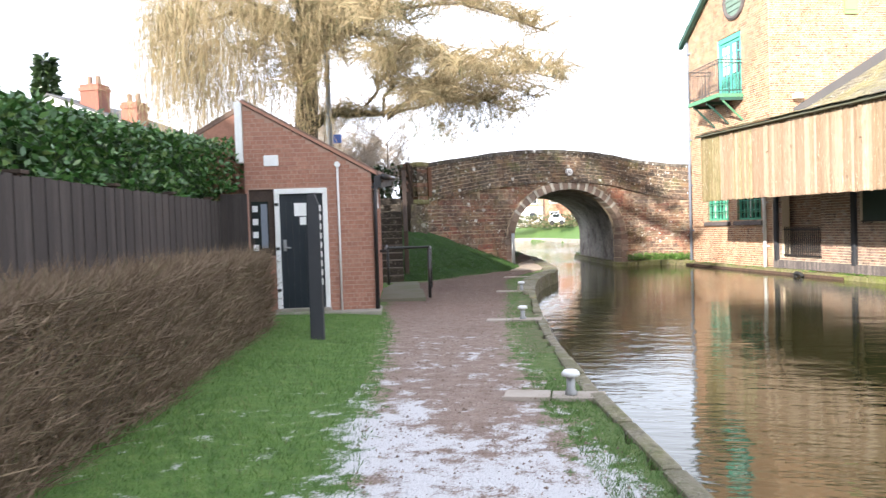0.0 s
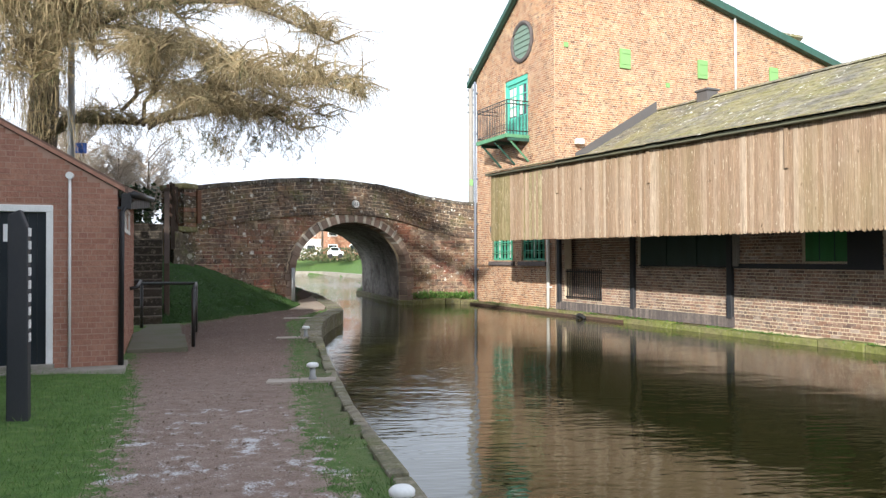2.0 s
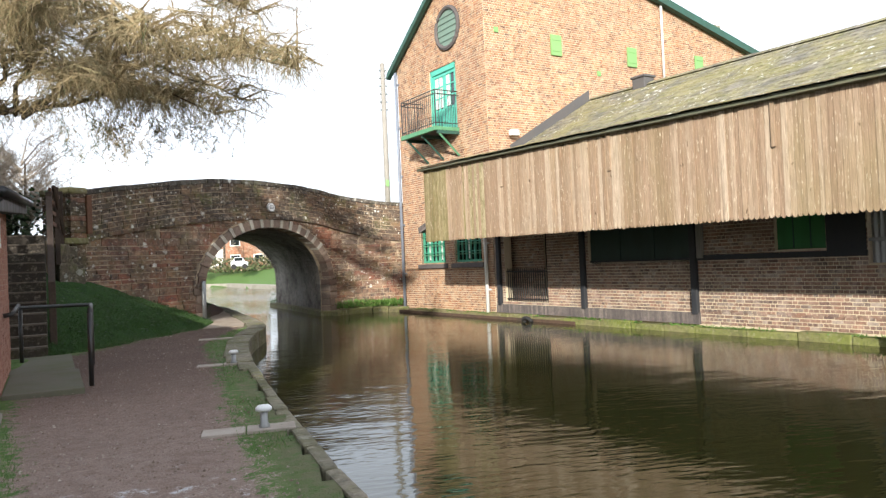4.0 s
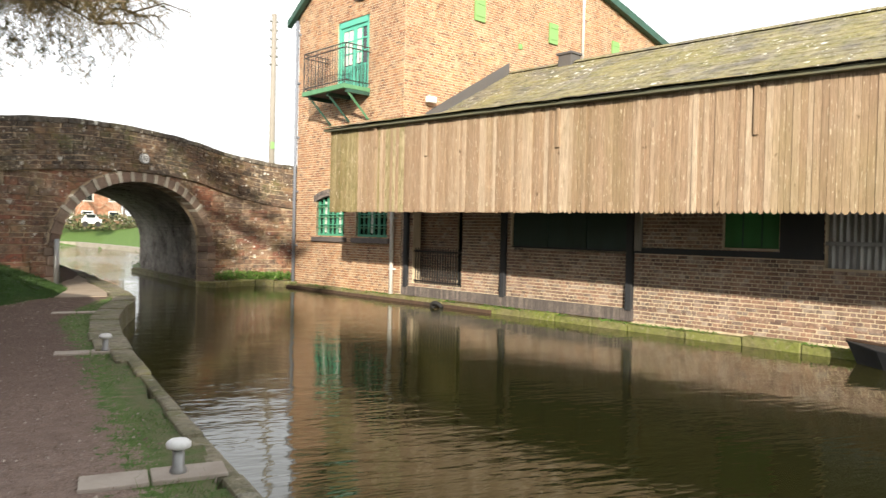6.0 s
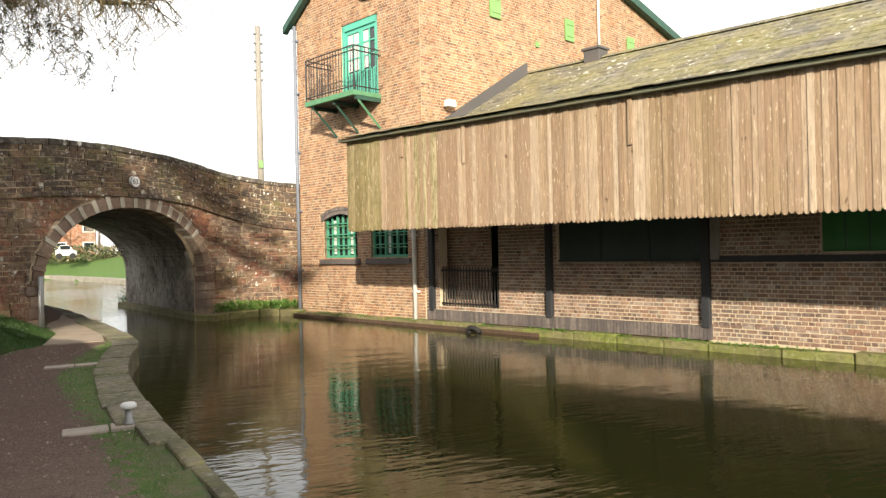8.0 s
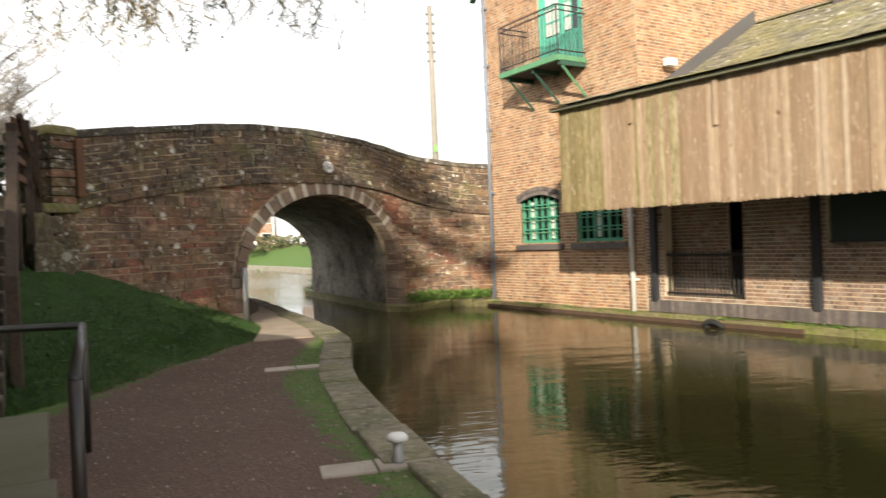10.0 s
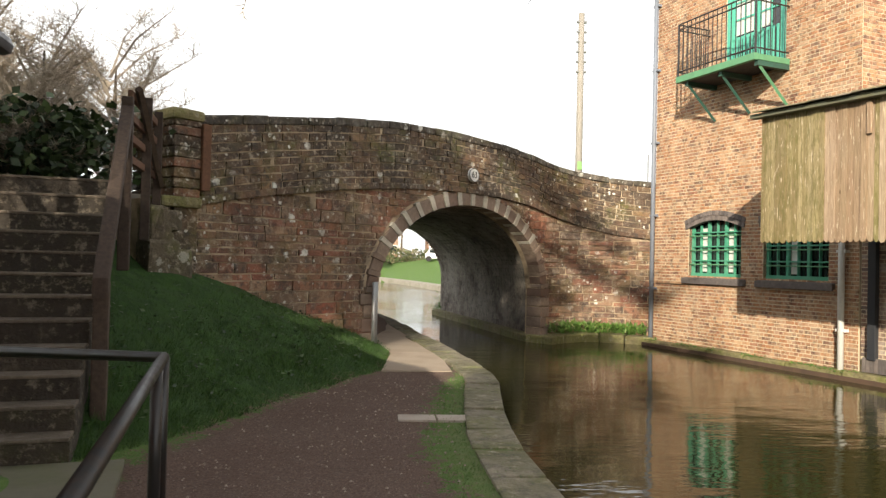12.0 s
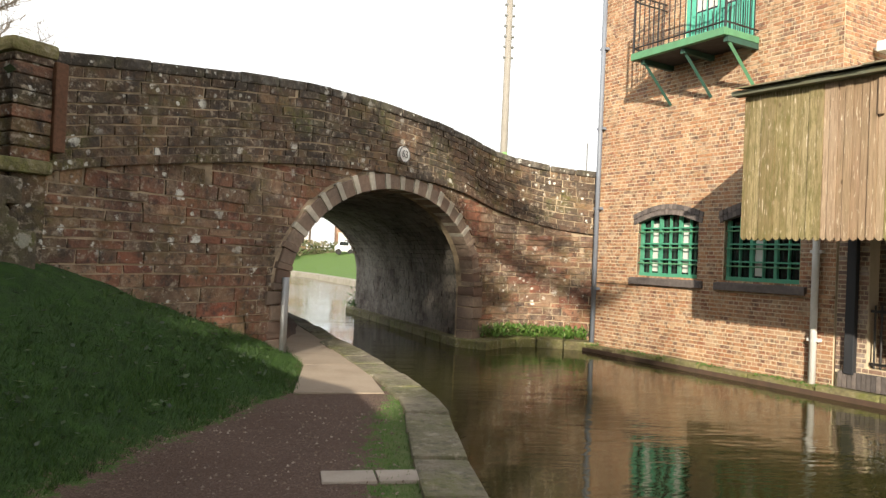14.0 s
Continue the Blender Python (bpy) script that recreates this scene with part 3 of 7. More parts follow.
def edge_stones():
    """The coping along the towpath side, stone by stone."""
    root = thing("canal_edge", "weathered stone coping along the canal bank", "coping", kind="structure")
    y = -9.0
    while y < 46:
        step = RNG.uniform(0.75, 1.15)
        a, b = Vector((line(y, CANAL_L), y, 0)), Vector((line(y + step - 0.03, CANAL_L), y + step - 0.03, 0))
        wide = 0.14 + 0.36 * smooth((y - 15.5) / 3.0) - (0.08 if y > 31 else 0)
        n = Vector((a.y - b.y, b.x - a.x, 0)).normalized() * (wide + RNG.uniform(-0.02, 0.03))
        top = (0.06 if y > 14 else 0.04) + RNG.uniform(-0.012, 0.012)
        s = Shape().quad_box([a + Vector((0, 0, -0.95)), b + Vector((0, 0, -0.95)), b + n + Vector((0, 0, -0.95)), a + n + Vector((0, 0, -0.95)),
                              a + Vector((0, 0, top)), b + Vector((0, 0, top + RNG.uniform(-0.015, 0.015))), b + n + Vector((0, 0, top)), a + n + Vector((0, 0, top))])
        part("coping_stone", s, M_COPING, root, soft=0.03)
        y += step
    far = Shape()
    for (ya, xa), (yb, xb) in zip(CANAL_R[4:-1], CANAL_R[5:]):
        a, b = Vector((xa, ya, 0)), Vector((xb, yb, 0))
        n = Vector((b.y - a.y, a.x - b.x, 0)).normalized() * 0.9
        far.quad_box([p + Vector((0, 0, -1)) for p in (a, a + n, b + n, b)] + [p + Vector((0, 0, 0.04)) for p in (a, a + n, b + n, b)])
    part("far_coping", far, M_CONCRETE, root, "pale concrete coping on the far bank", soft=0.04)


edge_stones()


# ---- brickwork ----
def courses(place, a0, a1, z0, z1, holes=(), long=0.25, high=0.0833, gap=0.019, depth=0.008, top=None, rng=None):
    """Boxes (corner lists) for a face of bricks in the plane b = 0 of a frame, clear of the holes (a0, a1, z0, z1)."""
    rng = rng or RNG
    out, row, z = [], 0, z0
    while z < z1 - 0.02:
        runs = [(a0, a1)]
        for h in holes:
            if h[2] - 0.01 < z + high / 2 < h[3] + 0.01:
                runs = [q for r0, r1 in runs for q in ((r0, min(r1, h[0])), (max(r0, h[1]), r1)) if q[1] - q[0] > 0.03]
        for r0, r1 in runs:
            a = r0 - (long * 0.25 if row % 2 else 0)
            while a < r1 - 0.01:
                w = long * (0.47 if (row % 4 == 1 or rng.random() < 0.42) else 0.94)
                p0, e = max(a, r0), min(a + w, r1)
                mid = (p0 + e) / 2
                a += w
                if e - p0 < 0.03 or (top is not None and z + high > top(mid)):
                    continue
                d = depth + rng.uniform(-0.004, 0.005)
                t = rng.uniform(-0.003, 0.003)
                out.append([place(p, q, zz + t) for zz in (z + gap / 2, z + high - gap / 2) for p, q in ((p0 + gap / 2, -d), (e - gap / 2, -d), (e - gap / 2, 0.02), (p0 + gap / 2, 0.02))])
        z += high
        row += 1
    return out


def lay(bricks, root, name, material, near, most=290):
    """The pieces nearest to a stretch of the plan become parts of their own, the rest one joined part."""
    near = Vector(near)
    order = sorted(bricks, key=lambda c: (Vector(c[0]) - near).length)
    for c in order[:most]:
        s = Shape()
        s.v, s.f = list(c), [(0, 1, 5, 4), (1, 2, 6, 5), (3, 0, 4, 7), (4, 5, 6, 7), (3, 2, 1, 0)]
        part(name, s, material, root)
    rest = Shape()
    for c in order[most:]:
        o = len(rest.v)
        rest.v += c
        rest.f += [tuple(o + k for k in q) for q in ((0, 1, 5, 4), (1, 2, 6, 5), (3, 0, 4, 7), (4, 5, 6, 7), (3, 2, 1, 0))]
    if rest.v:
        part(name + "work", rest, material, root, kind="stuff")


# ---- bridge ----
BRIDGE_DIR = 48.0
FACE0 = Vector((-3.75, 29.7))
AXIS = Vector((-0.22, 0.975, 0)).normalized()
BARREL = 10.0


def make_plan():
    """The line of the bridge face: straight past the arch, then bending round to the warehouse."""
    pts, p, f = [], FACE0 + Vector((math.cos(radians(BRIDGE_DIR)), math.sin(radians(BRIDGE_DIR)))) * -5.2, -5.2
    while f < 10.6:
        head = BRIDGE_DIR - 76 * smooth((f - 6.3) / 3.2)
        pts.append((f, p.copy(), head))
        p = p + Vector((math.cos(radians(head)), math.sin(radians(head)))) * 0.1
        f += 0.1
    return pts


FACE_LINE = make_plan()


def face(f, out, z):
    k = min(len(FACE_LINE) - 1, max(0, (f + 5.2) / 0.1))
    a, b = FACE_LINE[int(k)], FACE_LINE[min(int(k) + 1, len(FACE_LINE) - 1)]
    p = a[1].lerp(b[1], k - int(k))
    h = radians(a[2])
    return (p.x + math.sin(h) * out, p.y - math.cos(h) * out, z)


COPING_Z = [(-5.2, 4.05), (-4.3, 4.08), (-3.3, 4.25), (-1.3, 4.55), (0.5, 4.77), (2.5, 4.85), (4.5, 4.83), (6.0, 4.74), (7.5, 4.55), (9.0, 4.30), (10.2, 4.15)]
STRING_Z = [(-5.2, 2.70), (-4.4, 2.72), (-3.3, 2.95), (-1.3, 3.26), (0.5, 3.46), (2.6, 3.58), (4.5, 3.57), (6.0, 3.46), (7.5, 3.15), (9.0, 2.80), (10.2, 2.66)]
ARCH_C, ARCH_A, SPRING, ARCH_B = 3.2, 3.24, 1.1, 2.08


def soffit(f):
    q = (f - ARCH_C) / ARCH_A
    return SPRING + ARCH_B * math.sqrt(1 - q * q) if abs(q) < 1 else -9


def bridge():
    root = thing("stone_bridge", "old humpbacked red sandstone canal bridge with lichen", "bridge")
    # backing with its arch cut through
    core, n = Shape(), 150
    fs = [-5.2 + 15.6 * k / n for k in range(n + 1)]
    for fa, fb in zip(fs, fs[1:]):
        mid = (fa + fb) / 2
        lo_a, lo_b = (soffit(fa), soffit(fb)) if abs(mid - ARCH_C) < ARCH_A else (-1.2, -1.2)
        lo_a, lo_b = max(lo_a, -1.2), max(lo_b, -1.2)
        if abs(mid - ARCH_C) < ARCH_A:
            lo_a, lo_b = max(lo_a, SPRING), max(lo_b, SPRING)
        if mid < -4.64:
            core.quad_box([face(p, q, z) for z in (-1.2, 2.66) for p, q in ((fa, 0), (fb, 0), (fb, -0.75), (fa, -0.75))])
            continue
        core.quad_box([face(fa, 0, lo_a), face(fb, 0, lo_b), face(fb, -0.45, lo_b), face(fa, -0.45, lo_a),
                       face(fa, 0, line(fa, COPING_Z) - 0.05), face(fb, 0, line(fb, COPING_Z) - 0.05), face(fb, -0.45, line(fb, COPING_Z) - 0.05), face(fa, -0.45, line(fa, COPING_Z) - 0.05)])
    part("wall_core", core, M_STONE_MORTAR, root, weld=True)
    # the lining of the arch, its side walls and the road above
    lining, ring = Shape(), []
    ring.append((ARCH_C - ARCH_A, -1.3))
    for k in range(25):
        an = math.pi * (1 - k / 24)
        ring.append((ARCH_C + ARCH_A * math.cos(an), SPRING + ARCH_B * math.sin(an)))
    ring.append((ARCH_C + ARCH_A, -1.3))
    for (fa, za), (fb, zb) in zip(ring, ring[1:]):
        pa, pb = Vector(face(fa, -0.02, za)), Vector(face(fb, -0.02, zb))
        seg = 12
        for s in range(seg):
            q, w = AXIS * (BARREL * s / seg), AXIS * (BARREL * (s + 1) / seg)
            o = len(lining.v)
            lining.v += [tuple(pa + q), tuple(pb + q), tuple(pb + w), tuple(pa + w)]
            lining.f.append((o, o + 1, o + 2, o + 3))
    part("arch_lining", lining, M_BARREL, root, "dark lime-streaked lining of the arch")
    courses_in = Shape()
    for (fa, za), (fb, zb) in zip(ring, ring[1:]):
        pa, pb = Vector(face(fa, -0.02, za)), Vector(face(fb, -0.02, zb))
        rows_in = max(1, round((pb - pa).length / 0.19))
        inward = Vector(face(ARCH_C, -0.02, 0.6)) - (pa + pb) / 2
        inward.normalize()
        for r in range(rows_in):
            lo, hi = pa.lerp(pb, (r + 0.04) / rows_in), pa.lerp(pb, (r + 0.96) / rows_in)
            y = RNG.uniform(0.0, 0.3) + 0.32
            while y < BARREL - 0.2:
                e = min(y + RNG.uniform(0.3, 0.7), BARREL - 0.05)
                proud = inward * RNG.uniform(0.008, 0.028)
                q, w = AXIS * (y + 0.008), AXIS * (e - 0.008)
                courses_in.quad_box([lo + q, hi + q, hi + w, lo + w, lo + q + proud, hi + q + proud, hi + w + proud, lo + w + proud])
                y = e
    part("lining_stonework", courses_in, M_BARREL, root, "dark coursed stones inside the arch", kind="stuff")
    back = Shape()
    for fa, fb in zip(fs[20:110], fs[21:111]):
        mid = (fa + fb) / 2
        lo = max(SPRING, min(soffit(fa), soffit(fb))) if abs(mid - ARCH_C) < ARCH_A else -1.2
        c = [Vector(face(p, 0, z)) + AXIS * (BARREL + d) for z in (lo, min(line(fa, COPING_Z), 4.6)) for p, d in ((fa, -0.4), (fb, -0.4), (fb, 0), (fa, 0))]
        back.quad_box(c)
    part("far_wall", back, M_STONE_DARK, root, weld=True)
    deck = Shape()
    for fa, fb in zip(fs[::5], fs[5::5]):
        za, zb = line(fa, STRING_Z) + 0.05, line(fb, STRING_Z) + 0.05
        pa, pb = Vector(face(fa, -0.4, za)), Vector(face(fb, -0.4, zb))
        deck.quad_box([pa - Vector((0, 0, 0.2)), pb - Vector((0, 0, 0.2)), pb + AXIS * 9.6 - Vector((0, 0, 0.2)), pa + AXIS * 9.6 - Vector((0, 0, 0.2)), pa, pb, pb + AXIS * 9.6, pa + AXIS * 9.6])
    part("road_deck", deck, M_CONCRETE, root, weld=True)
    # right-hand ledge in the water along the arch and the wing
    pa = Vector(face(ARCH_C + ARCH_A, 0, 0))
    for s in range(10):
        a, b = pa + AXIS * s, pa + AXIS * (s + 0.97)
        w = Vector((-AXIS.y, AXIS.x, 0)) * 0.38
        part("footing_stone", Shape().quad_box([p + Vector((0, 0, z)) for z in (-1.3, -0.16) for p in (a + w, a - w, b - w, b + w)]), M_LEDGE, root, soft=0.03)
    f = ARCH_C + ARCH_A - 0.3
    while f < 10.0:
        part("footing_stone", Shape().quad_box([face(p, q, z) for z in (-1.3, -0.14 + 0.02 * math.sin(f * 9)) for p, q in ((f, 0.62), (f + 0.8, 0.6), (f + 0.8, -0.1), (f, -0.1))]), M_LEDGE, root, soft=0.03)
        f += 0.83
    # sandstone blocks: level courses cut off at the string course and the arch ring, parapet courses that ride over the hump
    blocks, parapet = [], []

    def stone(out, f0, f1, zs, jit):
        """zs: heights of the four corners: left foot, right foot, right head, left head; f0 and f1: the ends at foot and head."""
        g, d = 0.011, 0.02 + RNG.uniform(-0.013, 0.016)
        t = RNG.uniform(-0.012, 0.012)
        j = [RNG.uniform(-jit, jit) for _ in range(8)]
        ends = ((f0[0] + g + j[0], zs[0] + g + j[1]), (f1[0] - g + j[2], zs[1] + g + j[3]), (f1[1] - g + j[4], zs[2] - g + j[5]), (f0[1] + g + j[6], zs[3] - g + j[7]))
        rows = ((ends[0], ends[1]), (ends[3], ends[2]))
        out.append([face(p[0], q, p[1]) for lo, hi in rows for p, q in ((lo, d), (hi, d + t), (hi, -0.02), (lo, -0.02))])

    def ring_limit(z):
        if z < SPRING:
            return ARCH_A + 0.02
        q = (z - SPRING) / (ARCH_B + 0.37)
        return (ARCH_A + 0.37) * math.sqrt(1 - q * q) if q < 1 else 0.0
    z = -0.3
    while z < 3.5:
        high = RNG.choice((0.12, 0.14, 0.16, 0.19, 0.23))
        f = -4.75 - RNG.random() * 0.4
        while f < 10.3:
            w = RNG.uniform(0.22, 0.78)
            a, b = max(f, -4.72), min(f + w, 10.3)
            f += w
            la, lb = line(a, STRING_Z) - 0.12, line(b, STRING_Z) - 0.12
            if b - a < 0.09 or min(la, lb) - z < 0.05:
                continue
            zs = [z, z, min(z + high, lb), min(z + high, la)]
            lo, hi = ring_limit(z + 0.01), ring_limit(min(zs[2], zs[3]))
            fa, fb = [a, a], [b, b]
            mid = (a + b) / 2
            if mid < ARCH_C:
                fb = [min(b, ARCH_C - lo), min(b, ARCH_C - hi)]
            else:
                fa = [max(a, ARCH_C + lo), max(a, ARCH_C + hi)]
            if fb[0] - fa[0] < 0.06 or fb[1] - fa[1] < 0.04:
                if fb[1] - fa[1] < 0.1:
                    continue
                fb[0], fa[0] = max(fb[0], fa[0] + 0.05), min(fa[0], fb[0])
            stone(blocks, fa, fb, zs, 0.012)
        z += high
    levels = [0.0]
    while levels[-1] < 1.0:
        levels.append(levels[-1] + RNG.choice((0.1, 0.115, 0.13, 0.145)))
    levels = [v / levels[-1] for v in levels]
    for u0, u1 in zip(levels, levels[1:]):
        f = -4.3 - RNG.random() * 0.3
        while f < 10.3:
            w = RNG.uniform(0.2, 0.52)
            a, b = max(f, -4.3), min(f + w, 10.3)
            f += w
            if b - a < 0.08:
                continue
            low = [line(p, STRING_Z) - 0.01 for p in (a, b)]
            span = [line(p, COPING_Z) - 0.15 - q for p, q in zip((a, b), low)]
            stone(parapet, [a, a], [b, b], [low[0] + span[0] * u0, low[1] + span[1] * u0, low[1] + span[1] * u1, low[0] + span[0] * u1], 0.009)
    lay(blocks, root, "stone_block", M_STONE, face(-0.6, 0, 1.6), 290)
    lay(parapet, root, "parapet_stone", M_STONE_DARK, face(-1.5, 0, 4.0), 290)
    # coping on top, string course, voussoirs
    for table, name, h, o, mat, w0 in ((COPING_Z, "parapet_coping", 0.16, 0.045, M_CAP, -0.52), (STRING_Z, "string_stone", 0.13, 0.10, M_STONE_DARK, -0.05)):
        f = -4.3
        while f < 10.2:
            w = RNG.uniform(0.55, 0.9)
            b = min(f + w, 10.25)
            s = Shape()
            s.quad_box([face(p, q, line(p, table) - hh) for hh in (h, RNG.uniform(-0.01, 0.01)) for p, q in ((f + 0.008, o), (b - 0.008, o), (b - 0.008, w0), (f + 0.008, w0))])
            part(name, s, mat, root, soft=0.035 if name == "parapet_coping" else 0.02)
            f = b
    k, count = 0, 41
    for k in range(count):
        a0, a1 = math.pi * (k + (0.2 if k % 2 == 0 else -0.16)) / count, math.pi * (k + (0.8 if k % 2 == 0 else 1.16)) / count
        pale = k % 2 == 0 and 3 < k < count - 4
        deep = 0.36 if k % 2 == 0 else 0.31
        s = Shape()
        pr = 0.075 if k % 2 == 0 else 0.055
        ring4 = [(ARCH_C + (ARCH_A - 0.02 + r) * math.cos(a), SPRING + (ARCH_B - 0.02 + r) * math.sin(a)) for a, r in ((a0, 0), (a1, 0), (a1, deep), (a0, deep))]
        s.prism([face(f, pr, z) for f, z in ring4], [face(f, -0.3, z) for f, z in ring4])
        part("voussoir", s, M_QUOIN if pale and 6 < k < 35 else M_VOUSSOIR, root, "pale dressed arch stone" if pale else "", soft=0.012)
    z = -0.3
    while z < SPRING:
        h = min(RNG.uniform(0.24, 0.34), SPRING - z + 0.02)
        for side in (-1, 1):
            w = RNG.uniform(0.28, 0.5)
            f0 = ARCH_C + side * (ARCH_A - 0.02)
            a, b = sorted((f0, f0 + side * w))
            if side > 0 or z > -0.1:
                part("jamb_stone", Shape().quad_box([face(p, q, zz) for zz in (z + 0.01, z + h - 0.01) for p, q in ((a, 0.06), (b, 0.06), (b, -0.4), (a, -0.4))]), M_VOUSSOIR, root, soft=0.02)
        z += h
    # end pillar
    pil = Shape().quad_box([face(p, q, zz) for zz in (1.0, 4.02) for p, q in ((-4.69, 0.1), (-4.29, 0.1), (-4.29, -1.1), (-4.69, -1.1))])
    part("end_pillar", pil, M_STONE_DARK, root)
    z, row = 2.72, 0
    while z < 3.93:
        h = RNG.uniform(0.13, 0.19)
        cut = -0.3 - 0.45 * (row % 2)
        for q0, q1 in ((0.14 + RNG.uniform(-0.01, 0.012), cut), (cut, -1.15)):
            part("pillar_stone", Shape().quad_box([face(p, q, zz) for zz in (z + 0.007, min(z + h, 3.96) - 0.007) for p, q in ((-4.74 + RNG.uniform(-0.01, 0.01), q0 - 0.006), (-4.27, q0 - 0.006), (-4.27, q1 + 0.006), (-4.74, q1 + 0.006))]), M_STONE_DARK if row % 3 else M_STONE, root, soft=0.018)
        z += h
        row += 1
    part("pillar_cap", Shape().quad_box([face(p, q, zz) for zz in (3.95, 4.13) for p, q in ((-4.8, 0.19), (-4.22, 0.17), (-4.22, -1.2), (-4.8, -1.22))]), M_LEDGE, root, "mossy stone cap", soft=0.06)
    part("pillar_plinth", Shape().quad_box([face(p, q, zz) for zz in (2.56, 2.73) for p, q in ((-4.98, 0.22), (-4.25, 0.2), (-4.25, -1.2), (-4.98, -1.2))]), M_LEDGE, root, "mossy ledge stone under the pillar", soft=0.05)
    part("timber_strip", Shape().quad_box([face(p, q, zz) for zz in (2.85, 3.93) for p, q in ((-4.28, 0.2), (-4.12, 0.2), (-4.12, 0.02), (-4.28, 0.02))]), M_RUSTWOOD, root, "rusty brown upright strip", soft=0.02)
    # rough mossy wing below the pillar
    for k in range(44):
        f = RNG.uniform(-5.7, -4.85)
        z = RNG.uniform(0.7, 2.4)
        r = RNG.uniform(0.18, 0.34)
        part("rubble_stone", Shape().quad_box([face(f + p * r * 1.4, 0.1 + q * 0.2 + RNG.uniform(0, 0.1), z + t * r * 0.8) for t in (-1, 1) for p, q in ((-1, 0.5), (1, 0.6), (1, -1), (-1, -1))]), M_RUBBLE, root, soft=0.06)
    # rubbing posts at the corner of the arch
    for o in (0.0, 0.13):
        part("rubbing_post", Shape().tube([face(-0.16 - o, 0.14 + o * 0.6, z) for z in (0.0, 0.6, 1.35)], 0.045, 10), M_GREYMETAL, root, "worn steel rubbing post", smooth=True)
    # number plate
    pc = Vector(face(3.18, 0.085, 3.9))
    plate = thing("number_plate", "white oval bridge number plate reading 63", "number plate", at=pc)
    out = (Vector(face(3.18, 1, 0)) - Vector(face(3.18, 0, 0))).normalized()
    along = Vector((-out.y, out.x, 0))
    rings = [[pc + along * (0.19 * math.cos(a)) + Vector((0, 0, 0.165 * math.sin(a))) + out * o for a in (2 * math.pi * k / 24 for k in range(24))] for o in (-0.05, 0.012)]
    part("disc", Shape().prism(*rings), M_WHITE, plate)
    rim = Shape().tube([pc + along * (0.185 * math.cos(a)) + Vector((0, 0, 0.16 * math.sin(a))) + out * 0.012 for a in (2 * math.pi * k / 24 for k in range(25))], 0.012, 5)
    part("rim", rim, M_TEXT, plate)
    cu = bpy.data.curves.new("number", "FONT")
    cu.body, cu.size, cu.align_x, cu.align_y, cu.extrude = "63", 0.22 * K, "CENTER", "CENTER", 0.003
    tx = new("number", cu)
    tx.parent = plate
    tx.matrix_local = Matrix.Translation(out * 0.02 * K) @ Matrix((along, Vector((0, 0, 1)), out)).transposed().to_4x4()
    cu.materials.append(M_TEXT)


# ---- warehouse ----
WH = 6.16
HOLE_DOOR = (2.52, 4.30, 6.45, 8.95)
HOLE_W1, HOLE_W2 = (1.34, 3.10, 1.58, 2.95), (3.76, 5.46, 1.58, 2.95)


def roof_front(a):
    return 9.75 + 0.66 * (a + 0.1) if a < 3.9 else 12.4 - 0.3 * (a - 3.9)


def roof_side(b):
    return 11.7 + 0.3 * b if b < 4.5 else 13.05 - 0.245 * (b - 4.5)


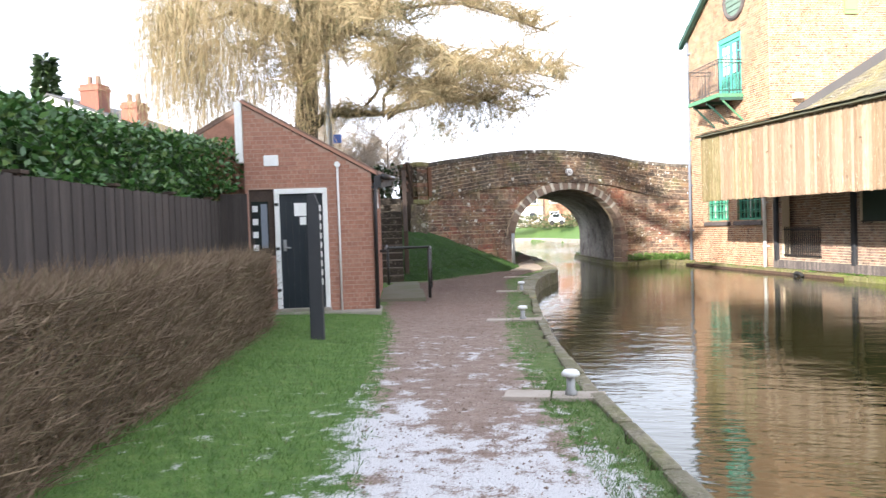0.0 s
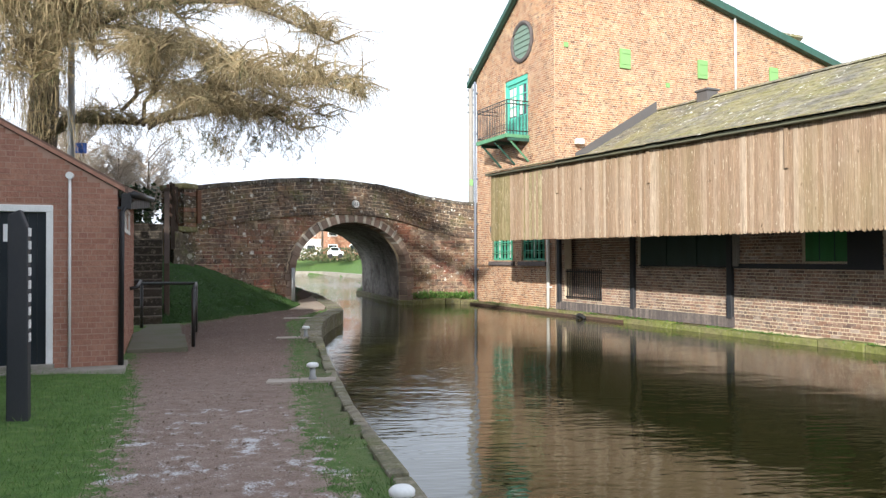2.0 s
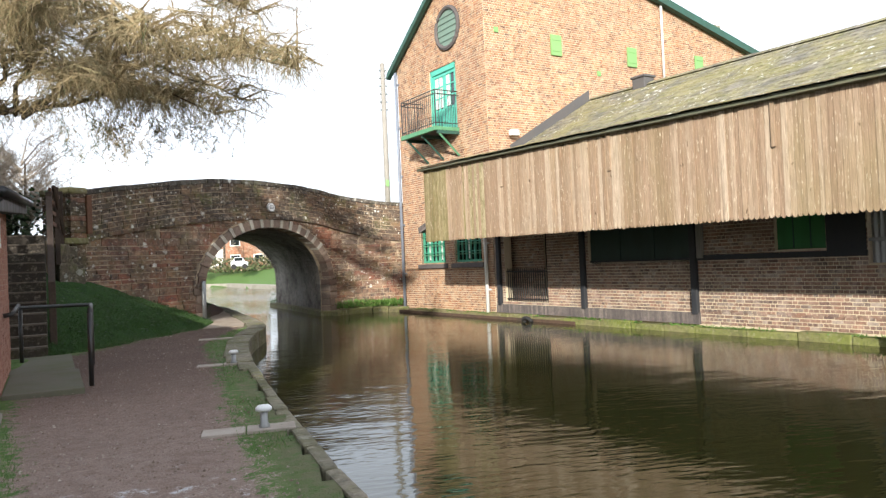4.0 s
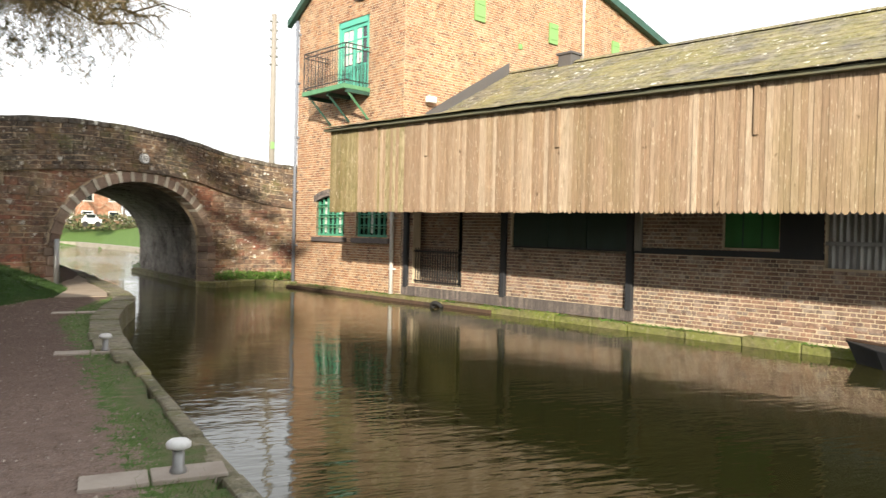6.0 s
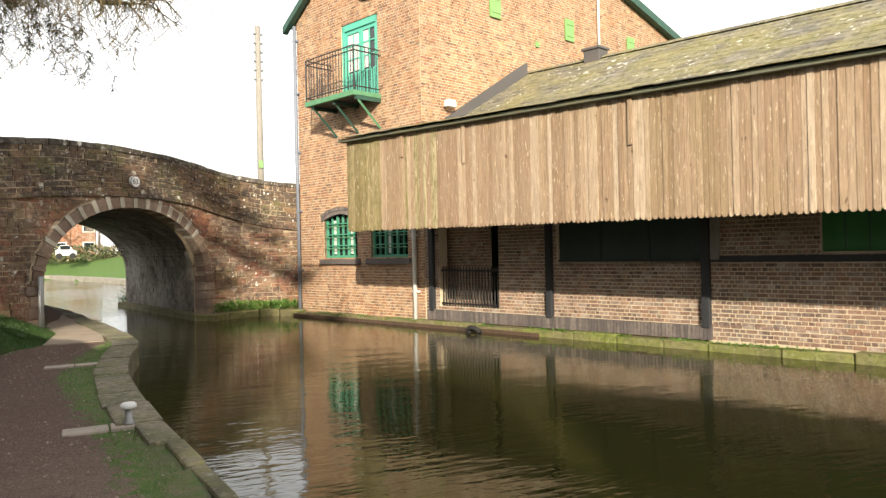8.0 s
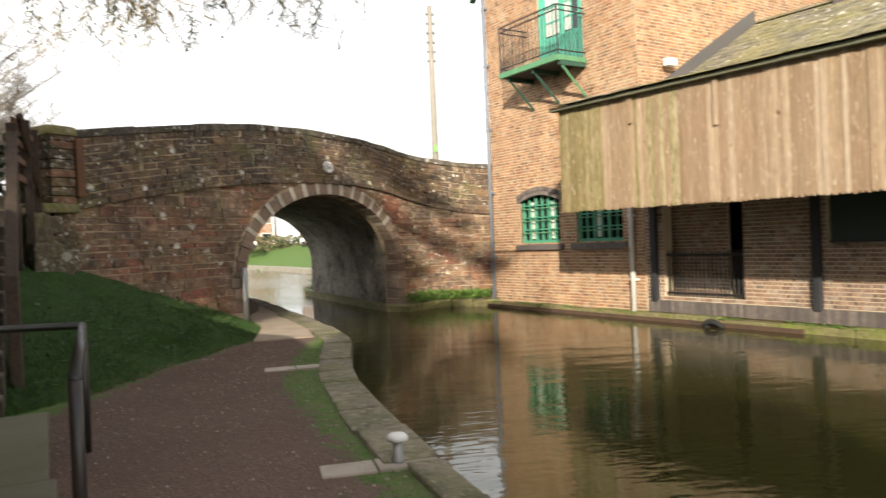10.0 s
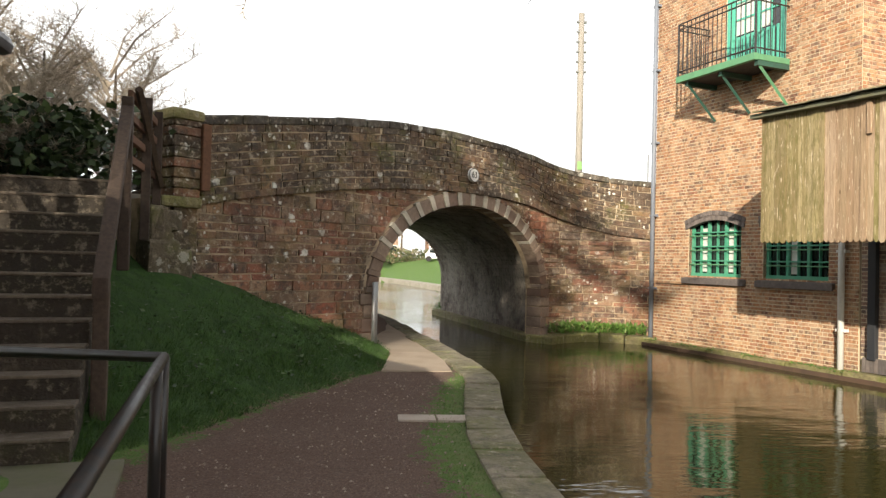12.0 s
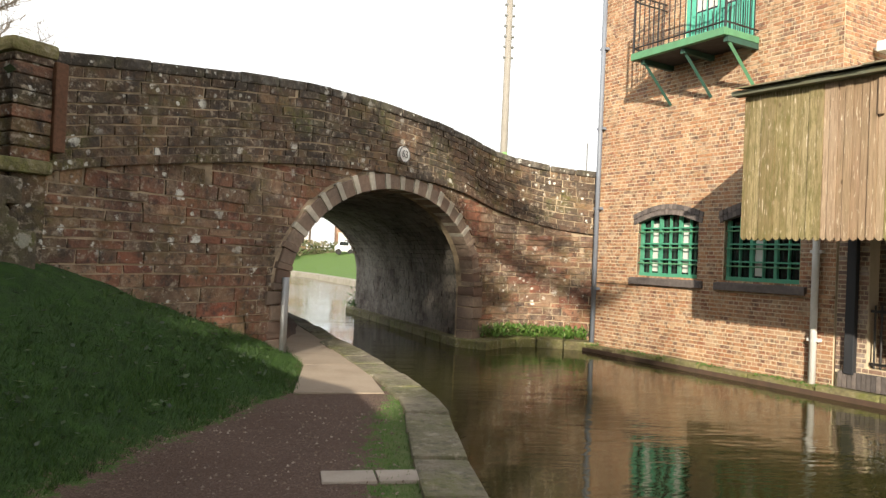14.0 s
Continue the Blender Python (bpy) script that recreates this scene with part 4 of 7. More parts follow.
def window_arched(root, hole, panes_lit):
    a0, a1, z0, z1 = hole
    win = thing("window", "green small-paned window with iron glazing bars and blue brick arch", "")
    win.parent = root
    rise = 0.17

    def top(a):
        return z1 - rise + rise * math.sin(math.pi * (a - a0) / (a1 - a0))
    glass = Shape().prism([WALL(a, 0.2, z) for a, z in ((a0, z0), (a1, z0), (a1, z1 + 0.05), (a0, z1 + 0.05))], [WALL(a, 0.23, z) for a, z in ((a0, z0), (a1, z0), (a1, z1 + 0.05), (a0, z1 + 0.05))])
    part("pane", glass, M_GLASS, win)
    for lo, hi in panes_lit:
        part("blind", Shape().box(WALL, a0 + (a1 - a0) * lo, a0 + (a1 - a0) * hi, 0.185, 0.195, z0 + 0.12, z1 - 0.15), M_CURTAIN, win, "pale blind behind the glass")
    n = 6
    for k in range(n + 1):
        a = a0 + 0.03 + (a1 - a0 - 0.06) * k / n
        w = 0.04 if k in (0, n) else 0.035 if k in (2, 4) else 0.013
        part("upright_bar", Shape().box(WALL, a - w, a + w, 0.10, 0.17, z0, top(min(max(a, a0 + 0.05), a1 - 0.05)) + 0.02), M_GREEN_WINDOW, win)
    for k in range(4):
        z = z0 + 0.04 + k * (z1 - z0 - 0.3) / 3
        h = 0.045 if k == 0 else 0.016
        part("cross_bar", Shape().box(WALL, a0, a1, 0.085, 0.15, z - h, z + h), M_GREEN_WINDOW, win)
    # iron guard bars outside
    for k in range(3):
        z = z0 + 0.3 + 0.36 * k
        part("guard_bar", Shape().tube([WALL(a0 - 0.02, 0.05, z), WALL(a1 + 0.02, 0.05, z)], 0.016, 5), M_GREEN_DARK, win)
    part("sill", Shape().prism([WALL(a0 - 0.16, b, z) for b, z in ((-0.1, z0 - 0.2), (0.2, z0 - 0.2), (0.2, z0), (-0.1, z0 - 0.05))], [WALL(a1 + 0.16, b, z) for b, z in ((-0.1, z0 - 0.2), (0.2, z0 - 0.2), (0.2, z0), (-0.1, z0 - 0.05))]), M_BLUE_BRICK, win, "dark blue-brick sill", soft=0.015)
    m, pts = 19, []
    for k in range(m):
        for lay_k in range(2):
            t0, t1 = (k + 0.05) / m, (k + 0.95) / m
            c = []
            for t in (t0, t1):
                a = a0 - 0.10 + (a1 - a0 + 0.2) * t
                z = z1 - rise - 0.02 + (rise + 0.05) * math.sin(math.pi * t)
                lean = (t - 0.5) * 0.35
                for r in (0.125 * lay_k + 0.008, 0.125 * lay_k + 0.12):
                    c.append((a + lean * r, z + r))
            quad = [c[0], c[2], c[3], c[1]]
            part("arch_brick", Shape().prism([WALL(a, -0.035, z) for a, z in quad], [WALL(a, 0.12, z) for a, z in quad]), M_BLUE_BRICK, win)
    part("reveal", Shape().box(WALL, a0 - 0.06, a0, 0.01, 0.24, z0, z1), M_BRICK, win)
    part("reveal", Shape().box(WALL, a1, a1 + 0.06, 0.01, 0.24, z0, z1), M_BRICK, win)


def warehouse():
    root = thing("warehouse", "tall orange brick canal warehouse with green woodwork", "warehouse")
    holes = (HOLE_DOOR, (HOLE_W1[0], HOLE_W1[1], 1.58, 3.05), (HOLE_W2[0], HOLE_W2[1], 1.58, 3.05))
    # front backing, in strips around the openings
    fr = Shape()
    cuts = [0.0, 1.34, 2.52, 3.10, 3.76, 4.30, 5.46, WH]
    for a, b in zip(cuts, cuts[1:]):
        mid, zz = (a + b) / 2, [-1.0]
        for h in holes:
            if h[0] < mid < h[1]:
                zz += [h[2], h[3]]
        zz.sort()
        for z0, z1 in zip(zz[::2], zz[1::2] + [None]):
            if z1 is None:
                fr.quad_box([WALL(p, q, z) for z, (p, q) in [(z0, c) for c in ((a, 0), (b, 0), (b, 0.32), (a, 0.32))]] + [WALL(p, q, roof_front(p) - 0.1) for p, q in ((a, 0), (b, 0), (b, 0.32), (a, 0.32))])
            else:
                fr.box(WALL, a, b, 0, 0.32, z0, z1)
    part("front_wall", fr, M_MORTAR, root, weld=True)
    side = Shape().prism([WALL(WH - 0.3, b, z) for b, z in ((0.32, -1), (16, -1), (16, roof_side(16)), (4.5, roof_side(4.5)), (0.32, roof_side(0.32)))], [WALL(WH, b, z) for b, z in ((0.32, -1), (16, -1), (16, roof_side(16)), (4.5, roof_side(4.5)), (0.32, roof_side(0.32)))])
    part("side_wall", side, M_MORTAR, root)
    part("north_wall", Shape().box(WALL, 0, 0.3, 0.32, 16, -1, 9.7), M_BRICK, root)
    part("rear_wall", Shape().box(WALL, 0, WH, 16, 16.3, -1, 9.7), M_BRICK, root)
    front_bricks = courses(WALL, 0.0, WH, -0.32, 12.4, holes, top=lambda a: roof_front(a) - 0.12)
    lay(front_bricks, root, "brick", M_BRICK, WALL(2.6, 0, 1.2))
    sideplace = lambda a, b, z: WALL(WH - b, a, z)
    side_bricks = courses(sideplace, 0.0, 16, 4.2, 13, (), top=lambda b: roof_side(b) - 0.1)
    lay(side_bricks, root, "side_brick", M_BRICK, WALL(WH, 2, 7.5), 0)
    part("string_course", Shape().box(WALL, 0, 1.2, -0.05, 0.0, 1.36, 1.42).box(WALL, 5.6, WH, -0.05, 0.0, 1.36, 1.42), M_BRICK, root)
    # roof slabs and green verges
    roof = Shape().quad_box([WALL(a, b, z) for dz in (0, 0.12) for a, b, z in ((-0.35, -0.2, 9.52 + dz), (3.9, -0.2, 12.4 + dz), (3.9, 16, 12.4 + dz), (-0.35, 16, 9.52 + dz))])
    roof.quad_box([WALL(a, b, z) for dz in (0, 0.12) for a, b, z in ((3.9, -0.2, 12.4 + dz), (WH + 0.2, -0.2, 11.66 + dz), (WH + 0.2, 4.5, 13.05 + dz), (3.9, 4.5, 13.1 + dz))])
    roof.quad_box([WALL(a, b, z) for dz in (0, 0.12) for a, b, z in ((3.9, 4.5, 13.1 + dz), (WH + 0.2, 4.5, 13.05 + dz), (WH + 0.2, 16.2, 10.2 + dz), (3.9, 16.2, 10.2 + dz))])
    part("roof", roof, M_SLATE, root)
    part("front_verge", Shape().quad_box([WALL(a, b, z) for dz in (-0.24, 0.0) for a, b, z in ((-0.4, -0.3, 9.54 + dz), (3.95, -0.3, 12.42 + dz), (3.95, -0.1, 12.42 + dz), (-0.4, -0.1, 9.54 + dz))]), M_VERGE_AND_SHADE, root, "bottle-green barge board", soft=0.01)
    part("side_verge", Shape().quad_box([WALL(a, b, z) for dz in (-0.26, 0.05) for a, b, z in ((WH + 0.05, 4.4, 13.07 + dz), (WH + 0.3, 4.4, 13.07 + dz), (WH + 0.3, 16.2, 10.2 + dz), (WH + 0.05, 16.2, 10.2 + dz))]), M_VERGE_AND_SHADE, root, "bottle-green barge board", soft=0.01)
    # round blind window
    cc = [(3.93 + 0.72 * math.cos(t), 10.25 + 0.72 * math.sin(t)) for t in (2 * math.pi * k / 28 for k in range(28))]
    part("round_window", Shape().prism([WALL(a, -0.03, z) for a, z in cc], [WALL(a, 0.1, z) for a, z in cc]), M_LOUVRE, root, "round grey-green louvred window")
    part("round_rim", Shape().tube([WALL(3.93 + 0.74 * math.cos(t), -0.03, 10.25 + 0.74 * math.sin(t)) for t in (2 * math.pi * k / 28 for k in range(29))], 0.09, 6), M_BLUE_BRICK, root)
    for k in range(5):
        z = 9.8 + 0.22 * k
        w = math.sqrt(max(0.05, 0.5 - (z - 10.25) ** 2))
        part("louvre", Shape().box(WALL, 3.93 - w, 3.93 + w, -0.06, -0.03, z, z + 0.05), M_LOUVRE, root)
    # loft door
    a0, a1, z0, z1 = HOLE_DOOR
    door = thing("loft_door", "sea-green glazed double loft door", "")
    door.parent = root
    part("door_frame", Shape().box(WALL, a0, a0 + 0.12, 0.02, 0.16, z0, z1).box(WALL, a1 - 0.12, a1, 0.02, 0.16, z0, z1).box(WALL, a0, a1, 0.02, 0.17, z1 - 0.22, z1), M_GREEN, door, soft=0.01)
    half = (a1 - a0 - 0.24) / 2
    for k in range(2):
        b0 = a0 + 0.12 + half * k
        leaf = part("door_leaf", Shape().box(WALL, b0 + 0.01, b0 + half - 0.01, 0.09, 0.13, z0, z0 + 0.95), M_GREEN, door)
        part("stile", Shape().box(WALL, b0 + 0.01, b0 + 0.10, 0.07, 0.13, z0 + 0.9, z1 - 0.22).box(WALL, b0 + half - 0.10, b0 + half - 0.01, 0.07, 0.13, z0 + 0.9, z1 - 0.22).box(WALL, b0, b0 + half, 0.072, 0.13, z1 - 0.34, z1 - 0.22), M_GREEN, leaf)
        part("pane", Shape().box(WALL, b0 + 0.08, b0 + half - 0.08, 0.11, 0.12, z0 + 0.95, z1 - 0.3), M_GLASS, leaf)
        part("curtain", Shape().box(WALL, b0 + 0.1, b0 + half * (0.85 if k == 0 else 0.45), 0.104, 0.109, z0 + 1.0, z1 - 0.35), M_CURTAIN, leaf)
        for q in range(1, 3):
            z = z0 + 0.95 + 0.42 * q
            part("glazing_bar", Shape().box(WALL, b0 + 0.08, b0 + half - 0.08, 0.08, 0.12, z - 0.02, z + 0.02), M_GREEN, leaf)
        part("glazing_bar", Shape().box(WALL, b0 + half / 2 - 0.02, b0 + half / 2 + 0.02, 0.082, 0.12, z0 + 0.95, z1 - 0.3), M_GREEN, leaf)
        for q in range(6):
            part("board_joint", Shape().box(WALL, b0 + 0.08 + q * 0.11, b0 + 0.1 + q * 0.11, 0.08, 0.092, z0 + 0.06, z0 + 0.88), M_VERGE_AND_SHADE, leaf)
    part("room_shade_panel", Shape().box(WALL, a0, a1, 0.25, 0.3, z0, z1), M_ROOM_SHADE, door)
    window_arched(root, HOLE_W1, ((0.17, 0.33), (0.68, 0.8)))
    window_arched(root, HOLE_W2, ((0.36, 0.46),))
    # shutters, tie plates and small things on the side wall
    for b, z in ((3.22, 9.37), (7.18, 9.37), (11.25, 9.5)):
        sh_ = part("shutter", Shape().box(WALL, WH + 0.015, WH + 0.08, b - 0.25, b + 0.25, z - 0.38, z + 0.38), M_SHUTTER, root, "small lime-green shutter", soft=0.01)
        for h in (z + 0.18, z - 0.23):
            part("hinge", Shape().box(WALL, WH + 0.08, WH + 0.10, b - 0.2, b + 0.2, h, h + 0.05), M_SHUTTER, sh_)
    for b, z in ((5.35, 8.55), (0.5, 9.6)):
        part("tie_plate", Shape().box(WALL, WH + 0.01, WH + 0.05, b - 0.09, b + 0.09, z - 0.09, z + 0.09), M_SHUTTER, root, "small green tie plate")
    part("side_pipe", Shape().tube([WALL(WH + 0.1, 8.95, 8.6), WALL(WH + 0.1, 8.95, 12.2)], 0.05, 8), M_PALEPIPE, root, smooth=True)
    part("flashing", Shape().quad_box([WALL(a, b, z) for z_ in (0, 1) for a, b, z in ((WH, 0.9, 5.3 + z_ * 0.3), (WH + 0.07, 0.9, 5.3 + z_ * 0.3), (WH + 0.07, 4.75, 7.35 + z_ * 0.5), (WH, 4.75, 7.35 + z_ * 0.5))]), M_LEAD, root, "dark sloping lead flashing")
    lamp = thing("security_lamp", "small white security lamp on the brick wall", "wall lamp")
    part("arm", Shape().tube([WALL(WH - 0.0, 0.95, 6.0), WALL(WH + 0.16, 0.95, 6.0)], 0.03, 6), M_WHITE, lamp)
    part("head", Shape().box(WALL, WH + 0.12, WH + 0.3, 0.78, 1.12, 5.9, 6.1), M_WHITE, lamp, soft=0.03)
    for a, zb, mat, name, lab in ((0.03, -0.3, M_PIPE, "drainpipe", "blue-grey cast iron drainpipe on the warehouse corner"), (5.84, -0.38, M_PALEPIPE, "drainpipe", "pale painted drainpipe on the warehouse wall")):
        dp = thing(name, lab, "drainpipe", at=WALL(a, -0.1, zb))
        part("pipe", Shape().tube([WALL(a, -0.11, zb + 0.08), WALL(a, -0.11, 4.4 if a > 1 else 9.5)], 0.065 if a > 1 else 0.06, 10), mat, dp, smooth=True)
        part("shoe", Shape().tube([WALL(a, -0.11, zb + 0.12), WALL(a, -0.14, zb + 0.02), WALL(a, -0.22, zb - 0.02)], 0.08, 10), mat, dp, smooth=True)
        for z in ([0.6, 2.2, 3.6] if a > 1 else [1.2, 3.2, 5.2, 7.2, 9.0]):
            part("bracket", Shape().box(WALL, a - 0.11, a + 0.11, -0.13, 0.0, z - 0.03, z + 0.03), mat, dp)


def balcony():
    root = thing("balcony", "green timber balcony with iron railings under the loft door", "balcony", at=WALL(3.2, -0.5, 6.3))
    a0, a1, d, z = 1.95, 4.42, -1.0, 6.28
    part("floor", Shape().box(WALL, a0 + 0.06, a1 - 0.06, d + 0.06, -0.02, z + 0.05, z + 0.14), M_BLACKWOOD, root)
    part("front_beam", Shape().box(WALL, a0, a1, d - 0.06, d + 0.06, z + 0.045, z + 0.2), M_GREEN_DARK, root, soft=0.012)
    for a in (a0, a1 - 0.1):
        part("side_beam", Shape().box(WALL, a, a + 0.1, d + 0.06, -0.01, z + 0.055, z + 0.19), M_GREEN_DARK, root, soft=0.012)
    for a in (2.2, 3.3, 4.36):
        # the left struts get a darker green, which paints in their shadow
        part("strut", Shape().tube([WALL(a, d + 0.1, z), WALL(a, -0.02, z - 0.82)], 0.042, 4), M_GREEN_DARK if a > 4 else M_VERGE_AND_SHADE, root)
        part("joist", Shape().box(WALL, a - 0.05, a + 0.05, d + 0.06, -0.01, z - 0.06, z + 0.05), M_VERGE_AND_SHADE, root)
    top = z + 1.5
    for rail in (top, top - 0.14, z + 0.32):
        part("rail", Shape().tube([WALL(a0 + 0.03, -0.02, rail), WALL(a0 + 0.03, d, rail), WALL(a1 - 0.03, d, rail), WALL(a1 - 0.03, -0.02, rail)], 0.02, 5), M_IRON, root)
    for a, b in [(a0 + 0.03 + (a1 - a0 - 0.06) * k / 17, d) for k in range(18)] + [(a, d * k / 7) for a in (a0 + 0.03, a1 - 0.03) for k in range(1, 7)]:
        corner = abs(b - d) < 0.01 and (a < a0 + 0.05 or a > a1 - 0.05)
        part("baluster", Shape().tube([WALL(a, b, z + 0.15), WALL(a, b, top)], 0.028 if corner else 0.012, 5), M_IRON, root)


# ---- open shed with boarded front ----
SHED_END = 27.0


def shed():
    root = thing("canal_shed", "long open brick wharf shed with boarded canopy front", "shed")
    clad_top = lambda a: 4.56 - 0.021 * (a - 6.2)
    clad_bot = lambda a: 2.28 - 0.0095 * (a - 6.2)
    # cladding board by board, with pointed-off feet
    a, meshes = 6.2, 0
    while a < SHED_END:
        w = RNG.uniform(0.088, 0.122)
        z0, z1 = clad_bot(a) + RNG.uniform(-0.012, 0.012), clad_top(a)
        e, d = a + w - 0.006, -2.7 - RNG.choice((0, 0.0, 0.012, 0.02))
        m = (a + e) / 2
        out = [(a, z0 + 0.05), (a + w * 0.25, z0 + 0.012), (m, z0), (a + w * 0.75, z0 + 0.012), (e, z0 + 0.05), (e, z1), (a, z1)]
        part("cladding_board", Shape().prism([WALL(p, d, z) for p, z in out], [WALL(p, d + 0.035, z) for p, z in out]), M_BOARD_GREEN if a < 7.5 or (a < 9.5 and RNG.random() < 0.3) else M_BOARD, root)
        a += w
    part("cladding_rail", Shape().box(WALL, 6.22, SHED_END, -2.66, -2.58, 2.45, 2.58).box(WALL, 6.22, SHED_END, -2.66, -2.58, 3.9, 4.03), M_BLACKWOOD, root)
    part("end_boards", Shape().box(WALL, 6.2, 6.24, -2.66, -0.02, 2.6, 4.5), M_FENCE, root)
    part("fascia", Shape().quad_box([WALL(a, b, clad_top(a) + dz) for dz in (0.0, 0.08) for a, b in ((6.05, -2.86), (SHED_END, -2.86), (SHED_END, -2.68), (6.05, -2.68))]), M_FASCIA, root, "dark green fascia and gutter board", soft=0.012)
    for a in (8.35, 10.35, 14.4, 18.45, 22.5):
        hi = clad_top(a)
        part("hanging_strap", Shape().box(WALL, a - 0.045, a + 0.045, -2.755, -2.725, hi - 0.85 if a > 9 else hi - 0.55, hi - 0.02), M_BOARD, root, "short board hanging from the fascia", soft=0.01)
    # roof of slates, laid in courses
    def roof_z(a, b):
        eave, brk, ridge = clad_top(a) + 0.08, 5.5 - 0.018 * (a - 6.2), 7.5 - 0.018 * (a - 6.2)
        return eave + (brk - eave) * (b + 2.9) / 4.2 if b < 1.3 else brk + (ridge - brk) * (b - 1.3) / 3.6
    base = Shape()
    for p, q in ((-2.84, 1.3), (1.3, 4.9)):
        base.quad_box([WALL(a, b, roof_z(a, b) + dz) for dz in (-0.06, -0.02) for a, b in ((6.17, p), (SHED_END, p), (SHED_END, q), (6.17, q))])
    part("roof_deck", base, M_BLACKWOOD, root, weld=True)
    slates, b, row = [], -2.95, 0
    while b < 4.75:
        a = 6.18 - (0.2 if row % 2 else 0)
        while a < SHED_END:
            p, q = max(a, 6.18) + 0.006, min(a + 0.4, SHED_END) - 0.006
            if q - p > 0.05:
                lo, hi = 0.035 + RNG.uniform(-0.006, 0.008), 0.012
                slates.append([WALL(s, t, roof_z(s, t) + dz + (lo if t == b else hi)) for dz in (-0.012, 0.008) for s, t in ((p, b), (q, b), (q, b + 0.36), (p, b + 0.36))])
            a += 0.4
        b += 0.3
        row += 1
    lay(slates, root, "slate", M_SLATE, WALL(12, 2, 5.8))
    a = 6.2
    while a < SHED_END:
        part("ridge_tile", Shape().prism([WALL(a + 0.01, b, roof_z(a, 4.9) + z) for b, z in ((4.7, -0.03), (4.9, 0.09), (5.1, -0.03))], [WALL(a + 0.44, b, roof_z(a, 4.9) + z) for b, z in ((4.7, -0.03), (4.9, 0.09), (5.1, -0.03))]), M_SLATE, root)
        a += 0.45
    part("rear_roof", Shape().quad_box([WALL(a, b, z) for dz in (-0.1, 0) for a, b, z in ((6.17, 4.9, 7.5 + dz), (SHED_END, 4.9, 7.2 + dz), (SHED_END, 12, 4.2 + dz), (6.17, 12, 4.2 + dz))]), M_SLATE, root)
    part("stub_chimney", Shape().box(WALL, 8.5, 9.05, 4.6, 5.1, 7.0, 7.72), M_LEAD, root, "short dark capped stack", soft=0.03)
    part("stub_cap", Shape().box(WALL, 8.45, 9.1, 4.55, 5.15, 7.70, 7.78), M_LEAD, root, soft=0.02)
    # brick wall below, with its openings
    low = 0.22
    holes = ((6.75, 8.9, low, 2.9), (10.75, 14.35, 1.42, 2.9), (16.6, 17.75, 1.58, 2.9), (18.6, 25.0, 1.25, 2.9))
    back = Shape()
    for a0, a1, z1 in ((6.2, 6.75, 3.2), (8.9, 10.75, 3.2), (14.35, 16.6, 3.2), (17.75, 18.6, 3.2), (25.0, SHED_END, 3.2), (6.75, 8.9, low), (10.75, 14.35, 1.42), (16.6, 17.75, 1.58), (18.6, 25.0, 1.25)):
        back.box(WALL, a0, a1, 0.0, 0.3, -1.2, z1)
    part("brick_wall", back, M_MORTAR, root, weld=True)
    lay(courses(WALL, 6.2, SHED_END, 0.13, 3.1, holes), root, "brick", M_OLD_BRICK, WALL(10.0, 0, 0.8))
    lay(courses(WALL, 14.5, SHED_END, -0.165, 0.12, ()), root, "foot_brick", M_OLD_BRICK, WALL(16, 0, 0), 0)
    # soldier course in blue brick above the ledge
    a, soldier = 6.3, []
    while a < 14.5:
        soldier.append([WALL(p, q, z) for z in (-0.16, 0.12) for p, q in ((a + 0.006, -0.09), (a + 0.078, -0.09), (a + 0.078, 0.02), (a + 0.006, 0.02))])
        a += 0.0833
    lay(soldier, root, "edging_brick", M_BLUE_BRICK, WALL(10, 0, 0), 120)
    part("inner_wall", Shape().box(WALL, 6.35, 8.15, 0.55, 0.6, 0.0, 3.3), M_MORTAR, root)
    inner = lambda a, b, z: WALL(a, b + 0.55, z)
    lay(courses(inner, 6.35, 8.15, 0.19, 3.2), root, "inner_brick", M_OLD_BRICK, WALL(7, 0.5, 1), 0)
    part("lintel", Shape().box(WALL, 6.2, SHED_END, -0.02, 0.25, 3.05, 3.3), M_BLACKWOOD, root)
    part("room_shade_panel", Shape().box(WALL, 6.2, SHED_END, 3.2, 3.3, -0.2, 4.5).box(WALL, 6.3, 6.34, 0.32, 3.2, -0.2, 3.4), M_ROOM_SHADE, root, "near-black panel standing in for the shed's unlit inside")
    part("room_floor", Shape().box(WALL, 6.2, SHED_END, 0.3, 3.3, -0.1, 0.18), M_CONCRETE, root)
    part("room_ceiling", Shape().box(WALL, 6.2, SHED_END, -0.05, 3.3, 3.31, 3.42), M_BLACKWOOD, root)
    for a in (6.5, 10.55, 14.45):
        part("post", Shape().box(WALL, a - 0.085, a + 0.085, -0.12, -0.01, 0.08, 3.3), M_BLACKWOOD, root, "black timber post", soft=0.015)
        part("bracket_beam", Shape().box(WALL, a - 0.1, a + 0.1, -2.64, -0.02, 3.35, 3.55), M_BLACKWOOD, root)
    part("window_board", Shape().box(WALL, 10.78, 14.32, 0.06, 0.1, 1.42, 3.0), M_OLIVE, root, "dark green boarded window")
    for a in (11.9, 13.1):
        part("window_mullion", Shape().box(WALL, a - 0.05, a + 0.05, 0.02, 0.06, 1.42, 3.0), M_OLIVE, root)
    part("window_rail", Shape().box(WALL, 10.78, 14.32, 0.0, 0.06, 1.36, 1.46), M_BLACKWOOD, root)
    part("green_door", Shape().box(WALL, 16.6, 17.75, 0.1, 0.14, 1.58, 3.0), M_BOTTLE, root, "bright green boarded panel")
